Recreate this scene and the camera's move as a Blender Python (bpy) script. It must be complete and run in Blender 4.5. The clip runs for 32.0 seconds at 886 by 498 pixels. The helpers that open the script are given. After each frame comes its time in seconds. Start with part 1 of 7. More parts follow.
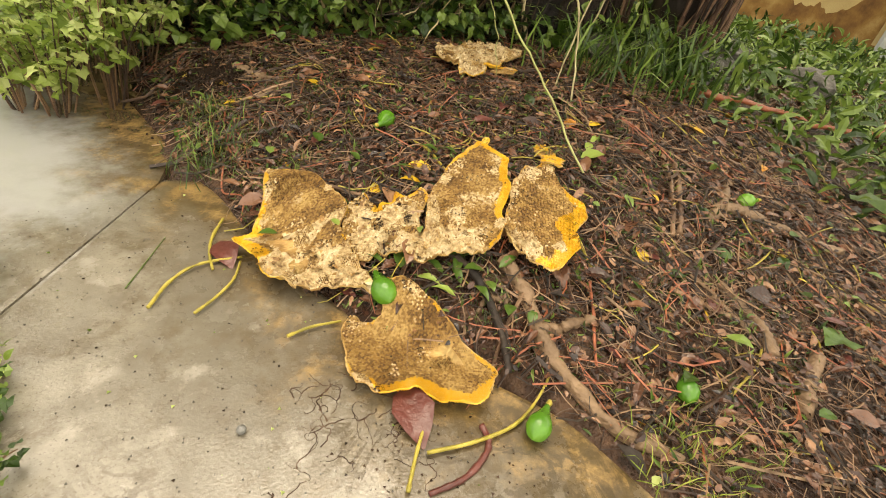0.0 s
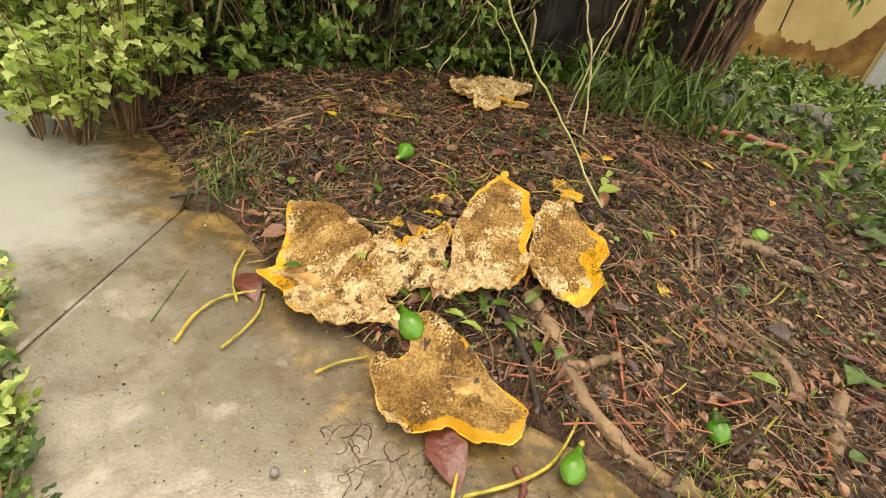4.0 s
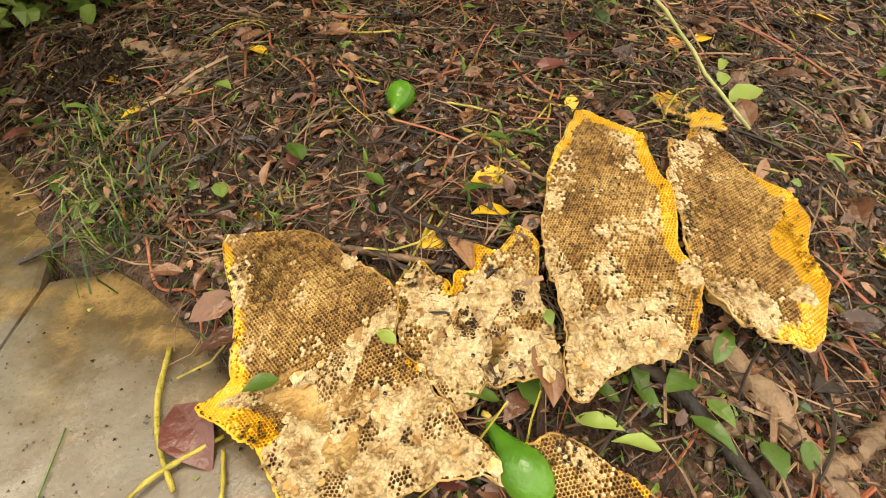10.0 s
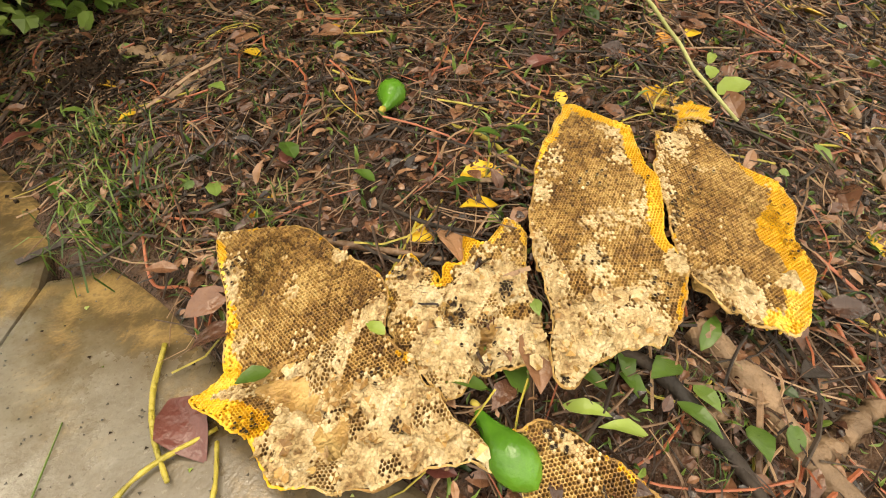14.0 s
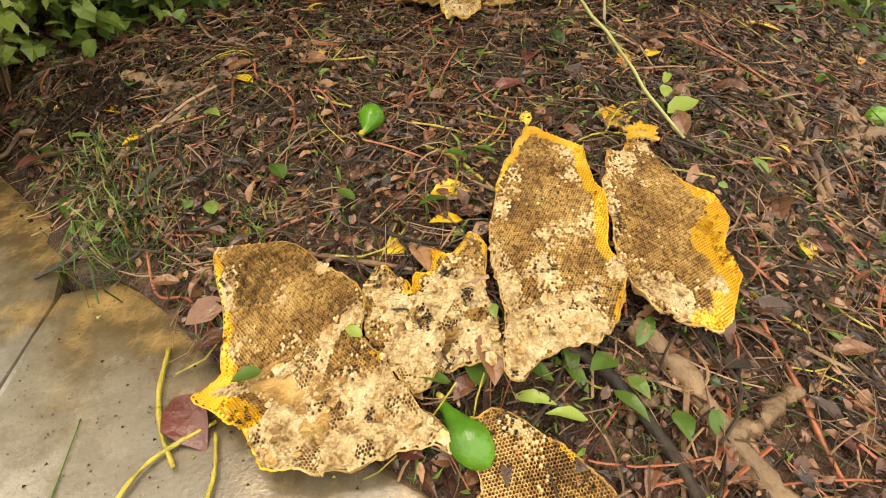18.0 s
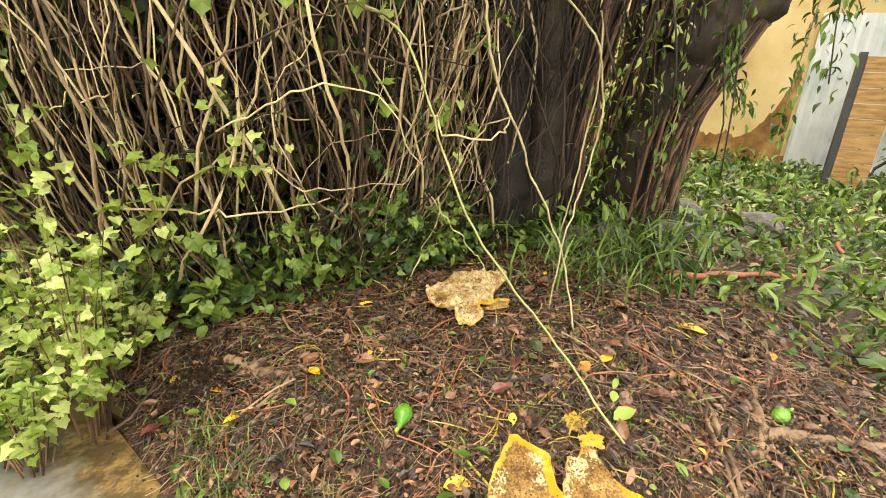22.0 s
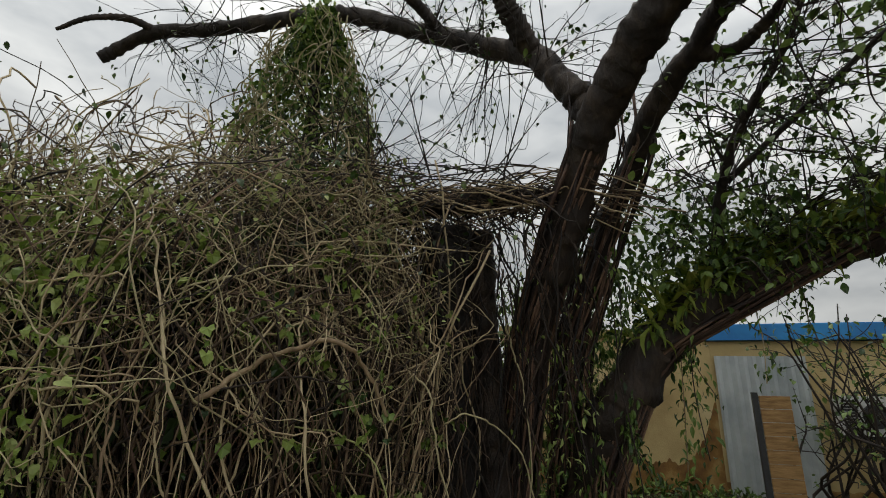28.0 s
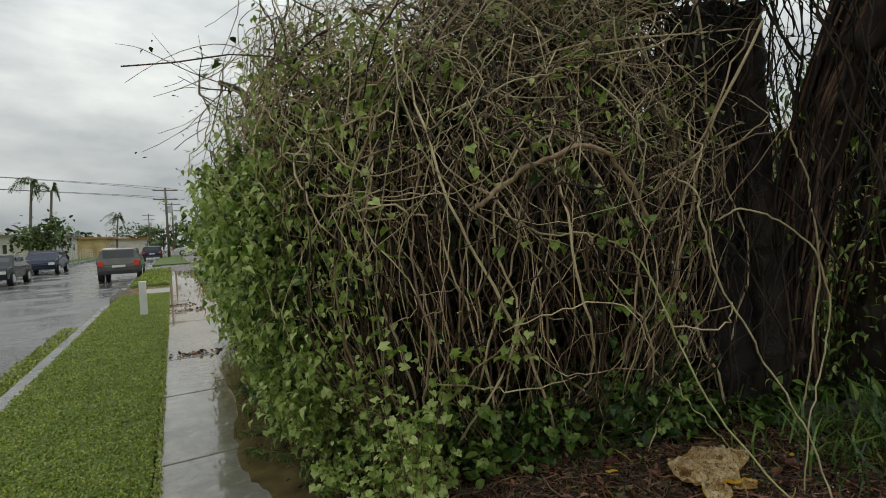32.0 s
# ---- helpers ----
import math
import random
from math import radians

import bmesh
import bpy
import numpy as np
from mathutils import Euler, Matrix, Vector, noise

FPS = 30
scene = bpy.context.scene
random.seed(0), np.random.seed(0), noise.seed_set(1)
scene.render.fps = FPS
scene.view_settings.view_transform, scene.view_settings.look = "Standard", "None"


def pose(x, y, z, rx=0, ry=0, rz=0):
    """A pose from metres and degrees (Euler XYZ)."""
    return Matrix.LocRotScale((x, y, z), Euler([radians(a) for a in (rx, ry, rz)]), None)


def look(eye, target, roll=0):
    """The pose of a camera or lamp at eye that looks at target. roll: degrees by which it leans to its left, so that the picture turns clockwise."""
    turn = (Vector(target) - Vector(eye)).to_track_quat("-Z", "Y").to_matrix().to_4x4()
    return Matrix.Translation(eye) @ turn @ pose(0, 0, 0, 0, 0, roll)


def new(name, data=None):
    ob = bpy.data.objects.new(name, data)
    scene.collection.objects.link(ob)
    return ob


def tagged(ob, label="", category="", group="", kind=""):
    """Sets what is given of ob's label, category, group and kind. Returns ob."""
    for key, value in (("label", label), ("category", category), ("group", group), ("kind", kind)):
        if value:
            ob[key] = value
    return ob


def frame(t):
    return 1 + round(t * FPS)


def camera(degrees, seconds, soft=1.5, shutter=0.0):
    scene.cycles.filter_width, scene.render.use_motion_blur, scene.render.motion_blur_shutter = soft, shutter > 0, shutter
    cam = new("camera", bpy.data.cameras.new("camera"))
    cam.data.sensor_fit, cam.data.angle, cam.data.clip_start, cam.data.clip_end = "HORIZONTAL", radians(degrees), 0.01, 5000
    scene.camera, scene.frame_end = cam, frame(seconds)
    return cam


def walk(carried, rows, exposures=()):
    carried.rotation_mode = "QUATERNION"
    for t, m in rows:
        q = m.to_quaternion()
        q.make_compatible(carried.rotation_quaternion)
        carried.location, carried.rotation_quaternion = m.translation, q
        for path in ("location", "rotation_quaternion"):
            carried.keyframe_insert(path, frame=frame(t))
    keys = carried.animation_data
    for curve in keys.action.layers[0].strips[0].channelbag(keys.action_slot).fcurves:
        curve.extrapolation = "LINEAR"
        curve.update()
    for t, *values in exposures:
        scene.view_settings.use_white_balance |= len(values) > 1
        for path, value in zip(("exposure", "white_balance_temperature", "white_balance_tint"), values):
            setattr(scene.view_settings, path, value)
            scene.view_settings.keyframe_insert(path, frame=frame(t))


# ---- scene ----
cam = camera(86.0, 32.0, soft=1.0)
GROW = 1.2  # metres to one unit of the plan below
# seconds, x, y, z, yaw to the left of +y, pitch, roll
ROWS = [
    (0.0, -0.342, -1.250, 0.714, -49.60, -34.61, 12.36),
    (0.5, -0.345, -1.253, 0.716, -49.17, -34.84, 12.57),
    (1.0, -0.348, -1.253, 0.721, -48.79, -34.46, 13.23),
    (1.5, -0.354, -1.246, 0.721, -48.37, -34.48, 13.73),
    (2.0, -0.356, -1.240, 0.719, -48.61, -34.36, 14.06),
    (2.5, -0.365, -1.236, 0.720, -48.76, -33.74, 14.33),
    (3.0, -0.368, -1.236, 0.727, -49.62, -32.83, 14.34),
    (3.5, -0.387, -1.220, 0.729, -50.29, -31.39, 13.15),
    (4.0, -0.388, -1.191, 0.722, -49.72, -31.67, 13.07),
    (4.5, -0.374, -1.107, 0.711, -47.99, -32.44, 11.48),
    (6.5, -0.165, -0.823, 0.724, -54.87, -41.16, 6.10),
    (7.0, -0.122, -0.767, 0.632, -57.04, -43.18, 4.69),
    (7.5, -0.080, -0.756, 0.585, -58.08, -41.93, 6.28),
    (8.0, -0.064, -0.743, 0.566, -57.09, -41.26, 6.44),
    (8.5, -0.058, -0.732, 0.564, -56.25, -41.59, 5.47),
    (9.0, -0.062, -0.726, 0.566, -55.52, -41.68, 4.20),
    (9.5, -0.062, -0.730, 0.567, -55.11, -41.75, 3.85),
    (10.0, -0.072, -0.727, 0.563, -54.81, -42.22, 4.27),
    (10.5, -0.075, -0.730, 0.551, -55.38, -42.64, 4.30),
    (11.0, -0.070, -0.734, 0.553, -55.59, -42.50, 4.13),
    (11.5, -0.068, -0.738, 0.557, -55.41, -42.31, 3.59),
    (12.0, -0.070, -0.738, 0.558, -54.81, -42.22, 3.08),
    (12.5, -0.074, -0.737, 0.558, -54.40, -42.25, 3.50),
    (13.0, -0.076, -0.741, 0.556, -54.28, -42.27, 3.18),
    (13.5, -0.076, -0.743, 0.556, -54.29, -42.17, 3.58),
    (14.0, -0.073, -0.751, 0.559, -54.29, -41.82, 3.09),
    (14.5, -0.075, -0.752, 0.559, -54.17, -41.70, 3.29),
    (16.5, -0.087, -0.760, 0.556, -54.13, -41.59, 2.57),
    (17.0, -0.079, -0.781, 0.563, -54.20, -41.42, 2.42),
    (17.5, -0.077, -0.790, 0.572, -54.09, -41.52, 1.65),
    (18.0, -0.088, -0.815, 0.626, -54.27, -41.70, 2.10),
    (18.5, -0.118, -0.857, 0.701, -54.32, -41.51, 2.10),
    (19.0, -0.157, -0.907, 0.807, -52.77, -39.39, 2.53),
    (19.5, -0.199, -0.941, 0.900, -50.89, -35.54, 6.42),
    (20.0, -0.268, -0.963, 0.947, -51.15, -31.46, 6.87),
    (20.5, -0.339, -0.976, 0.977, -52.70, -26.92, 4.07),
    (21.0, -0.340, -0.983, 1.049, -52.63, -20.79, 2.48),
    (21.5, -0.286, -0.944, 1.069, -51.83, -19.65, 3.07),
    (22.0, -0.272, -0.935, 1.071, -51.54, -19.57, 2.79),
    (22.5, -0.268, -0.946, 1.075, -52.30, -19.41, 2.79),
    (23.0, -0.311, -0.966, 1.142, -52.67, -15.38, 5.47),
    (23.5, -0.357, -1.033, 1.256, -56.68, -7.97, 6.21),
    (24.0, -0.460, -1.202, 1.325, -67.19, -1.68, 9.21),
    (24.5, -0.597, -1.286, 1.365, -75.30, 7.08, 6.64),
    (25.0, -0.655, -1.363, 1.412, -73.63, 13.78, 5.92),
    (25.5, -0.675, -1.360, 1.432, -72.49, 18.35, 4.42),
    (27.5, -0.663, -1.250, 1.469, -59.99, 18.67, 2.40),
    (28.0, -0.681, -1.251, 1.493, -54.77, 16.18, 1.12),
    (28.5, -0.697, -1.242, 1.475, -46.16, 13.28, -2.15),
    (29.0, -0.694, -1.169, 1.468, -36.62, 7.08, -3.81),
    (29.5, -0.773, -1.144, 1.418, -31.53, 3.90, -5.36),
    (30.0, -0.818, -1.143, 1.373, -27.95, 0.58, -5.22),
    (30.5, -0.852, -1.148, 1.361, -25.97, -0.82, -4.85),
    (31.0, -0.879, -1.158, 1.362, -24.15, -1.00, -4.70),
    (31.5, -0.895, -1.159, 1.353, -23.18, -1.73, -4.33),
    (32.0, -0.800, -1.139, 1.340, -29.58, -1.96, -2.53),
]


def heading(x, y, z, yaw, pitch, roll):
    a, b = radians(yaw), radians(pitch)
    ahead = Vector((-math.sin(a) * math.cos(b), math.cos(a) * math.cos(b), math.sin(b)))
    eye = Vector((x, y, z)) * GROW
    return look(eye, eye + ahead, roll)


walk(cam, [(r[0], heading(*r[1:])) for r in ROWS],
     [(0.0, -0.05, 8850, 10), (17.0, -0.02, 8850, 10), (20.0, 0.08, 8800, 10), (22.5, 0.75, 8100, 8), (24.0, 0.8, 7500, 8), (24.5, 0.1, 7300, 8), (25.0, -1.0, 7100, 8), (26.5, -1.5, 6900, 8),
      (28.0, -1.85, 6800, 8), (30.0, -1.85, 6700, 6), (32.0, -1.65, 6700, 5)])

# ---- world and light ----
world = bpy.data.worlds.new("world")
scene.world = world
world.use_nodes = True
wn, wl = world.node_tree.nodes, world.node_tree.links
wn.clear()
w_out, w_bg = wn.new("ShaderNodeOutputWorld"), wn.new("ShaderNodeBackground")
w_sky = wn.new("ShaderNodeTexSky")
w_sky.sky_type, w_sky.sun_disc = "NISHITA", False
w_sky.sun_elevation, w_sky.sun_rotation = radians(76), radians(30)
w_sky.dust_density = 4.0
w_co, w_map = wn.new("ShaderNodeTexCoord"), wn.new("ShaderNodeMapping")
w_map.inputs["Scale"].default_value = (1.0, 1.0, 2.6)
w_n = wn.new("ShaderNodeTexNoise")
w_n.inputs["Scale"].default_value, w_n.inputs["Detail"].default_value, w_n.inputs["Roughness"].default_value = 2.3, 7.0, 0.55
w_r = wn.new("ShaderNodeValToRGB")
w_r.color_ramp.elements[0].position, w_r.color_ramp.elements[0].color = 0.36, (9.6, 10.4, 11.4, 1)
w_r.color_ramp.elements[1].position, w_r.color_ramp.elements[1].color = 0.66, (21.5, 22.0, 22.4, 1)
w_mix = wn.new("ShaderNodeMixRGB")
w_mix.inputs[0].default_value = 0.9
wl.new(w_co.outputs["Generated"], w_map.inputs["Vector"])
wl.new(w_map.outputs["Vector"], w_n.inputs["Vector"])
wl.new(w_n.outputs["Fac"], w_r.inputs["Fac"])
wl.new(w_sky.outputs["Color"], w_mix.inputs[1])
wl.new(w_r.outputs["Color"], w_mix.inputs[2])
# an overcast sky is brightest overhead
w_sep, w_rise, w_gain = wn.new("ShaderNodeSeparateXYZ"), wn.new("ShaderNodeMapRange"), wn.new("ShaderNodeMixRGB")
w_rise.inputs["From Min"].default_value, w_rise.inputs["From Max"].default_value = 0.15, 0.6
w_rise.inputs["To Min"].default_value, w_rise.inputs["To Max"].default_value = 1.0, 1.65
w_gain.blend_type = "MULTIPLY"
w_gain.inputs[0].default_value = 1.0
wl.new(w_co.outputs["Generated"], w_sep.inputs[0])
wl.new(w_sep.outputs["Z"], w_rise.inputs["Value"])
wl.new(w_mix.outputs["Color"], w_gain.inputs[1])
wl.new(w_rise.outputs["Result"], w_gain.inputs[2])
wl.new(w_gain.outputs["Color"], w_bg.inputs["Color"])
w_bg.inputs["Strength"].default_value = 0.12
wl.new(w_bg.outputs["Background"], w_out.inputs["Surface"])
sun = new("sun", bpy.data.lights.new("sun", "SUN"))
sun.data.energy, sun.data.angle, sun.data.color = 1.5, radians(25), (1.0, 0.97, 0.92)
sun.matrix_world = look((0, 0, 30), (-0.12 * 30, -0.22 * 30, 0))


# ---- materials ----
def surface(name, stops, scale=6.0, rough=0.6, bump=0.3, bump_scale=None, island=0.0, thing=0.0, metal=0.0, spec=0.5,
            detail=6.0, wet=None, coords="Object", stretch=(1, 1, 1), sheen=0.0, through_light=0.0):
    """Noise-driven colour from stops [(position, (r, g, b)), ...], with grain in the relief and optional variation by piece or thing.
    wet: (scale, dry roughness, wet roughness, darkening)."""
    m = bpy.data.materials.new(name)
    m.use_nodes = True
    n, l = m.node_tree.nodes, m.node_tree.links
    bsdf = n["Principled BSDF"]
    co, mp, tex = n.new("ShaderNodeTexCoord"), n.new("ShaderNodeMapping"), n.new("ShaderNodeTexNoise")
    mp.inputs["Scale"].default_value = stretch
    l.new(co.outputs[coords], mp.inputs["Vector"])
    l.new(mp.outputs["Vector"], tex.inputs["Vector"])
    tex.inputs["Scale"].default_value, tex.inputs["Detail"].default_value = scale, detail
    tex.inputs["Roughness"].default_value = 0.62
    ramp = n.new("ShaderNodeValToRGB")
    el = ramp.color_ramp.elements
    el[0].position, el[0].color = stops[0][0], (*stops[0][1], 1)
    el[1].position, el[1].color = stops[-1][0], (*stops[-1][1], 1)
    for p, c in stops[1:-1]:
        e = el.new(p)
        e.color = (*c, 1)
    fac = tex.outputs["Fac"]
    for amount, source in ((island, "ShaderNodeNewGeometry"), (thing, "ShaderNodeObjectInfo")):
        if amount:
            g, ma = n.new(source), n.new("ShaderNodeMath")
            ma.operation = "MULTIPLY_ADD"
            off = n.new("ShaderNodeMath")
            off.operation = "SUBTRACT"
            off.inputs[1].default_value = 0.5
            l.new(g.outputs["Random Per Island" if source == "ShaderNodeNewGeometry" else "Random"], off.inputs[0])
            l.new(off.outputs[0], ma.inputs[0])
            ma.inputs[1].default_value = amount
            l.new(fac, ma.inputs[2])
            fac = ma.outputs[0]
    l.new(fac, ramp.inputs["Fac"])
    colour = ramp.outputs["Color"]
    bsdf.inputs["Roughness"].default_value, bsdf.inputs["Metallic"].default_value = rough, metal
    bsdf.inputs["Specular IOR Level"].default_value = spec
    if wet:
        wt, wr = n.new("ShaderNodeTexNoise"), n.new("ShaderNodeMapRange")
        wt.inputs["Scale"].default_value, wt.inputs["Detail"].default_value = wet[0], 4.0
        l.new(co.outputs[coords], wt.inputs["Vector"])
        l.new(wt.outputs["Fac"], wr.inputs["Value"])
        wr.inputs["From Min"].default_value, wr.inputs["From Max"].default_value = 0.42, 0.56
        wr.inputs["To Min"].default_value, wr.inputs["To Max"].default_value = wet[1], wet[2]
        l.new(wr.outputs["Result"], bsdf.inputs["Roughness"])
        dr, mx = n.new("ShaderNodeMapRange"), n.new("ShaderNodeMixRGB")
        l.new(wt.outputs["Fac"], dr.inputs["Value"])
        dr.inputs["From Min"].default_value, dr.inputs["From Max"].default_value = 0.42, 0.56
        dr.inputs["To Min"].default_value, dr.inputs["To Max"].default_value = 0.0, wet[3]
        mx.blend_type = "MULTIPLY"
        mx.inputs[2].default_value = (0.5, 0.5, 0.5, 1)
        l.new(dr.outputs["Result"], mx.inputs[0])
        l.new(colour, mx.inputs[1])
        colour = mx.outputs["Color"]
    l.new(colour, bsdf.inputs["Base Color"])
    if bump:
        bt, bp = n.new("ShaderNodeTexNoise"), n.new("ShaderNodeBump")
        bt.inputs["Scale"].default_value, bt.inputs["Detail"].default_value = bump_scale or scale * 4, 5.0
        l.new(mp.outputs["Vector"], bt.inputs["Vector"])
        l.new(bt.outputs["Fac"], bp.inputs["Height"])
        bp.inputs["Strength"].default_value, bp.inputs["Distance"].default_value = bump, 0.02
        l.new(bp.outputs["Normal"], bsdf.inputs["Normal"])
    if through_light:
        tr, ad = n.new("ShaderNodeBsdfTranslucent"), n.new("ShaderNodeMixShader")
        l.new(colour, tr.inputs["Color"])
        ad.inputs[0].default_value = through_light
        l.new(bsdf.outputs[0], ad.inputs[1])
        l.new(tr.outputs[0], ad.inputs[2])
        l.new(ad.outputs[0], n["Material Output"].inputs["Surface"])
    return m


SOIL = surface("wet_soil", [(0.25, (0.018, 0.009, 0.006)), (0.5, (0.065, 0.033, 0.02)), (0.75, (0.17, 0.098, 0.06))], 17, 0.26, 1.0, 120, detail=10.0)
MUD = surface("mud_under_water", [(0.3, (0.06, 0.042, 0.02)), (0.55, (0.13, 0.092, 0.042)), (0.8, (0.22, 0.16, 0.08))], 5, 0.04, 0.06, 12, spec=0.6)
ASPHALT = surface("wet_asphalt", [(0.3, (0.075, 0.075, 0.076)), (0.6, (0.125, 0.124, 0.123)), (0.8, (0.18, 0.178, 0.175))], 1.3, 0.28, 0.3, 90, wet=(0.45, 0.36, 0.04, 0.3))
KERB = surface("kerb_concrete", [(0.3, (0.12, 0.118, 0.11)), (0.7, (0.26, 0.255, 0.24))], 5, 0.35, 0.15, 120, wet=(0.8, 0.4, 0.1, 0.4))
LAWN = surface("lawn_earth", [(0.3, (0.05, 0.08, 0.012)), (0.6, (0.09, 0.14, 0.02)), (0.8, (0.15, 0.19, 0.04))], 14, 0.8, 0.9)
BLADE = surface("grass_blade", [(0.2, (0.12, 0.17, 0.014)), (0.5, (0.22, 0.29, 0.03)), (0.85, (0.4, 0.42, 0.09))], 3, 0.5, 0, island=0.7, through_light=0.3)
GREEN = surface("vine_leaf", [(0.2, (0.022, 0.052, 0.008)), (0.5, (0.068, 0.135, 0.02)), (0.8, (0.19, 0.28, 0.06))], 5, 0.35, 0.25, 40, island=0.8, through_light=0.25)
PALE = surface("pale_leaf", [(0.2, (0.12, 0.19, 0.025)), (0.5, (0.3, 0.4, 0.085)), (0.8, (0.54, 0.61, 0.23))], 5, 0.38, 0.25, 40, island=0.7, through_light=0.33)
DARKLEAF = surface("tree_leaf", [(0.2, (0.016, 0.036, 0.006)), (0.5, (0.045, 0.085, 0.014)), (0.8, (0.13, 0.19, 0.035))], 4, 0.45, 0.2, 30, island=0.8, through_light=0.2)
DEAD = surface("dead_leaf", [(0.1, (0.016, 0.008, 0.006)), (0.4, (0.075, 0.033, 0.021)), (0.68, (0.165, 0.075, 0.042)), (1.0, (0.31, 0.165, 0.09))], 9, 0.2, 0.4, 50, island=0.9)
MAROON = surface("maroon_leaf", [(0.3, (0.07, 0.018, 0.014)), (0.7, (0.16, 0.05, 0.04))], 12, 0.3, 0.3)
YELLOW = surface("yellow_leaf", [(0.2, (0.5, 0.2, 0.02)), (0.5, (0.7, 0.42, 0.03)), (0.8, (0.72, 0.55, 0.1))], 14, 0.4, 0.2, island=0.6)
VINE = surface("dry_vine", [(0.15, (0.024, 0.014, 0.008)), (0.42, (0.11, 0.068, 0.038)), (0.6, (0.32, 0.22, 0.125)), (0.9, (0.64, 0.51, 0.31))], 9, 0.65, 0.6, 60, island=0.95, stretch=(1, 1, 0.3))
# vine brown darkened to carry the thicket's inner shade, also on the stump
DARKVINE = surface("shaded_vine", [(0.2, (0.006, 0.0035, 0.0025)), (0.5, (0.015, 0.009, 0.0055)), (0.8, (0.05, 0.03, 0.018))], 9, 0.7, 0.6, 60, island=0.9)
BARK = surface("dark_bark", [(0.25, (0.007, 0.0045, 0.003)), (0.5, (0.022, 0.013, 0.008)), (0.8, (0.09, 0.06, 0.038))], 9, 0.7, 1.0, 30, stretch=(1, 1, 0.35))
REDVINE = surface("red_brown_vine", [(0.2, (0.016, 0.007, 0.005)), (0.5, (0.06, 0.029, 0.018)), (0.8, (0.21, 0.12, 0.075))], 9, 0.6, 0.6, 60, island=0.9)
TWIG = surface("twig", [(0.2, (0.026, 0.013, 0.008)), (0.5, (0.095, 0.05, 0.028)), (0.8, (0.3, 0.18, 0.1))], 10, 0.45, 0.5, 60, island=0.9)
ROOT = surface("root_bark", [(0.3, (0.11, 0.066, 0.036)), (0.6, (0.24, 0.15, 0.085)), (0.8, (0.35, 0.24, 0.14))], 12, 0.6, 0.8, 50)
STALK = surface("yellow_stalk", [(0.3, (0.17, 0.15, 0.025)), (0.52, (0.4, 0.32, 0.05)), (0.8, (0.58, 0.46, 0.11))], 22, 0.4, 0.4, 160, detail=8.0)
REDSTEM = surface("red_stem", [(0.3, (0.2, 0.05, 0.025)), (0.7, (0.42, 0.13, 0.06))], 16, 0.4, 0.3)
AVOCADO = surface("avocado_skin", [(0.3, (0.035, 0.12, 0.012)), (0.55, (0.08, 0.23, 0.02)), (0.8, (0.17, 0.34, 0.05))], 7, 0.22, 0.15, 120, thing=0.25, coords="Object")
WAX = surface("old_wax", [(0.28, (0.12, 0.055, 0.016)), (0.42, (0.28, 0.145, 0.04)), (0.56, (0.46, 0.27, 0.085)), (0.72, (0.66, 0.45, 0.18))], 14, 0.45, 0.5, 150, island=0.28)
CAP = surface("wax_capping", [(0.28, (0.27, 0.15, 0.06)), (0.42, (0.56, 0.39, 0.19)), (0.56, (0.69, 0.52, 0.29)), (0.74, (0.82, 0.69, 0.46))], 35, 0.55, 0.9, 150, island=0.2)
RIM = surface("fresh_wax", [(0.25, (0.58, 0.26, 0.014)), (0.5, (0.76, 0.43, 0.028)), (0.8, (0.85, 0.66, 0.2))], 16, 0.36, 0.4, 130)
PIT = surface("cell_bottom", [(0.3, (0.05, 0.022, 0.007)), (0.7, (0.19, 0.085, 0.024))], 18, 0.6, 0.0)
STUCCO = surface("stained_yellow_render", [(0.3, (0.36, 0.245, 0.1)), (0.5, (0.53, 0.395, 0.18)), (0.75, (0.64, 0.52, 0.29))], 0.9, 0.85, 0.3, 60)
RUST = surface("rust_stain", [(0.34, (0.13, 0.055, 0.014)), (0.5, (0.26, 0.135, 0.035)), (0.66, (0.43, 0.28, 0.1))], 2.6, 0.85, 0.3, 60)
BLUE = surface("blue_fascia", [(0.3, (0.01, 0.15, 0.42)), (0.7, (0.025, 0.3, 0.68))], 1.5, 0.45, 0.1)
METAL = surface("corrugated_metal", [(0.3, (0.42, 0.46, 0.47)), (0.7, (0.68, 0.71, 0.7))], 2, 0.4, 0.1, metal=0.2)
PLANK = surface("weathered_wood", [(0.3, (0.2, 0.1, 0.03)), (0.6, (0.42, 0.24, 0.09)), (0.8, (0.55, 0.36, 0.16))], 5, 0.7, 0.5, stretch=(1, 1, 6))
DARKMETAL = surface("dark_metal", [(0.3, (0.015, 0.015, 0.016)), (0.7, (0.04, 0.04, 0.042))], 6, 0.5, 0.2)
WHITE = surface("white_paint", [(0.3, (0.6, 0.6, 0.58)), (0.7, (0.78, 0.78, 0.76))], 3, 0.5, 0.05)
STONE = surface("mossy_stone", [(0.3, (0.045, 0.042, 0.036)), (0.6, (0.12, 0.11, 0.095)), (0.8, (0.2, 0.18, 0.14))], 8, 0.8, 0.9, 30)
TEAL = surface("grey_green_panel", [(0.3, (0.14, 0.24, 0.24)), (0.7, (0.26, 0.38, 0.37))], 3, 0.6, 0.2)
PAINT_GREY = surface("car_paint_grey_brown", [(0.3, (0.1, 0.095, 0.085)), (0.7, (0.15, 0.14, 0.125))], 2, 0.2, 0, metal=0.4)
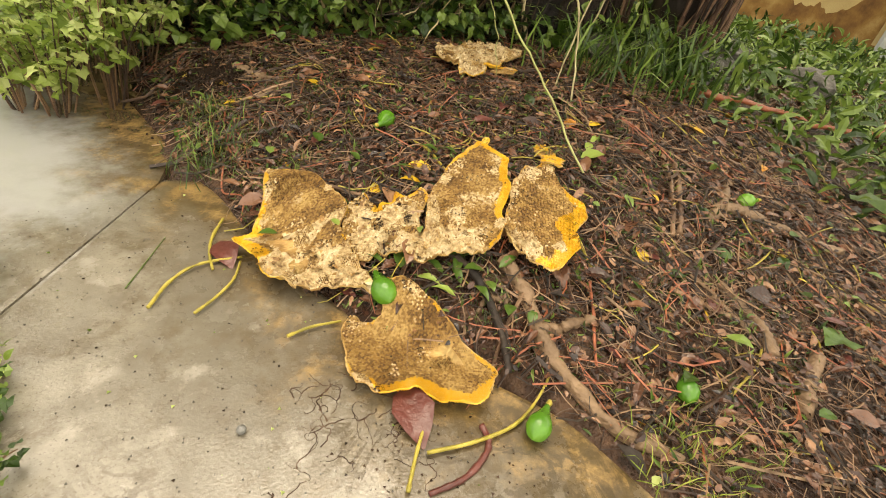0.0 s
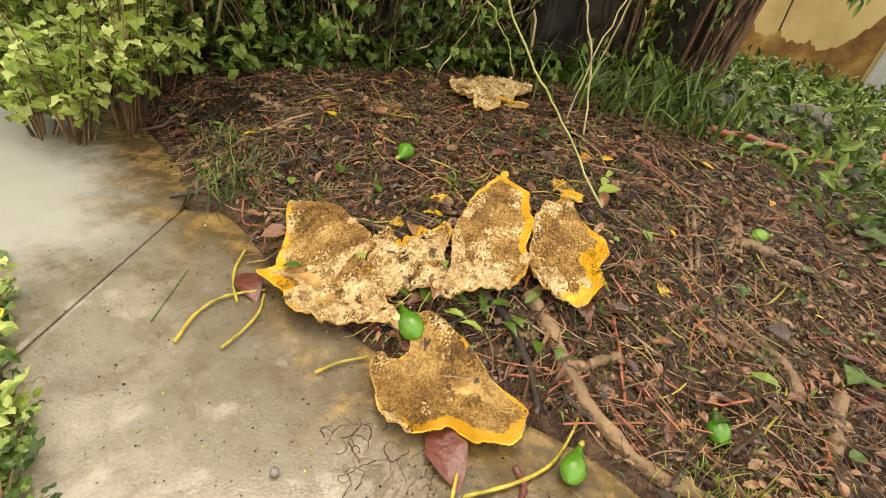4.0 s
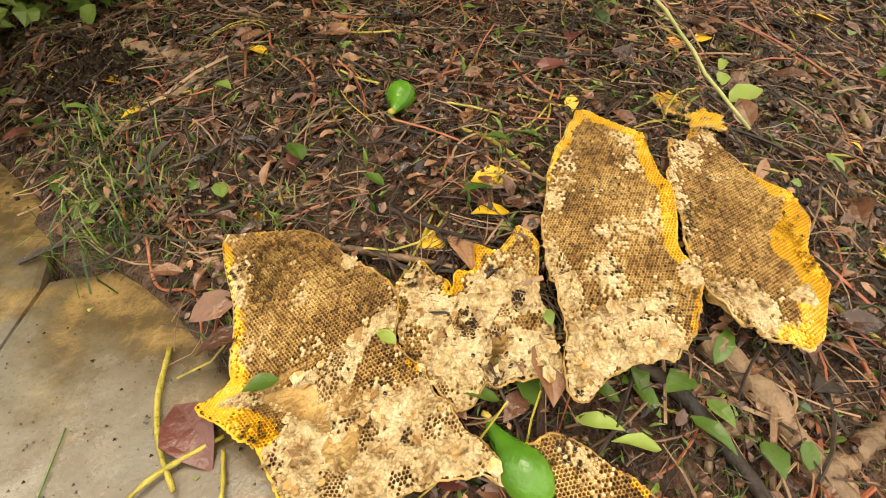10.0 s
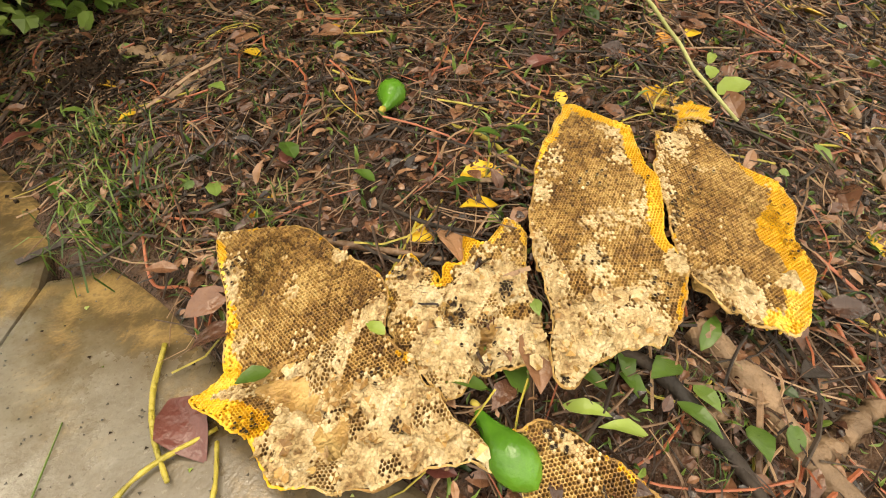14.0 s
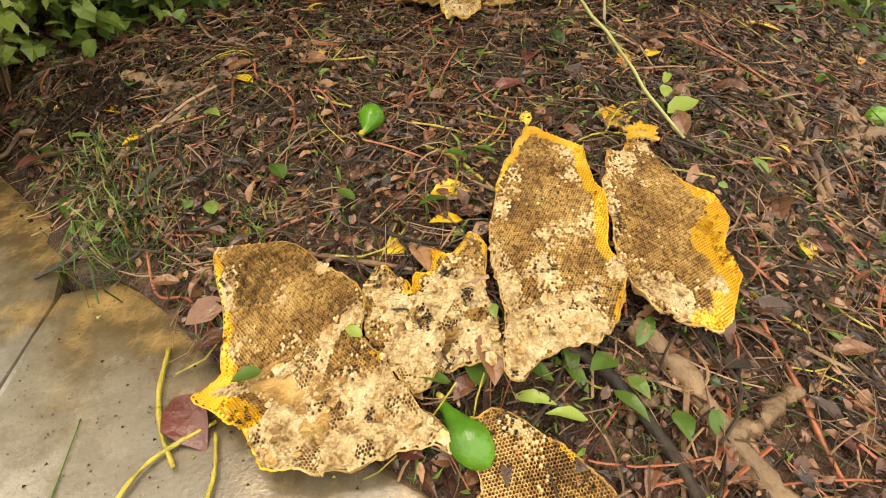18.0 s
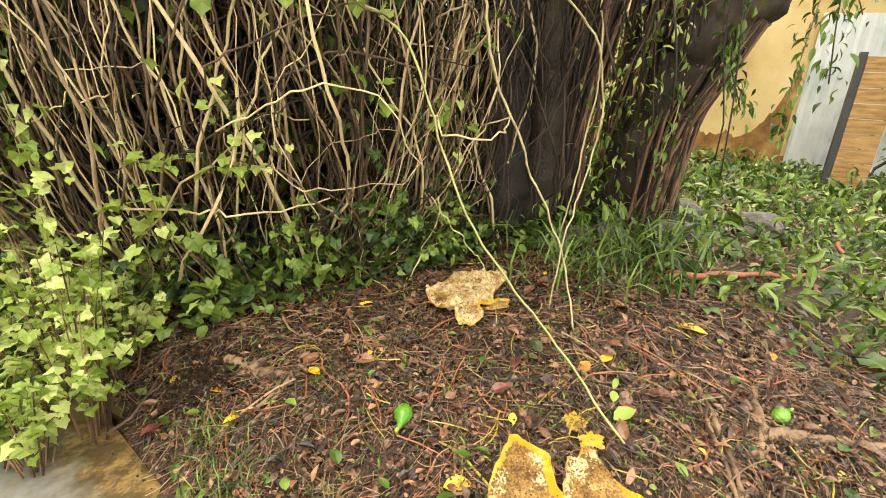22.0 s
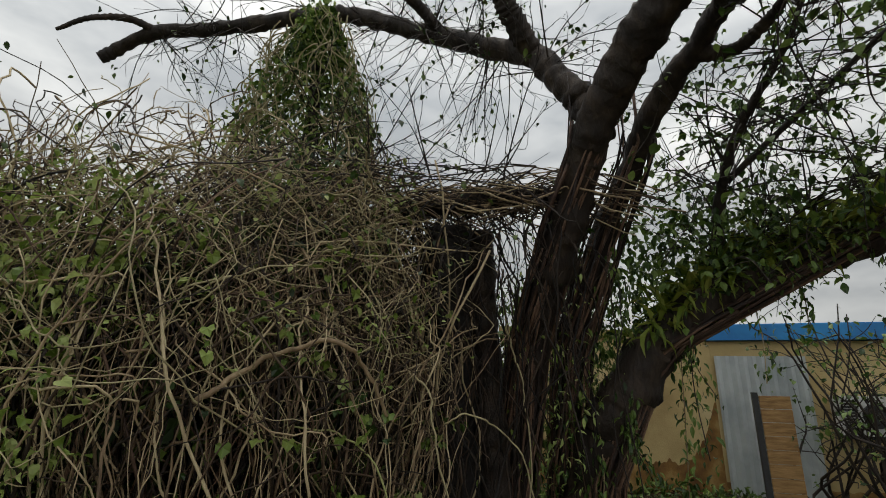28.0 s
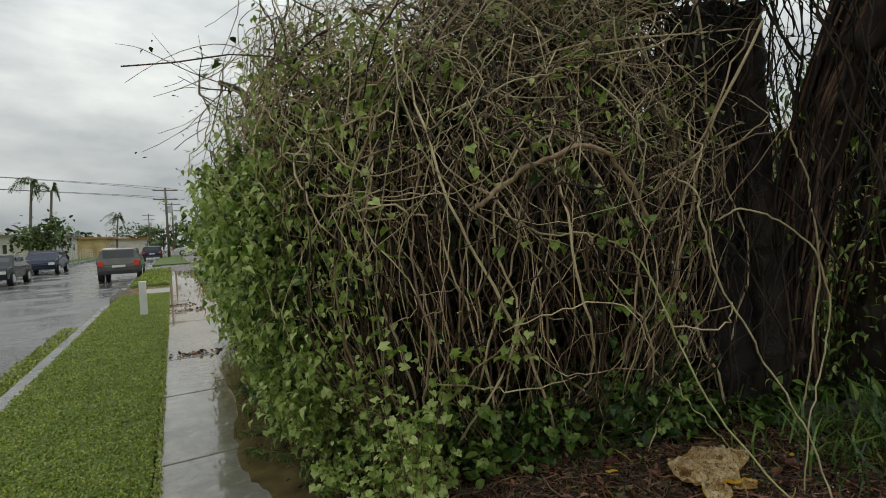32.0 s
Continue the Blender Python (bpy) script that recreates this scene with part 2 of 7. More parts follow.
PAINT_DARK = surface("car_paint_dark", [(0.3, (0.02, 0.024, 0.028)), (0.7, (0.035, 0.04, 0.046))], 2, 0.15, 0, metal=0.3)
PAINT_BLUE = surface("car_paint_blue", [(0.3, (0.015, 0.022, 0.045)), (0.7, (0.026, 0.036, 0.07))], 2, 0.18, 0, metal=0.3)
GLASS = surface("car_glass", [(0.3, (0.02, 0.025, 0.03)), (0.7, (0.03, 0.036, 0.042))], 2, 0.05, 0, spec=0.8)
RUBBER = surface("tyre_rubber", [(0.3, (0.012, 0.012, 0.012)), (0.7, (0.03, 0.03, 0.03))], 20, 0.8, 0.3)
REDLIGHT = surface("red_lamp", [(0.3, (0.5, 0.03, 0.02)), (0.7, (0.62, 0.07, 0.04))], 9, 0.2, 0)
POLEWOOD = surface("pole_wood", [(0.3, (0.1, 0.085, 0.07)), (0.7, (0.2, 0.17, 0.14))], 4, 0.8, 0.4)
ANTS = surface("black_crumbs", [(0.3, (0.01, 0.006, 0.004)), (0.7, (0.035, 0.02, 0.011))], 20, 0.8, 0.5, spec=0.2)




def slab_surface():
    """Wet cast concrete: mottled beige, speckled, earth washed over it from the bank, muddy veins, standing water on
    the lower slabs with the sky's sheen in its colour.
    """
    m = bpy.data.materials.new("wet_concrete")
    m.use_nodes = True
    n, l = m.node_tree.nodes, m.node_tree.links
    bsdf = n["Principled BSDF"]
    co, sep = n.new("ShaderNodeTexCoord"), n.new("ShaderNodeSeparateXYZ")
    l.new(co.outputs["Object"], sep.inputs[0])

    def grain(scale, detail=6.0, rough=0.62, twist=0.0):
        t = n.new("ShaderNodeTexNoise")
        t.inputs["Scale"].default_value, t.inputs["Detail"].default_value = scale, detail
        t.inputs["Roughness"].default_value, t.inputs["Distortion"].default_value = rough, twist
        l.new(co.outputs["Object"], t.inputs["Vector"])
        return t.outputs["Fac"]

    def calc(op, p, q, r=None):
        t = n.new("ShaderNodeMath")
        t.operation = op
        for i, k in enumerate((p, q, r)):
            if k is None:
                continue
            if isinstance(k, (int, float)):
                t.inputs[i].default_value = k
            else:
                l.new(k, t.inputs[i])
        return t.outputs[0]

    def span(k, lo, hi, to_lo=0.0, to_hi=1.0):
        t = n.new("ShaderNodeMapRange")
        t.interpolation_type = "SMOOTHSTEP"
        l.new(k, t.inputs["Value"])
        for name, q in (("From Min", lo), ("From Max", hi), ("To Min", to_lo), ("To Max", to_hi)):
            t.inputs[name].default_value = q
        return t.outputs["Result"]

    def blend(f, p, q, kind="MIX"):
        t = n.new("ShaderNodeMixRGB")
        t.blend_type = kind
        for i, k in enumerate((f, p, q)):
            if isinstance(k, float):
                t.inputs[i].default_value = k
            elif isinstance(k, tuple):
                t.inputs[i].default_value = (*k, 1)
            else:
                l.new(k, t.inputs[i])
        return t.outputs["Color"]

    x, y = sep.outputs["X"], sep.outputs["Y"]
    rag = grain(4.5, 10.0, 0.66)
    mottle = blend(span(grain(3.0, 5.0), 0.38, 0.62), (0.145, 0.127, 0.096), (0.262, 0.237, 0.192))
    mottle = blend(span(grain(14.0, 12.0, 0.7), 0.44, 0.66, 0.0, 0.7), mottle, (0.1, 0.076, 0.046))
    mottle = blend(span(grain(10.0, 8.0), 0.55, 0.68, 0.0, 0.55), mottle, (0.36, 0.33, 0.28))
    mottle = blend(span(grain(190.0, 3.0), 0.57, 0.66, 0.0, 0.5), mottle, (0.09, 0.07, 0.05))
    mottle = blend(span(grain(120.0, 3.0), 0.62, 0.7, 0.0, 0.15), mottle, (0.6, 0.57, 0.5))
    # earth from the bank
    lie = calc("ADD", calc("MULTIPLY_ADD", y, 0.14, x), calc("MULTIPLY_ADD", rag, 0.8, -0.37))
    silt = blend(span(calc("MULTIPLY_ADD", lie, 0.35, grain(11.0, 9.0, 0.7)), 0.45, 0.66), (0.085, 0.056, 0.024), (0.31, 0.195, 0.075))
    silt = blend(span(grain(45.0, 6.0, 0.7), 0.48, 0.62, 0.0, 0.5), silt, (0.06, 0.04, 0.02))
    earth = blend(span(lie, -0.28, 0.08, 0.0, 0.95), mottle, silt)
    # thin muddy veins where the water has drained
    ridge = calc("ABSOLUTE", calc("SUBTRACT", grain(5.5, 9.0, 0.6, 1.6), 0.5), 0.0)
    vein = calc("MULTIPLY", span(ridge, 0.01, 0.035, 1.0, 0.0), calc("MULTIPLY", span(calc("MULTIPLY", y, -1.0), 0.62, 0.9), span(grain(3.3, 3.0), 0.42, 0.56)))
    earth = blend(calc("MULTIPLY", vein, 0.85), earth, (0.06, 0.042, 0.02))
    low = calc("MULTIPLY", span(calc("MULTIPLY", y, -1.0), 0.84, 1.02), span(calc("MULTIPLY_ADD", rag, 0.6, x), 0.1, 0.3))
    earth = blend(calc("MULTIPLY", low, span(grain(16.0, 9.0, 0.7, 0.8), 0.44, 0.58, 0.0, 0.85)), earth, (0.075, 0.05, 0.02))
    # pale grey painted over the flooded part in place of the sky's reflection
    sky_sheen = calc("MULTIPLY", span(calc("MULTIPLY_ADD", rag, 0.9, y), 0.22, 0.5), span(calc("MULTIPLY_ADD", rag, -0.5, calc("MULTIPLY", x, -1.0)), -0.2, 0.04))
    earth = blend(calc("MULTIPLY", calc("MULTIPLY", sky_sheen, 0.85), span(calc("MULTIPLY", y, -1.0), -1.8, -0.9, 0.25, 1.0)), earth, (0.33, 0.335, 0.325))
    l.new(earth, bsdf.inputs["Base Color"])
    still = span(calc("MULTIPLY_ADD", rag, 0.9, y), 0.15, 0.45)
    damp = span(grain(6.0, 8.0, 0.66), 0.4, 0.6, 0.36, 0.09)
    l.new(blend(still, damp, (0.03, 0.03, 0.03)), bsdf.inputs["Roughness"])
    bsdf.inputs["Specular IOR Level"].default_value = 0.75
    bump = n.new("ShaderNodeBump")
    l.new(grain(170.0, 6.0), bump.inputs["Height"])
    l.new(span(still, 0.0, 0.7, 0.14, 0.0), bump.inputs["Strength"])
    bump.inputs["Distance"].default_value = 0.008
    l.new(bump.outputs["Normal"], bsdf.inputs["Normal"])
    return m


CONCRETE = slab_surface()


# ---- mesh helpers ----
def mesh_of(name, v, f, mats, idx=None, smooth=False):
    me = bpy.data.meshes.new(name)
    me.from_pydata([tuple(p) for p in np.asarray(v, float).tolist()], [], f if isinstance(f, list) else np.asarray(f).tolist())
    for m in (mats if isinstance(mats, (list, tuple)) else [mats]):
        me.materials.append(m)
    if idx is not None:
        me.polygons.foreach_set("material_index", np.asarray(idx, np.int32))
    if smooth:
        me.polygons.foreach_set("use_smooth", np.ones(len(me.polygons), bool))
    me.update()
    return me


def thing(name, v, f, mats, label="", category="", group="", kind="", idx=None, smooth=False, parent=None):
    ob = new(name, mesh_of(name, v, f, mats, idx, smooth))
    ob.parent = parent
    return tagged(ob, label, category, group, kind)


def holder(name, label, category, group="", kind="", at=(0, 0, 0)):
    ob = new(name)
    ob.empty_display_size = 0.05
    ob.location = at
    return tagged(ob, label, category, group, kind)


def box_data(lo, hi):
    (a, b, c), (d, e, g) = lo, hi
    v = [(a, b, c), (d, b, c), (d, e, c), (a, e, c), (a, b, g), (d, b, g), (d, e, g), (a, e, g)]
    f = [(0, 3, 2, 1), (4, 5, 6, 7), (0, 1, 5, 4), (1, 2, 6, 5), (2, 3, 7, 6), (3, 0, 4, 7)]
    return v, f


def bevel_box(name, lo, hi, material, parent=None, bevel=0.01, **tags):
    bm = bmesh.new()
    v, f = box_data(lo, hi)
    vs = [bm.verts.new(p) for p in v]
    for q in f:
        bm.faces.new([vs[i] for i in q])
    if bevel:
        bmesh.ops.bevel(bm, geom=list(bm.edges), offset=bevel, segments=2, affect="EDGES", profile=0.7)
    return part(name, bm, material, parent, **tags)


def part(name, bm, material, parent=None, label="", category="", group="", kind=""):
    me = bpy.data.meshes.new(name)
    bm.to_mesh(me)
    bm.free()
    me.materials.append(material)
    ob = new(name, me)
    ob.parent = parent
    return tagged(ob, label, category, group, kind)


def tubes(lines, sides=5):
    """Joined tapering tubes: lines of (points, radii)."""
    V, F, base = [], [], 0
    ang = np.arange(sides) * 2 * math.pi / sides
    for pts, rad in lines:
        pts = np.asarray(pts, float)
        n = len(pts)
        rad = np.broadcast_to(np.asarray(rad, float), (n,)) if np.ndim(rad) else np.full(n, rad)
        tan = np.gradient(pts, axis=0)
        tan /= np.linalg.norm(tan, axis=1, keepdims=True) + 1e-9
        ref = np.where(np.abs(tan[:, 2:3]) > 0.9, [[1.0, 0, 0]], [[0, 0, 1.0]])
        a = np.cross(tan, ref)
        a /= np.linalg.norm(a, axis=1, keepdims=True) + 1e-9
        b = np.cross(tan, a)
        ring = pts[:, None] + rad[:, None, None] * (a[:, None] * np.cos(ang)[None, :, None] + b[:, None] * np.sin(ang)[None, :, None])
        V.append(ring.reshape(-1, 3))
        i = np.arange(n - 1)[:, None] * sides + base
        k = np.arange(sides)[None, :]
        k2 = (k + 1) % sides
        F.append(np.stack([i + k, i + k2, i + k2 + sides, i + k + sides], -1).reshape(-1, 4))
        base += n * sides
    F = np.concatenate(F).tolist()
    base = 0
    for pts, _ in lines:
        n = len(pts)
        F.append([base + k for k in range(sides)][::-1])
        F.append([base + (n - 1) * sides + k for k in range(sides)])
        base += n * sides
    return np.concatenate(V), F


def spline(ctrl, n):
    """A smooth line through control points."""
    c = np.asarray(ctrl, float)
    if len(c) < 3:
        return c[0] + (c[-1] - c[0]) * np.linspace(0, 1, n)[:, None]
    ext = np.vstack([2 * c[0] - c[1], c, 2 * c[-1] - c[-2]])
    t = np.linspace(0, len(c) - 1 - 1e-6, n)
    i = t.astype(int)
    u = (t - i)[:, None]
    p0, p1, p2, p3 = ext[i], ext[i + 1], ext[i + 2], ext[i + 3]
    return 0.5 * (2 * p1 + (p2 - p0) * u + (2 * p0 - 5 * p1 + 4 * p2 - p3) * u**2 + (3 * p1 - p0 - 3 * p2 + p3) * u**3)


def turn_all(yaw, tilt, roll):
    """Rotation matrices (N, 3, 3): spin about z, tilt about x, roll about y."""
    cy, sy, ct, st, cr, sr = np.cos(yaw), np.sin(yaw), np.cos(tilt), np.sin(tilt), np.cos(roll), np.sin(roll)
    z, o = np.zeros_like(cy), np.ones_like(cy)
    Z = np.stack([np.stack([cy, -sy, z], -1), np.stack([sy, cy, z], -1), np.stack([z, z, o], -1)], -2)
    X = np.stack([np.stack([o, z, z], -1), np.stack([z, ct, -st], -1), np.stack([z, st, ct], -1)], -2)
    Y = np.stack([np.stack([cr, z, sr], -1), np.stack([z, o, z], -1), np.stack([-sr, z, cr], -1)], -2)
    return Z @ X @ Y


def spread(template, places, turns, sizes):
    """One mesh from many copies of a small template (verts, faces)."""
    tv, tf = np.asarray(template[0], float), template[1]
    v = np.einsum("nij,kj->nki", turns * sizes[:, None, None], tv) + places[:, None]
    k = len(tv)
    f = []
    for q in tf:
        q = np.asarray(q)
        f.append((np.arange(len(places))[:, None] * k + q[None]))
    faces = []
    for q in f:
        faces += q.tolist()
    return v.reshape(-1, 3), faces


def lobed_leaf():
    """A five-lobed leaf, one unit long, folded along its midrib and curled."""
    ang = np.radians([-90, -55, -20, 5, 30, 62, 90, 118, 150, 175, 200, 235])
    rad = [0.08, 0.4, 0.47, 0.41, 0.5, 0.46, 0.62, 0.46, 0.5, 0.41, 0.47, 0.4]
    v = [(0, 0.3, 0.03)]
    for a, r in zip(ang, rad):
        x, y = r * math.cos(a), 0.3 + r * math.sin(a)
        v.append((x, y, 0.22 * abs(x) - 0.4 * (y - 0.3) ** 2 + 0.06 * math.sin(9 * x + 5 * y)))
    return v, [(0, i, i % 12 + 1) for i in range(1, 13)]


def oval_leaf(width=0.32, curl=0.18):
    v = [(0, 0, 0)]
    for t, w in ((0.2, 0.7), (0.5, 1.0), (0.8, 0.6)):
        z = -curl * (t - 0.4) ** 2 * 2
        v += [(-w * width, t, z + 0.08 * w), (0, t, z), (w * width, t, z + 0.08 * w)]
    v.append((0, 1.05, -curl))
    f = [(0, 2, 1), (0, 3, 2)]
    for a in (1, 4):
        f += [(a, a + 1, a + 4, a + 3), (a + 1, a + 2, a + 5, a + 4)]
    f += [(7, 8, 10), (8, 9, 10)]
    return v, f


LOBED, OVAL, NARROW, SLIM, CURLED = lobed_leaf(), oval_leaf(), oval_leaf(0.11, 0.3), oval_leaf(0.19, 0.3), oval_leaf(0.34, 0.75)
RNG = np.random.default_rng(7)


def smooth(a, b, x):
    t = np.clip((np.asarray(x, float) - a) / (b - a), 0, 1)
    return t * t * (3 - 2 * t)


EDGE_Y, EDGE_X = (-3, -1.2, -1.0, -0.75, -0.25, -0.1, 0.1, 0.3, 0.8), (0.3, 0.3, 0.26, 0.1, 0.04, 0.07, 0.02, 0.04, 0.1)


def slab_side(y):
    """Where the earth begins beside the slabs."""
    return np.interp(y, EDGE_Y, EDGE_X)


def height(x, y):
    """The bank that rises from the pavement's edge towards the tree."""
    x, y = np.asarray(x, float), np.asarray(y, float)
    a = 0.26 * (1 - np.exp(-np.maximum(x - slab_side(y), 0) / 0.4))
    return a * np.maximum(smooth(-1.7, -0.35, y), 0.8 * smooth(2, 5, x)) * (1 - 0.9 * smooth(0.9, 2.6, y) * (1 - smooth(0.2, 1.4, x)))


def rough_height(x, y):
    x, y = np.asarray(x, float), np.asarray(y, float)
    bumps = 0.012 * np.sin(9.1 * x + 3.7 * y) * np.sin(7.3 * y - 2.9 * x) + 0.007 * np.sin(23 * x + 5) * np.sin(19 * y + 11 * x)
    return height(x, y) + bumps * smooth(0.0, 0.25, x - slab_side(y))


def down(x, y, lift=0.0):
    return (x, y, float(rough_height(x, y)) + lift)


# ---- ground, pavement, street ----
def axis(fine, lo, hi, far):
    mid = np.arange(lo, hi + 1e-6, fine)
    out, step, a = [], fine, hi
    while a < far:
        step *= 1.35
        a += step
        out.append(a)
    left, step, a = [], fine, lo
    while a > -far:
        step *= 1.35
        a -= step
        left.append(a)
    return np.array(left[::-1] + mid.tolist() + out)


def ground_sheet():
    xs, ys = axis(0.045, -0.3, 4.6, 420), axis(0.045, -2.4, 3.2, 420)
    X, Y = np.meshgrid(xs, ys)
    Z = rough_height(X, Y)
    Z = np.where(X < slab_side(Y) - 0.02, -0.07, Z)
    Z = np.where(X < -2.0, -0.42, Z)
    Z = np.where(X > 30, 0.1, Z)
    v = np.stack([X, Y, Z], -1).reshape(-1, 3)
    n, m = len(ys), len(xs)
    i = (np.arange(n - 1)[:, None] * m + np.arange(m - 1)[None]).ravel()
    f = np.stack([i, i + 1, i + 1 + m, i + m], -1)
    thing("ground", v, f, SOIL, "wet brown earth strewn with leaf litter", "ground", kind="structure", smooth=True)


ground_sheet()


def prism(name, plan, lo, hi, material, parent=None, bevel=0.012, **tags):
    bm = bmesh.new()
    top = [bm.verts.new((x, y, hi)) for x, y in plan]
    bot = [bm.verts.new((x, y, lo)) for x, y in plan]
    n = len(plan)
    bm.faces.new(top)
    bm.faces.new(bot[::-1])
    for i in range(n):
        j = (i + 1) % n
        bm.faces.new((top[j], top[i], bot[i], bot[j]))
    bmesh.ops.recalc_face_normals(bm, faces=bm.faces)
    if bevel:
        edges = [e for e in bm.edges if all(abs(v.co.z - hi) < 1e-6 for v in e.verts)]
        bmesh.ops.bevel(bm, geom=edges, offset=bevel, segments=2, affect="EDGES", profile=0.6)
    return part(name, bm, material, parent, **tags)


pavement = holder("pavement", "wet concrete pavement of cast slabs, partly flooded", "pavement", kind="structure")
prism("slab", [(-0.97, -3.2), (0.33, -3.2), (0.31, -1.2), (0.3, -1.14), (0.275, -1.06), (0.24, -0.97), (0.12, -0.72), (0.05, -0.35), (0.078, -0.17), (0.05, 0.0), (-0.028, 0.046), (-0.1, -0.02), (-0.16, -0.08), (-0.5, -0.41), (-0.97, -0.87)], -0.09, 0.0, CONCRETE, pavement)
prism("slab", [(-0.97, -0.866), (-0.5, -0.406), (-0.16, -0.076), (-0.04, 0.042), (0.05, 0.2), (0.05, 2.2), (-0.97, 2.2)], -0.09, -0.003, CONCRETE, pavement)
prism("slab", [(-0.97, -6.0), (0.33, -6.0), (0.33, -3.215), (-0.97, -3.215)], -0.09, -0.002, CONCRETE, pavement)
for i in range(16):
    a = 2.215 + i * 1.5
    prism("slab", [(-0.97, a), (0.02, a), (0.02, a + 1.485), (-0.97, a + 1.485)], -0.09, 0.002 * (i % 3) - 0.004, CONCRETE, pavement)


def sheet(name, outline, z, material, jitter=0.03, label="", category="", parent=None, kind="structure"):
    """A thin irregular sheet such as a puddle or a mud stain."""
    c = np.mean(outline, 0)
    ring = spline(np.array(outline + [outline[0]]), 70)[:-1]
    ring = c + (ring - c) * (1 + jitter * RNG.standard_normal((len(ring), 1)))
    v = [(c[0], c[1], z + 0.002)] + [(x, y, z) for x, y in ring]
    v += [(x, y, z - 0.02) for x, y in ring]
    n = len(ring)
    f = [(0, 1 + i, 1 + (i + 1) % n) for i in range(n)] + [(1 + i, 1 + n + i, 1 + n + (i + 1) % n, 1 + (i + 1) % n) for i in range(n)]
    return thing(name, v, f, material, label, category, kind=kind, parent=parent)


sheet("mud_puddle", [(0.04, 0.62), (-0.08, 0.72), (-0.2, 0.97), (-0.4, 1.35), (-0.5, 1.7), (-0.52, 2.3), (-0.42, 3.2), (-0.44, 4.6), (-0.3, 6.2), (0.5, 6.4), (0.6, 3.0), (0.35, 1.2), (0.15, 0.7)],
      0.006, MUD, 0.03, "shallow brown puddle over mud beside the hedge", "puddle")
prism("road", [(-9.2, -60), (-2.34, -60), (-2.34, 240), (-9.2, 240)], -0.5, -0.22, ASPHALT, None, 0, label="wet grey asphalt road with puddles", category="road", kind="structure")
kerb = holder("kerb", "wet concrete kerb and gutter", "kerb", kind="structure")
for i in range(40):
    a = -8 + i * 2.4
    if not (13.4 < a < 17 or 27.5 < a < 37.5):
        prism("kerbstone", [(-2.4, a), (-2.1, a), (-2.1, a + 2.385), (-2.4, a + 2.385)], -0.45, -0.12, KERB, kerb, 0.02)
prism("kerb_far", [(-9.45, -40), (-9.2, -40), (-9.2, 200), (-9.45, 200)], -0.35, -0.02, KERB, None, 0.015, label="far kerb of the road", category="kerb", kind="structure")
prism("verge", [(-2.1, -6), (-0.975, -6), (-0.975, 14.2), (-2.1, 14.2)], -0.3, 0.02, LAWN, None, 0.01, label="grass verge between kerb and pavement", category="verge", kind="structure")
prism("verge", [(-2.1, 17.6), (-0.975, 17.6), (-0.975, 29), (-2.1, 29)], -0.3, 0.02, LAWN, None, 0.01, label="grass verge between kerb and pavement", category="verge", kind="structure")
prism("side_street", [(-2.34, 29), (30, 29), (30, 37), (-2.34, 37)], -0.35, -0.1, ASPHALT, None, 0, label="wet side street joining the road", category="road", kind="structure")
prism("driveway", [(-2.34, 14.2), (2.6, 14.2), (2.6, 17.6), (-2.34, 17.6)], -0.3, -0.02, CONCRETE, None, 0.01, label="wet concrete driveway crossing the verge", category="driveway", kind="structure")
prism("lawn", [(0.1, 9.5), (9, 9.5), (9, 14.1), (0.1, 14.1)], -0.3, 0.03, LAWN, None, 0.01, label="front lawn beyond the hedge", category="lawn", kind="structure")
prism("lawn", [(0.1, 17.7), (14, 17.7), (14, 29), (0.1, 29)], -0.3, 0.03, LAWN, None, 0.01, label="front lawn beyond the driveway", category="lawn", kind="structure")
prism("lawn", [(-2.1, 37), (14, 37), (14, 70), (-2.1, 70)], -0.3, 0.0, LAWN, None, 0.01, label="front lawn beyond the side street", category="lawn", kind="structure")
prism("lawn_far", [(-40, -30), (-9.47, -30), (-9.47, 120), (-40, 120)], -0.3, 0.0, LAWN, None, 0.01, label="lawn across the road", category="lawn", kind="structure")


def grass(name, x0, x1, y0, y1, count, size, label, material=BLADE, lift=0.0, soil=False):
    x, y = RNG.uniform(x0, x1, count), y0 + (y1 - y0) * RNG.random(count) ** 1.7
    z = rough_height(x, y) if soil else np.full(count, lift)
    tmpl = ([(-0.12, 0, 0), (0.12, 0, 0), (0.2, 0.3, 0.45), (-0.2, 0.3, 0.45), (0, 0.75, 0.55)], [(0, 1, 2, 3), (3, 2, 4)])
    v, f = spread(tmpl, np.stack([x, y, z], -1), turn_all(RNG.uniform(0, 6.3, count), RNG.normal(0, 0.45, count), RNG.normal(0, 0.3, count)), size * RNG.uniform(0.5, 1.4, count))
    return thing(name, v, f, material, label, "grass", kind="stuff")


grass("verge_grass", -2.12, -0.93, -1.0, 14.2, 110000, 0.026, "wet bright green mown verge grass", lift=0.015)
grass("verge_grass", -2.1, -0.97, 17.6, 30, 3000, 0.09, "wet bright green mown verge grass", lift=0.015)
grass("lawn_grass", 0.15, 3.5, 9.6, 14, 3000, 0.09, "green front lawn grass", lift=0.02)
grass("gutter_grass", -2.75, -2.42, 3.0, 10.5, 5000, 0.045, "ragged grass growing in the gutter", lift=-0.21)


# ---- litter on the earth ----
def litter_places(n, x0, x1, y0, y1, gap=0.0):
    x, y = RNG.uniform(x0, x1, n), RNG.uniform(y0, y1, n)
    keep = x > slab_side(y) + gap + np.abs(RNG.normal(0, 0.03, n))
    x, y = x[keep], y[keep]
    return x, y


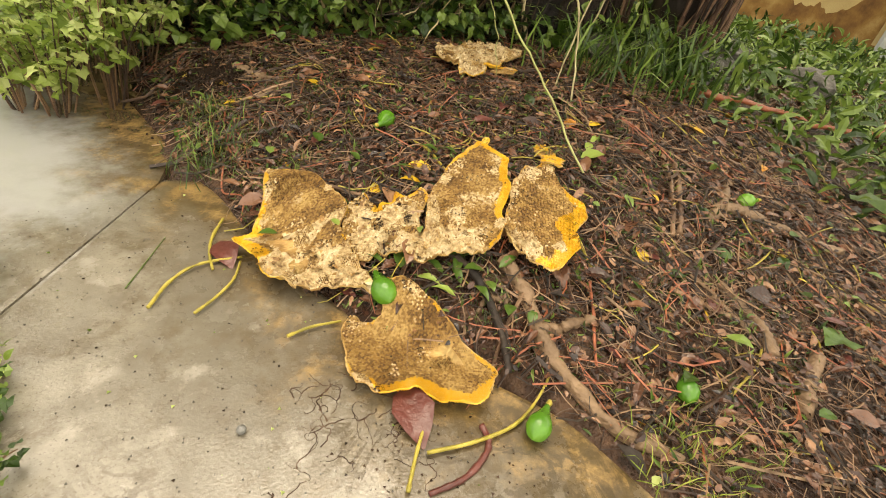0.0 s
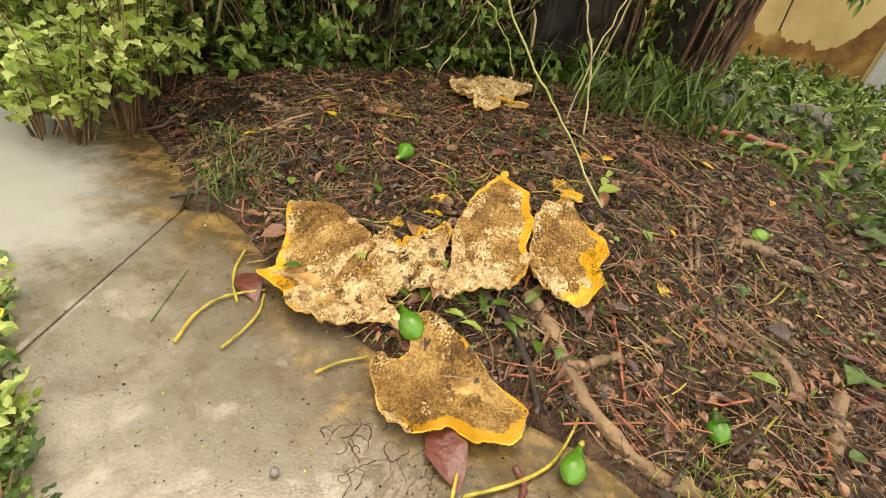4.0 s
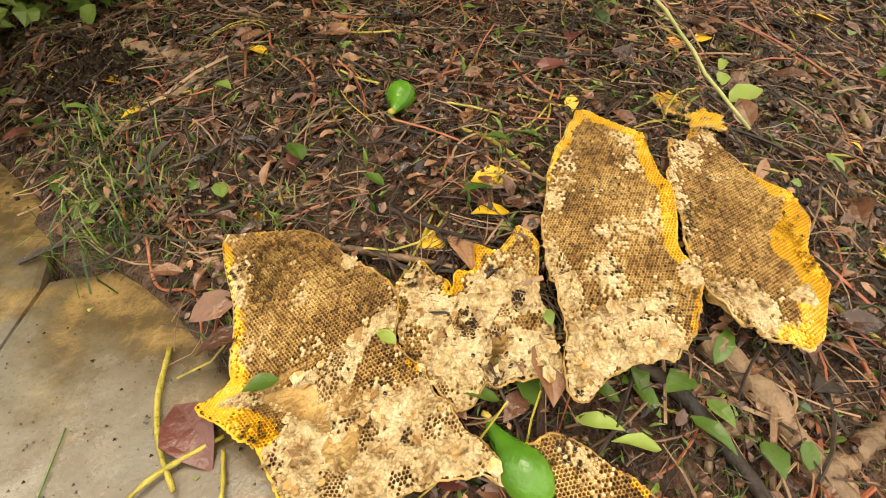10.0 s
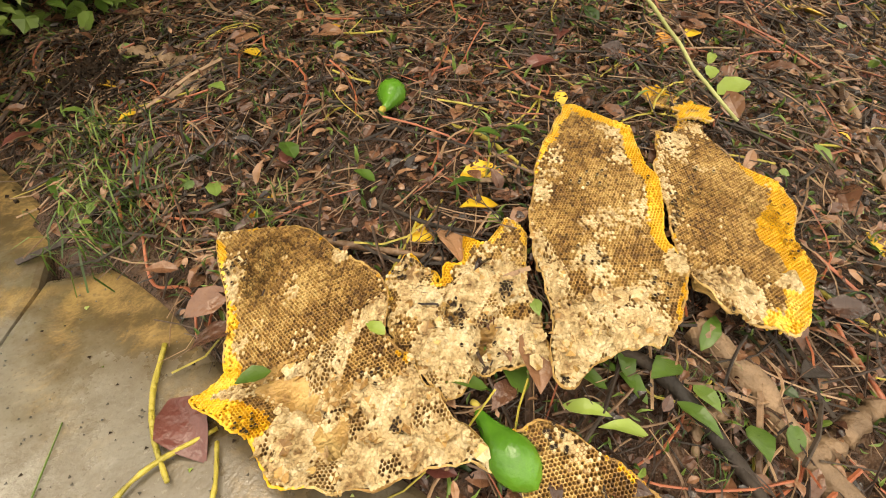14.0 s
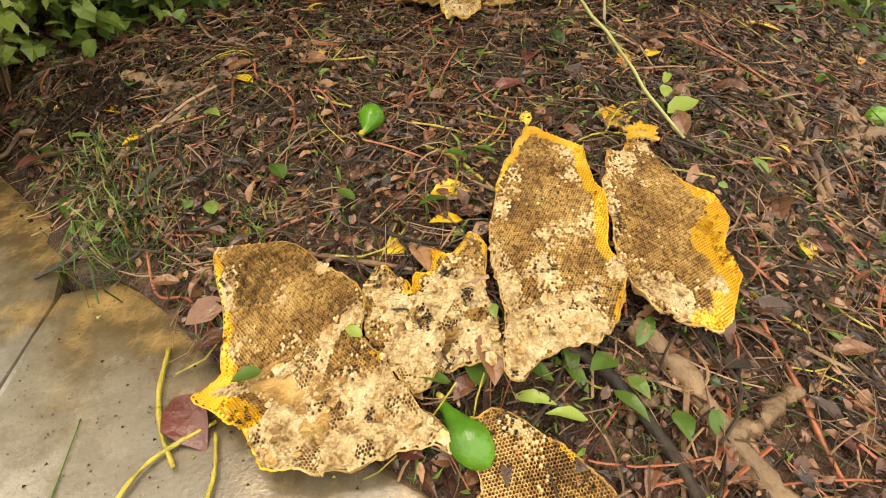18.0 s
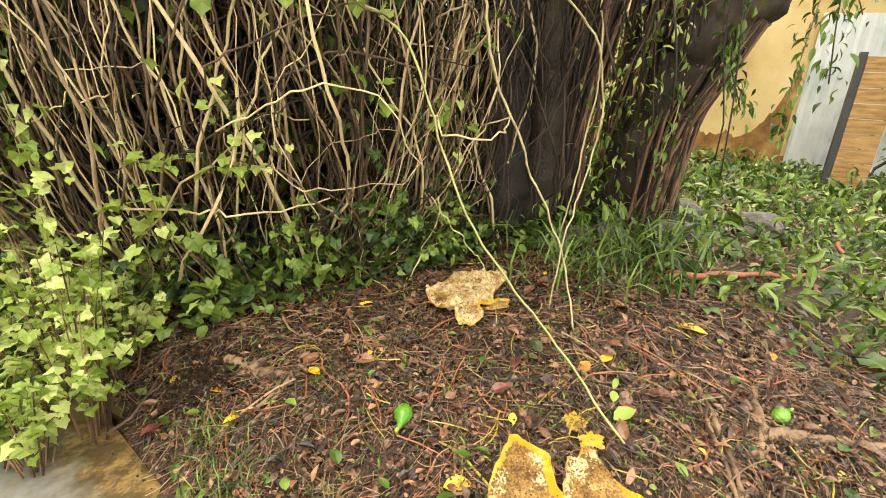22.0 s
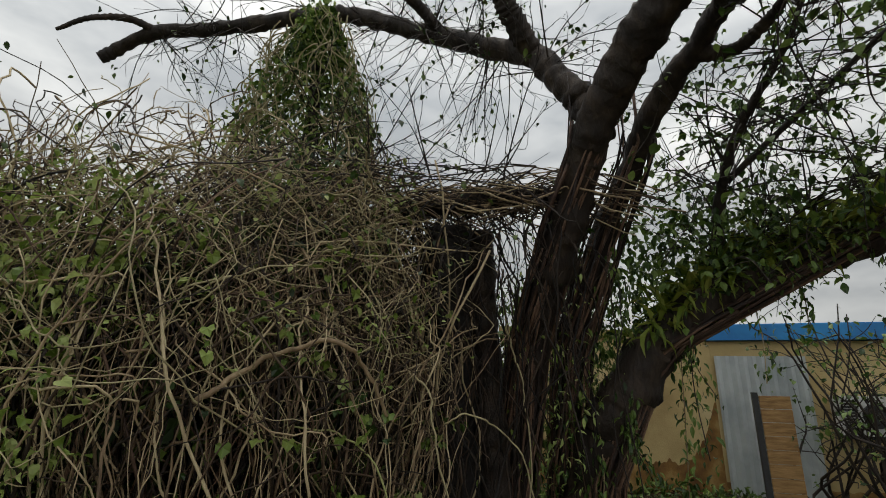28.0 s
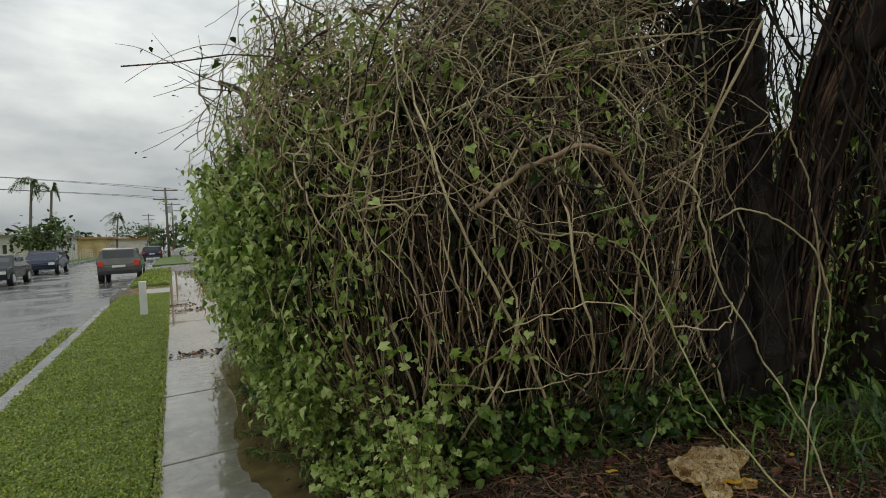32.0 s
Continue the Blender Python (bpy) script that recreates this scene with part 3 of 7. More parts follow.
def strew(name, template, n, area, size, material, label, category, lift=0.006, tilt=0.35, gap=0.0):
    x, y = litter_places(n, *area, gap)
    k = len(x)
    z = rough_height(x, y) + lift * RNG.random(k)
    v, f = spread(template, np.stack([x, y, z], -1), turn_all(RNG.uniform(0, 6.3, k), RNG.normal(0, tilt, k), RNG.normal(0, tilt, k)), size * RNG.uniform(0.5, 1.5, k))
    return thing(name, v, f, material, label, category, kind="stuff")


NEAR = (-0.1, 2.2, -2.2, 1.6)
strew("leaf_litter", OVAL, 9000, NEAR, 0.024, DEAD, "wet brown fallen leaves covering the earth", "leaf litter", 0.02)
strew("leaf_litter", OVAL, 5000, (1.8, 6.5, -5.0, 1.5), 0.05, DEAD, "wet brown fallen leaves covering the earth", "leaf litter", 0.02)
strew("fallen_leaves", OVAL, 520, NEAR, 0.04, GREEN, "small green leaves fallen on the earth", "fallen leaves", 0.03)
strew("fallen_leaves", SLIM, 1700, (1.8, 4.6, -1.6, 0.9), 0.07, GREEN, "green leaves blown down round the tree", "fallen leaves", 0.07, 0.7)
strew("fallen_leaves", SLIM, 3000, (2.6, 8.5, -6.0, 2.0), 0.085, GREEN, "green leaves blown down over the yard", "fallen leaves", 0.05, 0.6)
strew("fallen_leaves", SLIM, 900, (2.4, 8.5, -6.0, 2.0), 0.075, PALE, "pale green leaves blown down over the yard", "fallen leaves", 0.05, 0.6)
strew("fallen_leaves", OVAL, 620, NEAR, 0.052, DEAD, "larger wet dark brown leaves on the earth", "fallen leaves", 0.03, 0.25)
strew("leaf_crumbs", OVAL, 19000, (-0.1, 1.7, -1.7, 1.0), 0.011, DEAD, "broken bits of wet brown leaves", "leaf litter", 0.024, 0.6)
strew("leaf_litter", SLIM, 3000, NEAR, 0.036, DEAD, "narrow wet brown fallen leaves", "leaf litter", 0.024)
strew("moss_sprigs", NARROW, 7000, (0.0, 1.3, -1.4, 0.9), 0.022, GREEN, "fine green seedlings and moss among the litter", "seedlings", 0.012, 0.9)
strew("fallen_leaves", OVAL, 150, NEAR, 0.045, MAROON, "flat wet maroon leaves on the earth", "fallen leaves", 0.02, 0.15)
strew("yard_weeds", SLIM, 2600, (2.0, 6.5, -1.5, 1.4), 0.085, GREEN, "low leafy weeds round the tree and over the yard", "weeds", 0.17, 1.0)
strew("petals", OVAL, 110, NEAR, 0.018, PALE, "small pale petals and seed scraps on the earth", "petals", 0.02)
strew("yellow_leaves", OVAL, 70, NEAR, 0.04, YELLOW, "small yellow leaves on the earth", "fallen leaves", 0.02)


def twigs(name, n, area, length, radius, material, label):
    x, y = litter_places(n, *area)
    lines = []
    for a, b in zip(x, y):
        yaw, ln = RNG.uniform(0, 6.3), length * RNG.uniform(0.4, 1.8)
        t = np.linspace(-0.5, 0.5, 5)
        bend = RNG.normal(0, 0.12) * ln * (t**2) * 4
        px, py = a + ln * t * math.cos(yaw) - bend * math.sin(yaw), b + ln * t * math.sin(yaw) + bend * math.cos(yaw)
        pz = rough_height(px, py) + RNG.uniform(0.004, 0.022) + t * RNG.normal(0, 0.02)
        lines.append((np.stack([px, py, pz], -1), radius * RNG.uniform(0.5, 1.5)))
    v, f = tubes(lines, 4)
    return thing(name, v, f, material, label, "twigs", kind="stuff")


twigs("fallen_sticks", 150, NEAR, 0.2, 0.0042, TWIG, "brown wet sticks lying over the litter")
twigs("fallen_sticks", 60, NEAR, 0.16, 0.005, ROOT, "pale brown root ends and sticks in the litter")
twigs("needle_litter", 6500, (-0.05, 1.8, -1.7, 1.0), 0.075, 0.0009, TWIG, "fine wet brown needles over the earth")
twigs("dark_twigs", 1500, NEAR, 0.12, 0.0022, BARK, "thin black wet twigs over the earth")
twigs("twig_litter", 3600, NEAR, 0.1, 0.0014, TWIG, "thin wet brown twigs and needles over the earth")
twigs("red_twigs", 620, NEAR, 0.14, 0.0018, REDSTEM, "thin reddish stems over the earth")
twigs("twig_litter", 260, (1.8, 6.0, -4.5, 1.2), 0.3, 0.004, TWIG, "thin wet brown twigs over the yard")
twigs("straw_stems", 340, NEAR, 0.1, 0.0016, STALK, "thin straw-yellow stems over the earth")


def laid(ctrl, n=24, lift=0.01):
    """A line over the earth through plan points."""
    p = spline([(x, y, 0) for x, y in ctrl], n)
    z = np.maximum(rough_height(p[:, 0], p[:, 1]), 0.0)
    return np.stack([p[:, 0], p[:, 1], z + lift], -1)


def stick(name, ctrl, r0, r1, material, label, category, lift=0.01, n=26, sides=7, wob=0.0, group=""):
    p = laid(ctrl, n, lift)
    p[1:-1] += RNG.normal(0, wob, (n - 2, 3)) if wob else 0
    rad = np.linspace(r0, r1, n) * (1 + 0.12 * RNG.standard_normal(n))
    v, f = tubes([(p, rad)], sides)
    return thing(name, v, f, material, label, category, group, smooth=True)


stick("root", [(0.42, -0.78), (0.41, -0.86), (0.37, -0.95), (0.34, -1.05), (0.335, -1.16), (0.38, -1.28)], 0.02, 0.013, ROOT, "thick bare brown tree root along the slab edge", "root", 0.006, wob=0.002)
stick("root", [(0.37, -0.94), (0.43, -0.97), (0.5, -1.0)], 0.015, 0.01, ROOT, "short brown side root over the earth", "root", 0.006, wob=0.002)
stick("root", [(0.36, -0.86), (0.33, -0.83), (0.29, -0.84)], 0.009, 0.004, ROOT, "short brown side root over the earth", "root", 0.006)
stick("root", [(1.1, -0.98), (1.22, -0.97), (1.4, -0.92), (1.6, -0.95), (1.8, -0.9)], 0.018, 0.01, ROOT, "pale brown surface root on the earth", "root", 0.004, wob=0.003)
stick("root", [(0.78, -1.3), (0.86, -1.22), (0.9, -1.12)], 0.018, 0.012, ROOT, "broken piece of brown root", "root", 0.006)
stick("root", [(0.29, 0.55), (0.37, 0.4), (0.45, 0.22), (0.52, 0.15)], 0.014, 0.009, ROOT, "brown surface root under leaves", "root", 0.004)
stick("root", [(1.2, -0.98), (1.28, -1.04), (1.43, -1.17), (1.56, -1.29)], 0.022, 0.014, ROOT, "pale brown surface root on the earth", "root", 0.004, wob=0.003)
stick("root", [(0.69, -1.396), (0.8, -1.38), (0.908, -1.373)], 0.02, 0.016, ROOT, "broken piece of brown root", "root", 0.006)
stick("dark_stick", [(1.249, -0.784), (1.1, -0.88), (0.954, -0.965)], 0.01, 0.008, TWIG, "brown wet broken stick", "stick", 0.012)
stick("root", [(0.365, 0.487), (0.41, 0.35), (0.44, 0.204)], 0.02, 0.012, ROOT, "brown bark-covered root under leaves", "root", 0.006, wob=0.003)
for k in range(16):
    a = Vector((RNG.uniform(1.2, 2.9), RNG.uniform(-1.3, -0.45)))
    stick("surface_root", [(a.x, a.y), (a.x + 0.25, a.y - 0.06 + RNG.normal(0, 0.05)), (a.x + 0.6, a.y - 0.1 + RNG.normal(0, 0.1))], 0.009, 0.004, ROOT, "thin brown surface root on the earth", "root", 0.004, wob=0.003, group="surface roots")
stick("dark_stick", [(0.33, -0.7), (0.335, -0.79), (0.3, -0.9), (0.26, -0.97)], 0.011, 0.007, BARK, "dark wet broken stick", "stick", 0.014)
stick("dark_stick", [(1.24, -0.74), (1.1, -0.85), (0.92, -0.96)], 0.009, 0.006, TWIG, "brown wet broken stick", "stick", 0.012)
stick("dark_stick", [(0.235, -0.31), (0.27, -0.4), (0.3, -0.49)], 0.006, 0.004, TWIG, "pale brown split stick", "stick", 0.014)
stick("dark_stick", [(0.32, -0.32), (0.33, -0.44), (0.36, -0.52)], 0.004, 0.003, BARK, "thin dark stick lying on the litter", "stick", 0.012)
stick("red_branch", [(1.9, -0.5), (2.2, -0.66), (2.7, -0.95), (3.3, -1.13), (3.7, -1.1)], 0.016, 0.011, REDSTEM, "long fallen reddish-brown branch", "branch", 0.05, wob=0.004)
stick("red_twig", [(0.57, -0.93), (0.49, -1.0), (0.38, -1.09)], 0.0035, 0.003, REDSTEM, "thin straight red stem on the earth", "stem", 0.012)
stick("red_twig", [(0.12, 0.0), (0.07, -0.1), (0.09, -0.18), (0.05, -0.26)], 0.0025, 0.002, REDSTEM, "thin curved red stem on the earth", "stem", 0.012)
stick("red_twig", [(0.3, 0.3), (0.2, 0.18), (0.14, 0.0), (0.18, -0.1)], 0.0025, 0.002, REDSTEM, "thin curved red stem on the earth", "stem", 0.012)
STALKS = [([(-0.214, -0.449), (-0.156, -0.392), (-0.09, -0.365), (-0.003, -0.383)], 0.006),
          ([(-0.151, -0.506), (-0.098, -0.481), (-0.049, -0.446), (-0.013, -0.397)], 0.005),
          ([(0.022, -0.22), (-0.026, -0.278), (-0.056, -0.336), (-0.073, -0.396)], 0.006),
          ([(-0.035, -0.652), (0.018, -0.655), (0.073, -0.672)], 0.005),
          ([(-0.038, -1.026), (0.022, -0.979), (0.11, -0.92)], 0.0055),
          ([(0.027, -0.996), (0.111, -1.031), (0.197, -1.049), (0.287, -1.034), (0.329, -1.017)], 0.0055),
          ([(0.585, -1.279), (0.701, -1.285), (0.809, -1.268)], 0.005),
          ([(0.646, -0.823), (0.603, -0.907), (0.595, -0.994)], 0.0055),
          ([(0.507, -0.296), (0.516, -0.375), (0.505, -0.447), (0.494, -0.499)], 0.006),
          ([(0.568, 0.02), (0.538, -0.043), (0.528, -0.134)], 0.003),
          ([(0.118, 0.028), (0.158, 0.076), (0.222, 0.074), (0.289, 0.083)], 0.003)]
for ctrl, r in STALKS:
    stick("fruit_stalk", ctrl, r * 0.68, r * 0.5, STALK, "yellow-green fallen fruit stalk", "stalk", 0.009, 20, group="fallen stalks")


def slab_scraps(name, n, size, material, label, x0=-0.45, x1=0.2, y0=-1.5, y1=0.0):
    x, y = RNG.uniform(x0, x1, n), RNG.uniform(y0, y1, n)
    keep = x < np.maximum(-0.13 * y, 0.0) + 0.02
    x, y = x[keep], y[keep]
    k = len(x)
    bit = ([(0, 0, 0), (1, 0, 0.1), (0.4, 0.8, 0), (0.4, 0.3, 0.5)], [(0, 2, 1), (0, 1, 3), (1, 2, 3), (2, 0, 3)])
    v, f = spread(bit, np.column_stack([x, y, np.full(k, 0.001)]), turn_all(RNG.uniform(0, 6.3, k), np.zeros(k), np.zeros(k)), size * RNG.uniform(0.4, 1.6, k))
    thing(name, v, f, material, label, "debris", kind="stuff")


slab_scraps("slab_crumbs", 170, 0.004, ANTS, "dark crumbs scattered on the wet slab")
slab_scraps("slab_grit", 1100, 0.0028, STONE, "grit scattered on the wet slab")
slab_scraps("slab_petals", 60, 0.005, PALE, "pale scraps scattered on the wet slab")
slab_scraps("slab_mud", 420, 0.004, SOIL, "brown mud crumbs washed along the slab", -0.15, 0.28, -1.35, -0.9)
# dark silt left in branching veins where the film of water breaks
lines = []
for k in range(24):
    q = np.array([RNG.normal(-0.06, 0.085), RNG.normal(-0.9, 0.07)])
    a, ln = RNG.normal(0.3, 0.9), RNG.uniform(0.03, 0.1)
    for branch in range(3):
        p, b = [q], a + RNG.normal(0, 0.5)
        for i in range(13):
            b += RNG.normal(0, 0.55)
            p.append(p[-1] + ln / 13 * np.array([math.cos(b), math.sin(b)]))
        p = np.array(p)
        lines.append((np.column_stack([p, np.full(14, 0.0004)]), np.linspace(0.0009, 0.0003, 14) * RNG.uniform(0.5, 1.6)))
        q = p[RNG.integers(4, 12)]
v, f = tubes(lines, 4)
thing("silt_veins", v * [1, 1, 0.35], f, SOIL, "branching veins of dark silt on the wet slab", "silt", kind="stuff")
pebble = bmesh.new()
bmesh.ops.create_icosphere(pebble, subdivisions=2, radius=0.008)
pebble = part("pebble", pebble, KERB, None, "small grey pebble on the wet slab", "pebble")
pebble.location = (-0.185, -0.79, 0.007)
stick("dark_stick", [(-0.23, -0.366), (-0.177, -0.304), (-0.114, -0.23)], 0.0016, 0.0008, GREEN, "thin grey-green stem lying on the wet slab", "stick", 0.003)
stick("dark_stick", [(-0.012, -1.047), (0.05, -1.062), (0.105, -1.055), (0.13, -1.04), (0.142, -1.012)], 0.005, 0.006, MAROON, "curled reddish strip on the wet slab", "stick", 0.004)


# ---- honeycombs ----
def inside(px, py, poly):
    hit = np.zeros(len(px), bool)
    n = len(poly)
    for i in range(n):
        (x1, y1), (x2, y2) = poly[i], poly[(i + 1) % n]
        cross = ((y1 > py) != (y2 > py)) & (px < (x2 - x1) * (py - y1) / (y2 - y1 + 1e-12) + x1)
        hit ^= cross
    return hit


def edge_distance(px, py, poly):
    d = np.full(len(px), 9.0)
    n = len(poly)
    for i in range(n):
        a, b = poly[i], poly[(i + 1) % n]
        ab = b - a
        t = np.clip(((px - a[0]) * ab[0] + (py - a[1]) * ab[1]) / (ab @ ab + 1e-12), 0, 1)
        d = np.minimum(d, np.hypot(px - a[0] - t * ab[0], py - a[1] - t * ab[1]))
    return d


def field(x, y, seed, scale):
    """A smooth random field of about -1 to 1."""
    g = np.random.default_rng(int(seed * 100) + 3)
    out = 0
    for k in range(7):
        a, ph, sc = g.uniform(0, 6.3), g.uniform(0, 6.3), scale * g.uniform(0.6, 1.7)
        out = out + np.sin(sc * (x * math.cos(a) + y * math.sin(a)) + ph + 1.3 * np.sin(0.6 * sc * (y * math.cos(a) - x * math.sin(a)) + 2 * ph))
    return out / 3.2


def honeycomb(outline, centre, lift, seed, capped, yellow, label, spin=0.0, thick=0.022, fresh_side=(0.0, 0.0), crust_side=(0.0, 0.0), crust=-9.0, dirty=0.0, grubs=()):
    """A slab of wax with open and capped six-sided cells, a fresh yellow rim on one side and a torn crust on another."""
    n = 260
    ring = spline(np.array(outline + [outline[0]]), n + 1)[:-1]
    c = ring.mean(0)
    nrm = ring - c
    nrm /= np.linalg.norm(nrm, axis=1, keepdims=True) + 1e-9
    s = np.linspace(0, 6.283, n, endpoint=False)
    wave = 0.004 * np.sin(s * 5 + seed) + 0.0025 * np.sin(s * 11 + 2 * seed + np.sin(3 * s)) + 0.0014 * np.sin(s * 23 + 3 * seed + 2 * np.sin(2 * s))
    ring = ring + (wave + 0.0007 * RNG.standard_normal(n))[:, None] * nrm
    cx, cy = centre
    size = np.abs(ring - c).max()
    fs, cs = np.array(fresh_side), np.array(crust_side)

    def torn(x, y):
        t = ((x - c[0]) * cs[0] + (y - c[1]) * cs[1]) / size + 0.38 * field(x, y, seed + 1, 40)
        return smooth(-0.12, 0.12, t + crust)

    def top(x, y):
        lumps = 0.005 * field(x, y, seed + 2, 160) + 0.008 * field(x, y, seed + 4, 75)
        return height(x + cx, y + cy) + lift + 0.004 * field(x, y, seed + 6, 18) + torn(x, y) * (lumps + 0.003)

    root = holder("honeycomb", label, "honeycomb", "fallen honeycombs", at=(cx, cy, 0))
    prof = [(-0.0035, -0.0004), (-0.0006, -0.0012), (-0.001, -0.003), (-0.006, -0.006), (-0.018, -thick * 0.7)]
    v = []
    for off, dz in prof:
        p = ring + nrm * off
        v.append(np.stack([p[:, 0], p[:, 1], top(p[:, 0], p[:, 1]) + dz], -1))
    f, m = [], []
    side = nrm @ fs + 0.3 * field(ring[:, 0], ring[:, 1], seed + 8, 30)
    for r in range(len(v) - 1):
        for i in range(n):
            j = (i + 1) % n
            f.append((r * n + i, r * n + j, (r + 1) * n + j, (r + 1) * n + i))
            m.append(1 if side[i] > 0.6 else 0)
    f.append([(len(v) - 1) * n + i for i in range(n)][::-1])
    m.append(0)
    thing("wax_body", np.concatenate(v), f, [WAX, RIM], smooth=True, parent=root, idx=m)
    w = 0.0043
    lo, hi = ring.min(0), ring.max(0)
    reach = float(np.linalg.norm(hi - lo)) * 0.6
    gy, gx = np.meshgrid(np.arange(-reach, reach, w * 0.866), np.arange(-reach, reach, w), indexing="ij")
    gx = gx + (np.arange(gx.shape[0]) % 2)[:, None] * w / 2
    gx, gy = gx.ravel(), gy.ravel()
    mid = (lo + hi) / 2
    gx, gy = mid[0] + gx * math.cos(spin) - gy * math.sin(spin), mid[1] + gx * math.sin(spin) + gy * math.cos(spin)
    keep = inside(gx, gy, ring)
    gx, gy = gx[keep], gy[keep]
    d = edge_distance(gx, gy, ring[::4])
    keep = d > 0.0025
    gx, gy, d = gx[keep], gy[keep], d[keep]
    k = len(gx)
    b1, b2, b3 = field(gx, gy, seed, 28), field(gx, gy, seed + 3, 85), RNG.standard_normal(k) * 0.5
    tear = torn(gx, gy)
    cap = (b1 + 0.6 * b2 + 0.7 * b3 > 0.75 - capped) | ((tear > 0.5) & (0.6 * b3 + 0.9 * b2 > -0.6))
    dirt = 0.8 * field(gx, gy, seed + 9, 38) + 0.75 * b3 + 0.3 * b2 > 1.25 - dirty
    for sx, sy, sr in grubs:
        dirt |= np.hypot(gx + cx - sx, gy + cy - sy) + 0.3 * sr * b3 + 0.25 * sr * b2 < sr
    outw = np.stack([gx - c[0], gy - c[1]], -1)
    outw /= np.linalg.norm(outw, axis=1, keepdims=True) + 1e-9
    wide = yellow * (0.02 + 1.25 * np.maximum(0, outw @ fs))
    fresh = (d + 0.006 * b2 + 0.003 * b3 < wide) & (tear < 0.6)
    ang = np.radians(30 + 60 * np.arange(6)) + spin
    ux, uy = np.cos(ang), np.sin(ang)
    R0, R1 = w * 0.577, w * 0.577 * 0.8
    depth = np.where(cap, -0.0009 - 0.0005 * b3, 0.005 + 0.003 * RNG.random(k))
    depth = np.where((tear > 0.5) & ~cap, 0.008, depth)
    high = np.where(dirt, 0.005 * RNG.random(k), 0) + 0.0003 * b3
    P = []
    for rad, dz in ((R0, np.zeros(k)), (R1, 0.0002 * np.ones(k)), (R1 * 0.92, -depth)):
        x, y = gx[:, None] + rad * ux, gy[:, None] + rad * uy
        P.append(np.stack([x, y, top(x, y) + (dz + high)[:, None]], -1))
    V = np.concatenate(P, 1).reshape(-1, 3)
    base = np.arange(k)[:, None] * 18
    F, M = [], []
    pale = (tear > 0.5) | (cap & (b2 > 0.2))
    wall = np.where(dirt & (b3 > -0.2), 4, np.where(fresh, 1, np.where(pale, 2, 0)))
    for a in range(6):
        e = (a + 1) % 6
        F.append(base + np.array([a, e, 6 + e, 6 + a]))
        M.append(wall)
        F.append(base + np.array([6 + a, 6 + e, 12 + e, 12 + a]))
        M.append(np.where(cap, np.where(fresh, 1, 2), np.where(fresh, 1, 0)))
    hexes = (np.arange(k)[:, None] * 18 + 12 + np.arange(6)).tolist()
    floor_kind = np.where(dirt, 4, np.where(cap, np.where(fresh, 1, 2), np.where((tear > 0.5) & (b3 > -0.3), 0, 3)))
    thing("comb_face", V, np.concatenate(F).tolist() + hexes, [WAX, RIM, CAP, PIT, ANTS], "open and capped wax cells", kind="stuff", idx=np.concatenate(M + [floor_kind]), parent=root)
    # torn flakes of crust standing up from the broken parts
    loose = np.flatnonzero(tear > 0.5)
    if len(loose) > 200:
        pick = loose[RNG.integers(0, len(loose), len(loose) // 22)]
        q = len(pick)
        bend = ([(0, 0, 0.1), (-0.5, -0.35, 0), (0.1, -0.55, 0.12), (0.55, -0.2, 0.3), (0.4, 0.45, 0.1), (-0.15, 0.5, 0.25), (-0.6, 0.15, 0.12)], [(0, i, i % 6 + 1) for i in range(1, 7)])
        at = np.column_stack([gx[pick], gy[pick], top(gx[pick], gy[pick]) + 0.002])
        fv, ff = spread(bend, at, turn_all(RNG.uniform(0, 6.3, q), RNG.normal(0, 0.45, q), RNG.normal(0, 0.45, q)), 0.011 * RNG.uniform(0.4, 1.7, q))
        thing("torn_crust", fv, ff, [CAP, WAX], "torn flakes of wax crust", kind="stuff", idx=np.repeat(RNG.choice([0, 0, 1], q), 6), parent=root)
    return root


COMB_A = [(0.052, 0.269), (0.072, 0.234), (0.102, 0.181), (0.121, 0.139), (0.12, 0.089), (0.121, 0.048), (0.116, 0.005), (0.092, -0.022), (0.069, -0.045), (0.063, -0.09), (0.057, -0.132), (0.052, -0.159), (0.047, -0.193), (0.046, -0.217), (0.034, -0.225), (0.028, -0.206), (0.013, -0.189), (-0.01, -0.171), (-0.034, -0.155), (-0.067, -0.119), (-0.09, -0.098), (-0.109, -0.064), (-0.114, -0.042), (-0.11, -0.013), (-0.106, 0.018), (-0.114, 0.042), (-0.116, 0.077), (-0.111, 0.103), (-0.092, 0.098), (-0.071, 0.107), (-0.051, 0.137), (-0.023, 0.158), (0.0, 0.193), (0.025, 0.241)]
COMB_M = [(-0.03, 0.108), (-0.006, 0.102), (0.012, 0.072), (-0.001, 0.045), (0.021, 0.052), (0.04, 0.039), (0.067, 0.059), (0.082, 0.03), (0.118, 0.024), (0.114, 0.004), (0.097, -0.021), (0.056, -0.054), (0.039, -0.077), (0.01, -0.103), (-0.013, -0.118), (-0.037, -0.093), (-0.054, -0.067), (-0.07, -0.056), (-0.094, -0.047), (-0.102, -0.034), (-0.095, 0.009), (-0.089, 0.052), (-0.062, 0.08)]
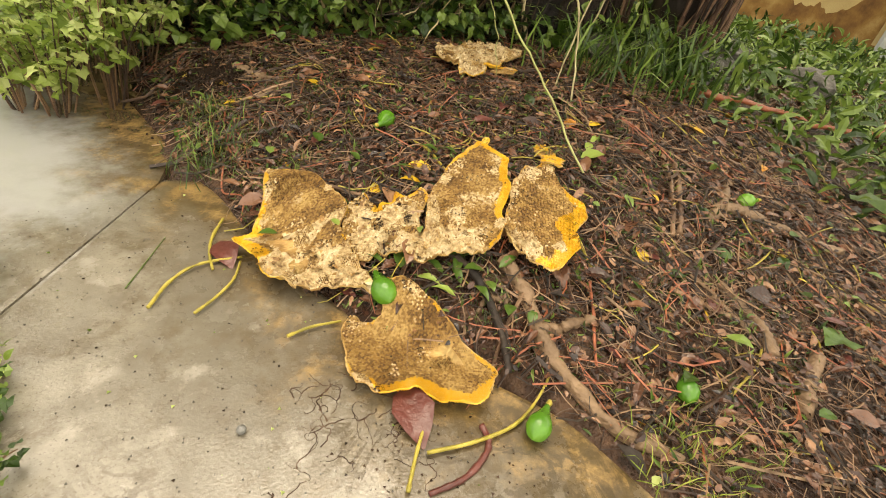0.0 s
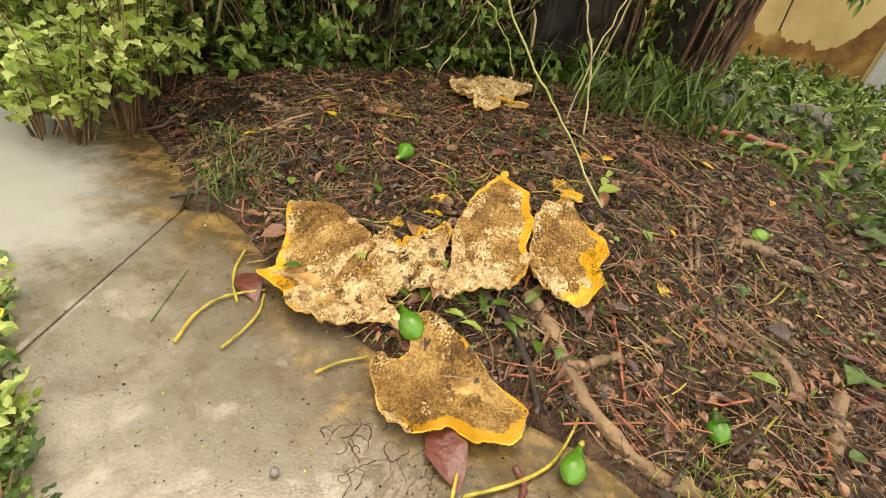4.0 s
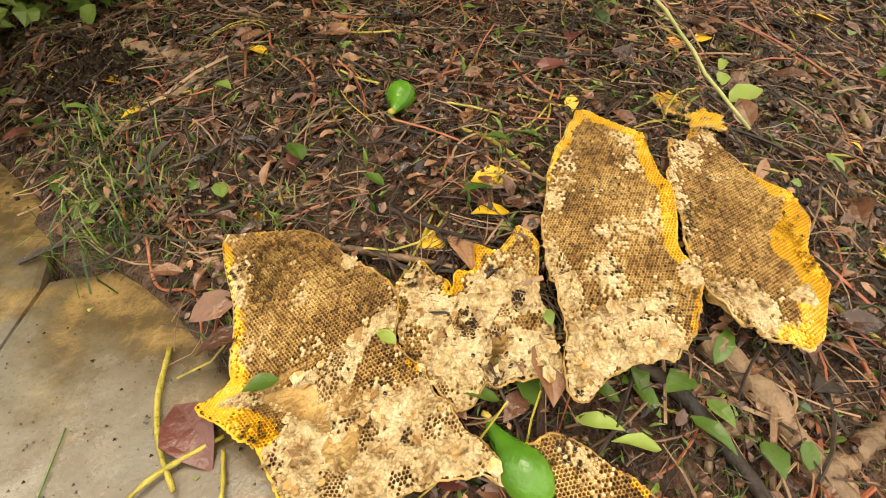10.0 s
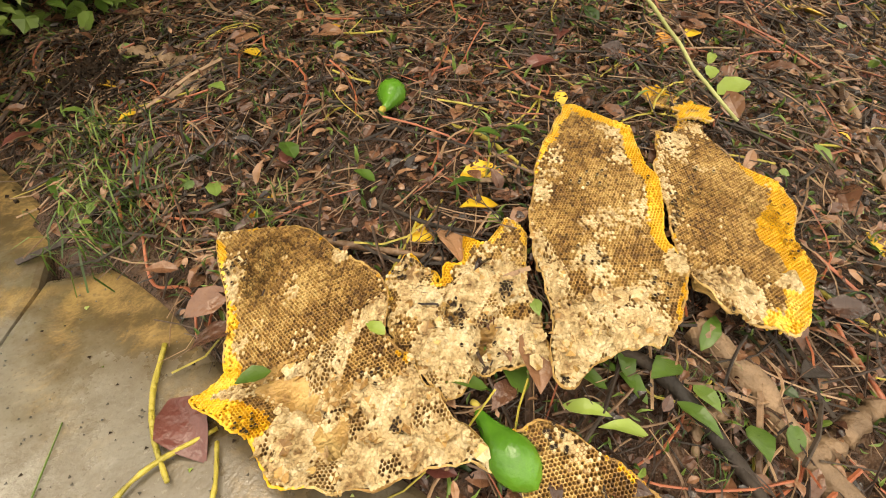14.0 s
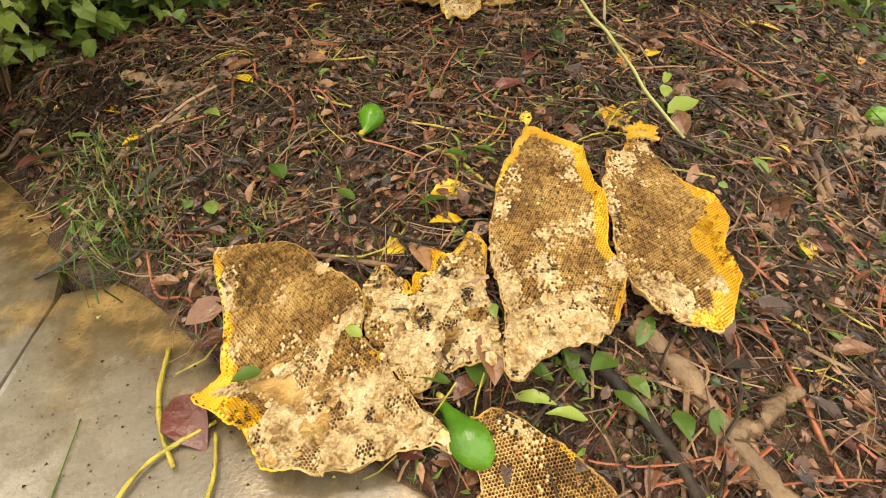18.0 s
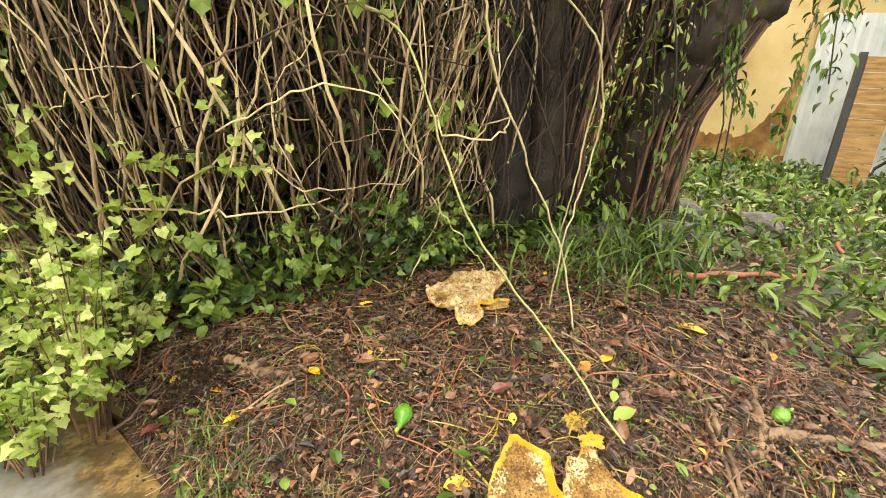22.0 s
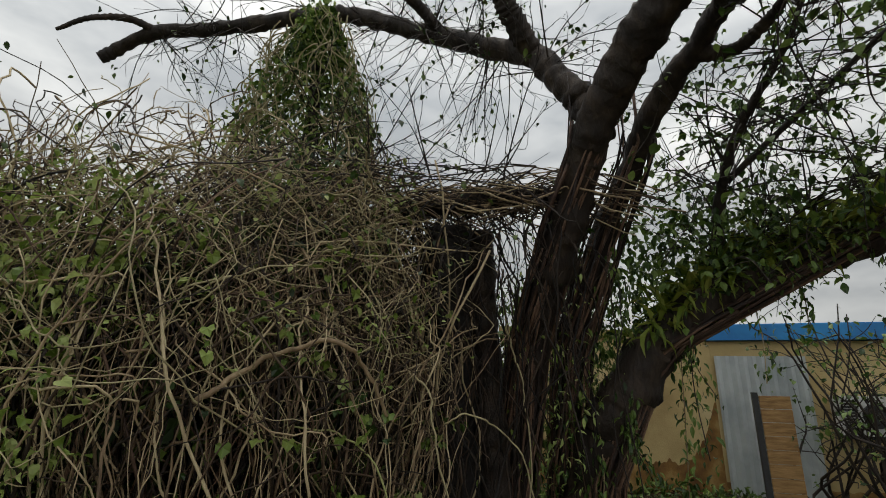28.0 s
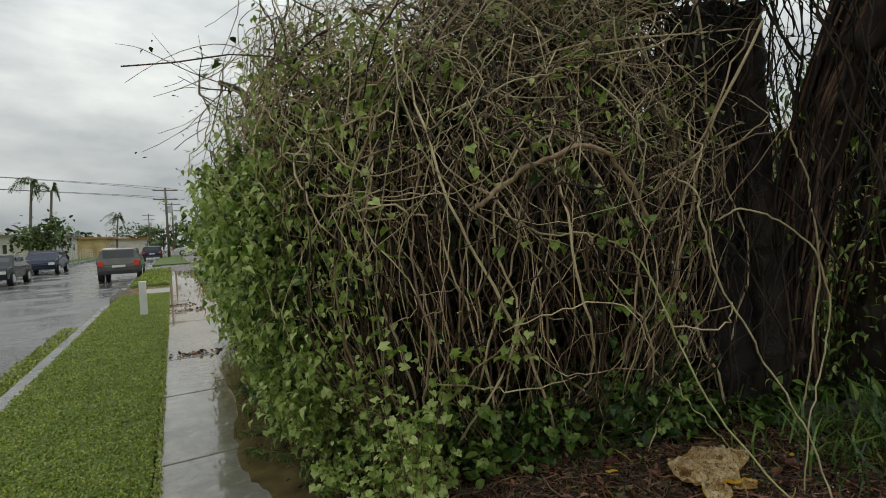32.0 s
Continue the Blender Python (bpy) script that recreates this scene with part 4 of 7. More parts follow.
COMB_B = [(0.176, 0.159), (0.189, 0.139), (0.191, 0.096), (0.186, 0.055), (0.155, 0.028), (0.132, 0.004), (0.116, -0.024), (0.086, -0.049), (0.049, -0.073), (0.019, -0.1), (-0.009, -0.119), (-0.033, -0.122), (-0.061, -0.134), (-0.084, -0.131), (-0.108, -0.121), (-0.128, -0.096), (-0.154, -0.076), (-0.188, -0.068), (-0.205, -0.054), (-0.19, -0.036), (-0.159, -0.018), (-0.117, 0.012), (-0.086, 0.044), (-0.072, 0.064), (-0.038, 0.088), (0.013, 0.114), (0.072, 0.141), (0.103, 0.14), (0.145, 0.149)]
COMB_C = [(0.082, 0.147), (0.104, 0.129), (0.131, 0.126), (0.152, 0.101), (0.131, 0.082), (0.112, 0.042), (0.108, 0.007), (0.11, -0.036), (0.084, -0.066), (0.043, -0.077), (0.017, -0.099), (-0.008, -0.119), (-0.055, -0.124), (-0.087, -0.125), (-0.121, -0.117), (-0.124, -0.105), (-0.137, -0.071), (-0.141, -0.036), (-0.142, -0.011), (-0.128, 0.017), (-0.107, 0.041), (-0.056, 0.074), (-0.014, 0.1), (0.035, 0.127)]
COMB_D = [(0.052, 0.171), (0.083, 0.135), (0.091, 0.086), (0.099, 0.037), (0.1, -0.018), (0.104, -0.068), (0.111, -0.112), (0.095, -0.136), (0.053, -0.154), (0.02, -0.157), (0.001, -0.133), (-0.025, -0.116), (-0.033, -0.087), (-0.034, -0.064), (-0.065, -0.062), (-0.097, -0.047), (-0.114, -0.029), (-0.116, 0.004), (-0.118, 0.037), (-0.095, 0.087), (-0.067, 0.139), (-0.035, 0.147), (-0.029, 0.116), (-0.006, 0.101), (0.025, 0.129)]
COMB_F = [(-0.094, 0.152), (0.044, 0.15), (0.153, 0.159), (0.213, 0.067), (0.307, 0.041), (0.214, -0.033), (0.092, -0.057), (0.007, -0.101), (-0.04, -0.082), (-0.1, -0.137), (-0.172, -0.128), (-0.189, -0.091), (-0.142, -0.029), (-0.147, 0.008), (-0.15, 0.074)]
honeycomb(COMB_A, (0.106, -0.453), 0.045, 1.0, 0.1, 0.024, "large brown honeycomb with yellow edge and torn pale crust", 0.4, 0.022, (-0.95, 0.3), (0.1, -1.0), -0.08, -0.15, ((0.154, -0.289, 0.035), (0.18, -0.3, 0.02), (0.11, -0.57, 0.008)))
honeycomb(COMB_M, (0.265, -0.551), 0.036, 2.0, 0.3, 0.008, "torn pale piece of honeycomb between the larger ones", 0.1, 0.02, (0.5, 0.8), (-0.3, -0.3), 0.12, -0.4, ((0.24, -0.55, 0.014), (0.3, -0.58, 0.01)))
honeycomb(COMB_B, (0.434, -0.636), 0.05, 3.0, 0.1, 0.022, "long honeycomb with pale cappings and yellow upper edge", 0.2, 0.026, (0.9, -0.2), (-0.75, -0.66), -0.38, -0.25)
honeycomb(COMB_C, (0.576, -0.759), 0.045, 4.0, 0.3, 0.042, "honeycomb with an orange-yellow edge and pale cappings", 0.7, 0.022, (0.25, -0.97), (-0.9, -0.1), -0.75, 0.0)
honeycomb(COMB_D, (0.125, -0.83), 0.028, 5.0, -0.35, 0.02, "brown honeycomb of open cells lying on the slab edge", 0.3, 0.022, (-0.4, -0.9), (-1.0, 0.5), -0.95, 0.0, ((0.162, -0.88, 0.016),))
honeycomb(COMB_F, (1.116, 0.026), 0.05, 6.0, 0.5, 0.01, "torn tan honeycomb under the vines", 0.3, 0.02, (0, -1), (0, 0), 0.2, 0.0)
honeycomb([(-0.03, 0.0), (-0.015, 0.028), (0.015, 0.03), (0.032, 0.008), (0.02, -0.024), (-0.012, -0.027)], (0.786, -0.577), 0.022, 7.0, 0.0, 0.3, "small bright yellow scrap of honeycomb", 0.0, 0.014, (0.5, 0.5))
honeycomb([(-0.035, 0.015), (-0.01, 0.03), (0.02, 0.015), (0.03, -0.012), (0.0, -0.025)], (0.735, -0.645), 0.05, 8.0, 0.0, 0.3, "small bright yellow scrap of honeycomb", 0.0, 0.014, (0.5, 0.5))
honeycomb([(-0.06, 0.01), (-0.02, 0.035), (0.05, 0.02), (0.06, -0.02), (0.0, -0.035)], (1.15, -0.08), 0.03, 9.0, 0.9, 0.02, "pale yellow scrap of honeycomb on the litter", 0.0, 0.014, (0.5, 0.5))


# ---- avocados ----
def avocado(x, y, yaw, length, pitch=0.0, lift=0.0, neck=0.0):
    prof = [(0.0, 0.0), (0.05, 0.13), (0.14, 0.24), (0.28, 0.31), (0.42, 0.315), (0.56, 0.25), (0.68, 0.175), (0.8, 0.12), (0.9, 0.09), (0.965, 0.06), (1.0, 0.0)]
    n, v = 18, []
    for t, r in prof:
        bend = neck * max(0, t - 0.5) ** 2
        v += [(r * math.cos(2 * math.pi * k / n) + bend, t - 0.45, r * math.sin(2 * math.pi * k / n)) for k in range(n)]
    f = [(i * n + k, i * n + (k + 1) % n, (i + 1) * n + (k + 1) % n, (i + 1) * n + k) for i in range(len(prof) - 1) for k in range(n)]
    root = holder("avocado", "unripe glossy green avocado fallen on the ground", "avocado", "fallen avocados")
    thing("fruit", np.array(v) * [0.82 * length, length, 0.82 * length], f, AVOCADO, smooth=True, parent=root)
    sv, sf = tubes([(spline([(neck * 0.25 * length, 0.52 * length, 0), (neck * 0.25 * length + 0.002, 0.58 * length, 0.002), (neck * 0.3 * length, 0.64 * length, 0)], 6), np.linspace(0.006, 0.004, 6))], 7)
    thing("stalk_end", sv, sf, STALK, "short yellow stalk end", parent=root, smooth=True)
    root.matrix_world = pose(x, y, max(0.0, float(rough_height(x, y))) + 0.25 * length + lift, pitch, 0, yaw)
    return root


avocado(0.22, -1.078, -70, 0.088)
avocado(0.165, -0.678, -16, 0.105, 0, 0.0, 0.2)
avocado(0.515, -1.214, -62, 0.085)
avocado(1.346, -1.01, -110, 0.095)
avocado(0.513, -0.2, 126, 0.1, 0, 0.0, 0.3)


# ---- single leaves and small plants near the combs ----
def leaf(x, y, yaw, size, material, label, template=OVAL, lift=0.012, tilt=0.1, name="leaf"):
    v, f = spread(template, np.zeros((1, 3)), turn_all(np.array([0.0]), np.array([tilt]), np.array([0.1])), np.array([size]))
    thin = v - np.array([0, 0, 0.0012])
    k = len(v)
    ob = thing(name, np.vstack([v, thin]), f + [[k + i for i in q][::-1] for q in f], material, label, "leaf", smooth=True)
    ob.matrix_world = pose(*down(x, y, lift), 0, 0, yaw)
    return ob


leaf(0.08, -0.87, 156, 0.12, MAROON, "large wet maroon leaf on the slab", lift=0.008)
leaf(-0.018, -0.3, 170, 0.1, MAROON, "wet maroon leaf half under the comb", lift=0.006)
leaf(0.76, -1.16, -60, 0.06, MAROON, "flat wet maroon leaf lying on the earth")
leaf(0.8, -0.995, 40, 0.06, MAROON, "flat wet maroon leaf lying on the earth")
leaf(0.29, 0.35, 30, 0.06, YELLOW, "curled orange-yellow leaf lying on the earth")
leaf(0.42, -0.42, -130, 0.07, YELLOW, "bent bright yellow leaf lying on the earth")
leaf(0.3, -0.43, -100, 0.07, YELLOW, "bent bright yellow leaf lying on the earth")
leaf(1.58, -0.74, 10, 0.12, YELLOW, "bright yellow leaf by the grass", lift=0.03)
leaf(0.267, 0.215, 80, 0.05, YELLOW, "small yellow leaf lying on the earth")
leaf(0.485, 0.13, 10, 0.06, YELLOW, "curled orange leaf lying on the earth")
leaf(0.4, -0.5, 40, 0.05, YELLOW, "small yellow leaf lying on the earth")
leaf(-0.41, -0.0, 160, 0.07, GREEN, "dark green leaf on the wet slab", lift=0.004)
leaf(0.07, -0.407, 60, 0.04, GREEN, "torn green leaf lying on the comb", lift=0.06)
leaf(0.17, -0.5, 0, 0.03, PALE, "torn green leaf lying on the comb", lift=0.06)
for x, y, yaw, s in ((0.207, -0.625, 30, 0.07), (0.225, -0.66, -40, 0.08), (0.284, -0.733, 10, 0.08), (0.304, -0.75, -50, 0.09), (0.297, -0.776, -20, 0.08), (0.356, -0.783, 70, 0.07), (0.386, -0.799, -90, 0.08), (0.352, -0.875, 120, 0.06), (0.358, -0.925, -70, 0.05), (0.556, -0.461, 20, 0.06), (0.52, -0.426, 40, 0.06), (0.347, -0.317, 10, 0.05),
                    (0.33, -0.72, -120, 0.08), (0.27, -0.79, 30, 0.07), (0.32, -0.8, 160, 0.07), (0.24, -0.7, -160, 0.07), (0.869, -0.65, -120, 0.1), (0.95, -0.62, -70, 0.06), (1.0, -0.6, -80, 0.07)):
    leaf(x, y, yaw, s * 0.72, GREEN if RNG.random() < 0.8 else PALE, "fresh green leaf fallen among the combs", SLIM if RNG.random() < 0.5 else OVAL, lift=0.02, tilt=0.35)
for x, y, s in ((1.02, -1.4, 0.09), (2.1, -1.22, 0.14), (1.75, -0.72, 0.09)):
    leaf(x, y, RNG.uniform(0, 360), s, GREEN, "bright green lobed leaf on the earth", LOBED, 0.03, 0.15)
leaf(0.3, -1.25, 0, 0.06, BARK, "rotten blackened leaf lying on the earth", lift=0.012, tilt=0.4)
leaf(0.49, -0.93, 60, 0.05, BARK, "rotten blackened leaf lying on the earth", lift=0.012, tilt=0.4)


def tuft(x, y, n, size, label, material=BLADE, wide=0.05):
    px, py = x + RNG.normal(0, wide, n), y + RNG.normal(0, wide, n)
    tmpl = ([(-0.016, 0, 0), (0.016, 0, 0), (0.02, 0.16, 0.5), (-0.02, 0.16, 0.5), (0.014, 0.5, 0.74), (-0.014, 0.5, 0.74), (0.0, 0.95, 0.62)], [(0, 1, 2, 3), (3, 2, 4, 5), (5, 4, 6)])
    z = np.maximum(rough_height(px, py), 0)
    v, f = spread(tmpl, np.stack([px, py, z], -1), turn_all(RNG.uniform(0, 6.3, n), RNG.normal(0.1, 0.3, n), RNG.normal(0, 0.2, n)), size * RNG.uniform(0.5, 1.3, n))
    return thing("grass_tuft", v, f, material, label, "grass", kind="stuff")


tuft(0.36, -1.27, 70, 0.05, "tuft of short green grass at the slab edge")
tuft(0.46, -1.33, 50, 0.045, "tuft of short green grass at the slab edge")
tuft(0.1, 0.03, 130, 0.07, "soft moss-like green seedlings at the slab corner", GREEN, 0.05)
tuft(0.17, 0.2, 110, 0.06, "soft moss-like green seedlings on the earth", GREEN, 0.05)
tuft(0.2, -0.18, 70, 0.04, "soft moss-like green seedlings on the earth", GREEN, 0.05)
tuft(0.5, 0.02, 90, 0.04, "thin green seedlings among the leaves", GREEN, 0.08)
tuft(0.32, -0.84, 70, 0.03, "low green moss beside the combs", GREEN, 0.04)
for x, y, s in ((1.57, -0.17, 0.22), (1.69, -0.02, 0.2), (1.95, -0.28, 0.28), (1.8, -0.5, 0.22), (2.15, -0.4, 0.26), (2.0, -0.1, 0.24), (1.75, -0.3, 0.24), (2.3, -0.2, 0.2)):
    tuft(x, y, 34, s, "dark green arching grass clump at the tree's foot", GREEN, 0.11)
grass("yard_grass", 5.5, 15, -13, -4.6, 9000, 0.3, "long yellow-green grass at the yard's end", soil=True)
grass("yard_grass", 4.0, 9.5, -4.5, 0.5, 3500, 0.1, "short weeds growing over the yard", material=GREEN, soil=True)


# ---- weeds along the pavement's street side ----
def leafy_plant(name, x, y, z0, tall, wide, n, size, material, label, template=LOBED, category="plant"):
    """A small plant: thin stems with leaves spread round them."""
    root = holder(name, label, category)
    lines, places = [], []
    for k in range(max(3, n // 9)):
        a, r = RNG.uniform(0, 6.3), wide * math.sqrt(RNG.random())
        tip = np.array([x + r * math.cos(a), y + r * math.sin(a), z0 + tall * RNG.uniform(0.4, 1.0)])
        foot = np.array([x + 0.25 * r * math.cos(a), y + 0.25 * r * math.sin(a), z0])
        p = spline([foot, (foot + tip) / 2 + [0, 0, 0.12 * tall], tip], 7)
        lines.append((p, np.linspace(0.003, 0.001, 7)))
        places += [p[i] + RNG.normal(0, 0.012, 3) for i in RNG.integers(2, 7, 9)]
    v, f = tubes(lines, 4)
    thing("stem", v, f, TWIG, kind="stuff", parent=root)
    P = np.array(places)
    k = len(P)
    v, f = spread(template, P, turn_all(RNG.uniform(0, 6.3, k), RNG.normal(-0.2, 0.5, k), RNG.normal(0, 0.4, k)), size * RNG.uniform(0.5, 1.3, k))
    thing("foliage", v, f, material, kind="stuff", parent=root)
    return root


for x, y in ((-0.45, -0.17), (-0.45, -0.25), (-0.455, -0.33), (-0.46, -0.42), (-0.465, -0.5), (-0.475, -0.58), (-0.485, -0.66), (-0.49, -0.74), (-0.5, -0.84), (-0.54, -0.3), (-0.56, -0.5), (-0.58, -0.68), (-0.6, -0.86)):
    leafy_plant("weed", x, y, 0.0, 0.07, 0.06, 80, 0.022, PALE if RNG.random() < 0.5 else GREEN, "leafy green weed drooping over the pavement edge", OVAL if RNG.random() < 0.5 else LOBED)
leaf(-0.44, -0.3, 0, 0.04, YELLOW, "small bright yellow fallen leaf", lift=0.05)


# ---- vine thicket ----
BRIGHT = surface("bright_vine", [(0.3, (0.3, 0.24, 0.13)), (0.7, (0.5, 0.43, 0.24))], 12, 0.6, 0.4)
GREENVINE = surface("green_vine", [(0.3, (0.24, 0.25, 0.08)), (0.7, (0.42, 0.42, 0.17))], 12, 0.5, 0.3)
BASE = np.array([(1.8, 0.55), (1.5, 0.5), (1.2, 0.52), (0.92, 0.64), (0.6, 0.85), (0.3, 1.1), (0.12, 1.5), (0.06, 2.0), (0.1, 2.7), (0.2, 3.6), (0.3, 5.0), (0.35, 6.6), (0.4, 8.4)])


def front(s):
    """A point of the thicket's foot and its outward direction; s from 0 (by the tree) to 1 (far end)."""
    line = spline(np.column_stack([BASE, np.zeros(len(BASE))]), 240)[:, :2]
    i = np.clip((np.asarray(s) * 239).astype(int), 1, 238)
    t = line[i + 1] - line[i - 1]
    t /= np.linalg.norm(t, axis=1, keepdims=True)
    return line[i], np.stack([-t[:, 1], t[:, 0]], -1)


def crest(s):
    """How high the thicket reaches along its length."""
    return 2.25 + 0.35 * np.sin(np.clip(s, 0, 1) * 3.6 + 0.2) - 0.3 * smooth(0.6, 1.0, s)


def swell(s, rel):
    """How far the thicket bulges over its foot at a relative height."""
    far = smooth(0.4, 0.6, s)
    return (1 - far) * smooth(-0.05, 0.2, s) * (0.38 * np.sin(math.pi * rel) - 0.2 * rel**2) + far * (0.5 * np.sin(math.pi * 0.72 * rel) - 0.15 * rel**3)


def waver(n, amp):
    t = np.linspace(0, 1, n)
    w = np.zeros((n, 3))
    for k in range(3):
        w += amp / (1 + 0.6 * k) * np.sin(t[:, None] * RNG.uniform(2, 5, (1, 3)) * (k + 1.5) + RNG.uniform(0, 6.3, (1, 3)))
    return (w - w[0]) * [1, 1, 0.5]


def hanging(n, s0, s1, depth0, depth1, r0, r1, amp, top_lo=0.65, foot_lo=0.0):
    s = RNG.uniform(s0, s1, n)
    foot, out = front(s)
    lines = []
    for k in range(n):
        d = RNG.uniform(depth0, depth1)
        o, q = out[k], foot[k] - out[k] * d
        side = np.array([-o[1], o[0]])
        hi = crest(s[k]) * RNG.uniform(top_lo, 1.05) + 0.15 * d
        z0 = float(height(q[0], q[1])) + foot_lo * RNG.random()
        lean = RNG.normal(0, 0.55)
        pts = []
        for t in np.linspace(0, 1, 7):
            b = float(swell(s[k], t * hi / crest(s[k]))) + RNG.normal(0, 0.03)
            pts.append((*(q + o * b + side * lean * t), z0 + (hi - z0) * t))
        top = pts[-1]
        if RNG.random() < 0.6:
            a, sgn = RNG.uniform(0.15, 0.7), RNG.choice([-1, 1])
            pts.append((top[0] - o[0] * a * 0.3 + side[0] * a * sgn, top[1] - o[1] * a * 0.3 + side[1] * a * sgn, top[2] + RNG.uniform(-0.35, 0.1)))
        p = spline(pts, 24) + waver(24, amp * RNG.uniform(0.4, 1.6)) + RNG.normal(0, 0.008, (24, 3))
        p[:, 2] = np.maximum(p[:, 2], 0.02)
        lines.append((p, np.linspace(1.0, 0.6, 24) * (r0 + (r1 - r0) * RNG.random() ** 2)))
    return lines


def tangle(n, s0, s1, z0, z1, depth0, depth1, ln, r0, r1):
    """Vines that run slantwise and in loops across the face."""
    s = RNG.uniform(s0, s1, n)
    foot, out = front(s)
    lines = []
    for k in range(n):
        o = out[k]
        side = np.array([-o[1], o[0]])
        z = RNG.uniform(z0, z1)
        c = foot[k] + o * (float(swell(s[k], z / crest(s[k]))) - RNG.uniform(depth0, depth1))
        a, L = RNG.uniform(-1.4, 1.4), ln * RNG.uniform(0.4, 1.4)
        u = np.array([side[0] * math.cos(a), side[1] * math.cos(a), math.sin(a)])
        bow = RNG.normal(0, 0.25) * L
        pts = []
        for t in np.linspace(-0.5, 0.5, 6):
            e = np.array([c[0], c[1], z]) + u * L * t + np.array([o[0] * 0.1 * math.cos(3 * t), o[1] * 0.1 * math.cos(3 * t), bow * (0.25 - t * t) * 3])
            pts.append(e)
        p = spline(pts, 16) + waver(16, 0.04) + RNG.normal(0, 0.007, (16, 3))
        p[:, 2] = np.maximum(p[:, 2], 0.03)
        lines.append((p, np.linspace(1.0, 0.7, 16) * (r0 + (r1 - r0) * RNG.random() ** 2)))
    return lines


def thicket_layer(name, lines, material, label, sides=5):
    v, f = tubes(lines, sides)
    return thing(name, v, f, material, label, "vines", kind="stuff", smooth=True)


thicket_layer("hanging_vines", hanging(250, 0.0, 0.6, -0.02, 0.22, 0.002, 0.0085, 0.05), VINE, "tangle of dry pale brown hanging vines")
thicket_layer("tangled_vines", tangle(520, 0.0, 0.66, 1.3, 2.9, -0.05, 0.3, 0.75, 0.002, 0.007), VINE, "pale brown vines looping across the thicket")
thicket_layer("looping_vines", tangle(75, 0.0, 0.6, 0.25, 1.3, -0.02, 0.25, 0.55, 0.002, 0.006), VINE, "pale brown vines slanting across the thicket's foot")
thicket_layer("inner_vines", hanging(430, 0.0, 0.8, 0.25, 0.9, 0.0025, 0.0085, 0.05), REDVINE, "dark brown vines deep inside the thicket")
# these two inner layers have the thicket's shade in their colour
thicket_layer("inner_tangle", tangle(420, 0.0, 0.8, 0.3, 2.7, 0.3, 1.0, 1.1, 0.003, 0.009), DARKVINE, "vines looping inside the thicket, dark brown to stand for shade")
thicket_layer("deep_vines", hanging(720, 0.0, 1.0, 0.8, 2.0, 0.006, 0.016, 0.05), DARKVINE, "stems deep inside the thicket, dark brown to stand for shade")
# brow vines in a paler colour that stands for sunlight on them
thicket_layer("sunlit_vines", hanging(22, 0.08, 0.55, -0.08, 0.06, 0.002, 0.006, 0.07, 0.85, 2.6), BRIGHT, "tan vines on the thicket's brow, sunlight in their colour")
thicket_layer("sunlit_vines", tangle(210, 0.1, 0.62, 1.55, 2.7, -0.14, 0.02, 0.6, 0.0015, 0.0045), BRIGHT, "thin vines looping over the brow, sunlight in their colour")
thicket_layer("hedge_stems", hanging(220, 0.5, 1.0, 0.05, 0.6, 0.003, 0.007, 0.03), VINE, "thin stems in the leafy hedge")
thicket_layer("hedge_tangle", tangle(360, 0.5, 0.95, 1.2, 2.8, -0.05, 0.3, 1.0, 0.002, 0.006), VINE, "vines looping over the leafy hedge")


def arching(n, s0, s1, reach=1.1):
    """Whips that stand out of the crest."""
    s = RNG.uniform(s0, s1, n)
    foot, out = front(s)
    lines = []
    for k in range(n):
        hi = crest(s[k])
        q = np.array([*(foot[k] + out[k] * (float(swell(s[k], 0.9)) - RNG.uniform(0.0, 1.3))), hi * RNG.uniform(0.75, 1.02)])
        a = RNG.uniform(0, 6.3)
        d = np.array([math.cos(a), math.sin(a), 0.0])
        ln = reach * RNG.uniform(0.3, 1.0)
        lines.append((spline([q, q + d * ln * 0.4 + [0, 0, 0.25 * ln], q + d * ln + [0, 0, RNG.uniform(-0.35, 0.3) * ln]], 12) + waver(12, 0.03), np.linspace(0.0045, 0.0015, 12)))
    return lines


WHIPS = arching(700, 0.0, 0.95)
thicket_layer("crest_whips", WHIPS, VINE, "thin arching vine whips over the crest", 4)


def leaf_cloud(name, places, size, material, label, template=LOBED, droop=-0.7, category="leaves"):
    k = len(places)
    v, f = spread(template, places, turn_all(RNG.uniform(0, 6.3, k), RNG.normal(droop, 0.5, k), RNG.normal(0, 0.4, k)), size * RNG.uniform(0.45, 1.3, k))
    return thing(name, v, f, material, label, category, kind="stuff")


def front_places(n, s0, s1, z0, z1, d0, d1, power=1.0, clump=0.0):
    m = max(1, n // 7) if clump else n
    s = RNG.uniform(s0, s1, m)
    foot, out = front(s)
    z = z0 + (z1 - z0) * RNG.random(m) ** power
    rel = np.clip(z / np.maximum(crest(s), 0.1), 0, 1)
    b = swell(s, rel) - RNG.uniform(d0, d1, m)
    p = np.column_stack([foot + out * b[:, None], z + height(foot[:, 0], foot[:, 1])])
    if clump:
        p = np.repeat(p, 7, 0) + RNG.normal(0, clump, (m * 7, 3))
        p[:, 2] = np.maximum(p[:, 2], 0.03)
    return p


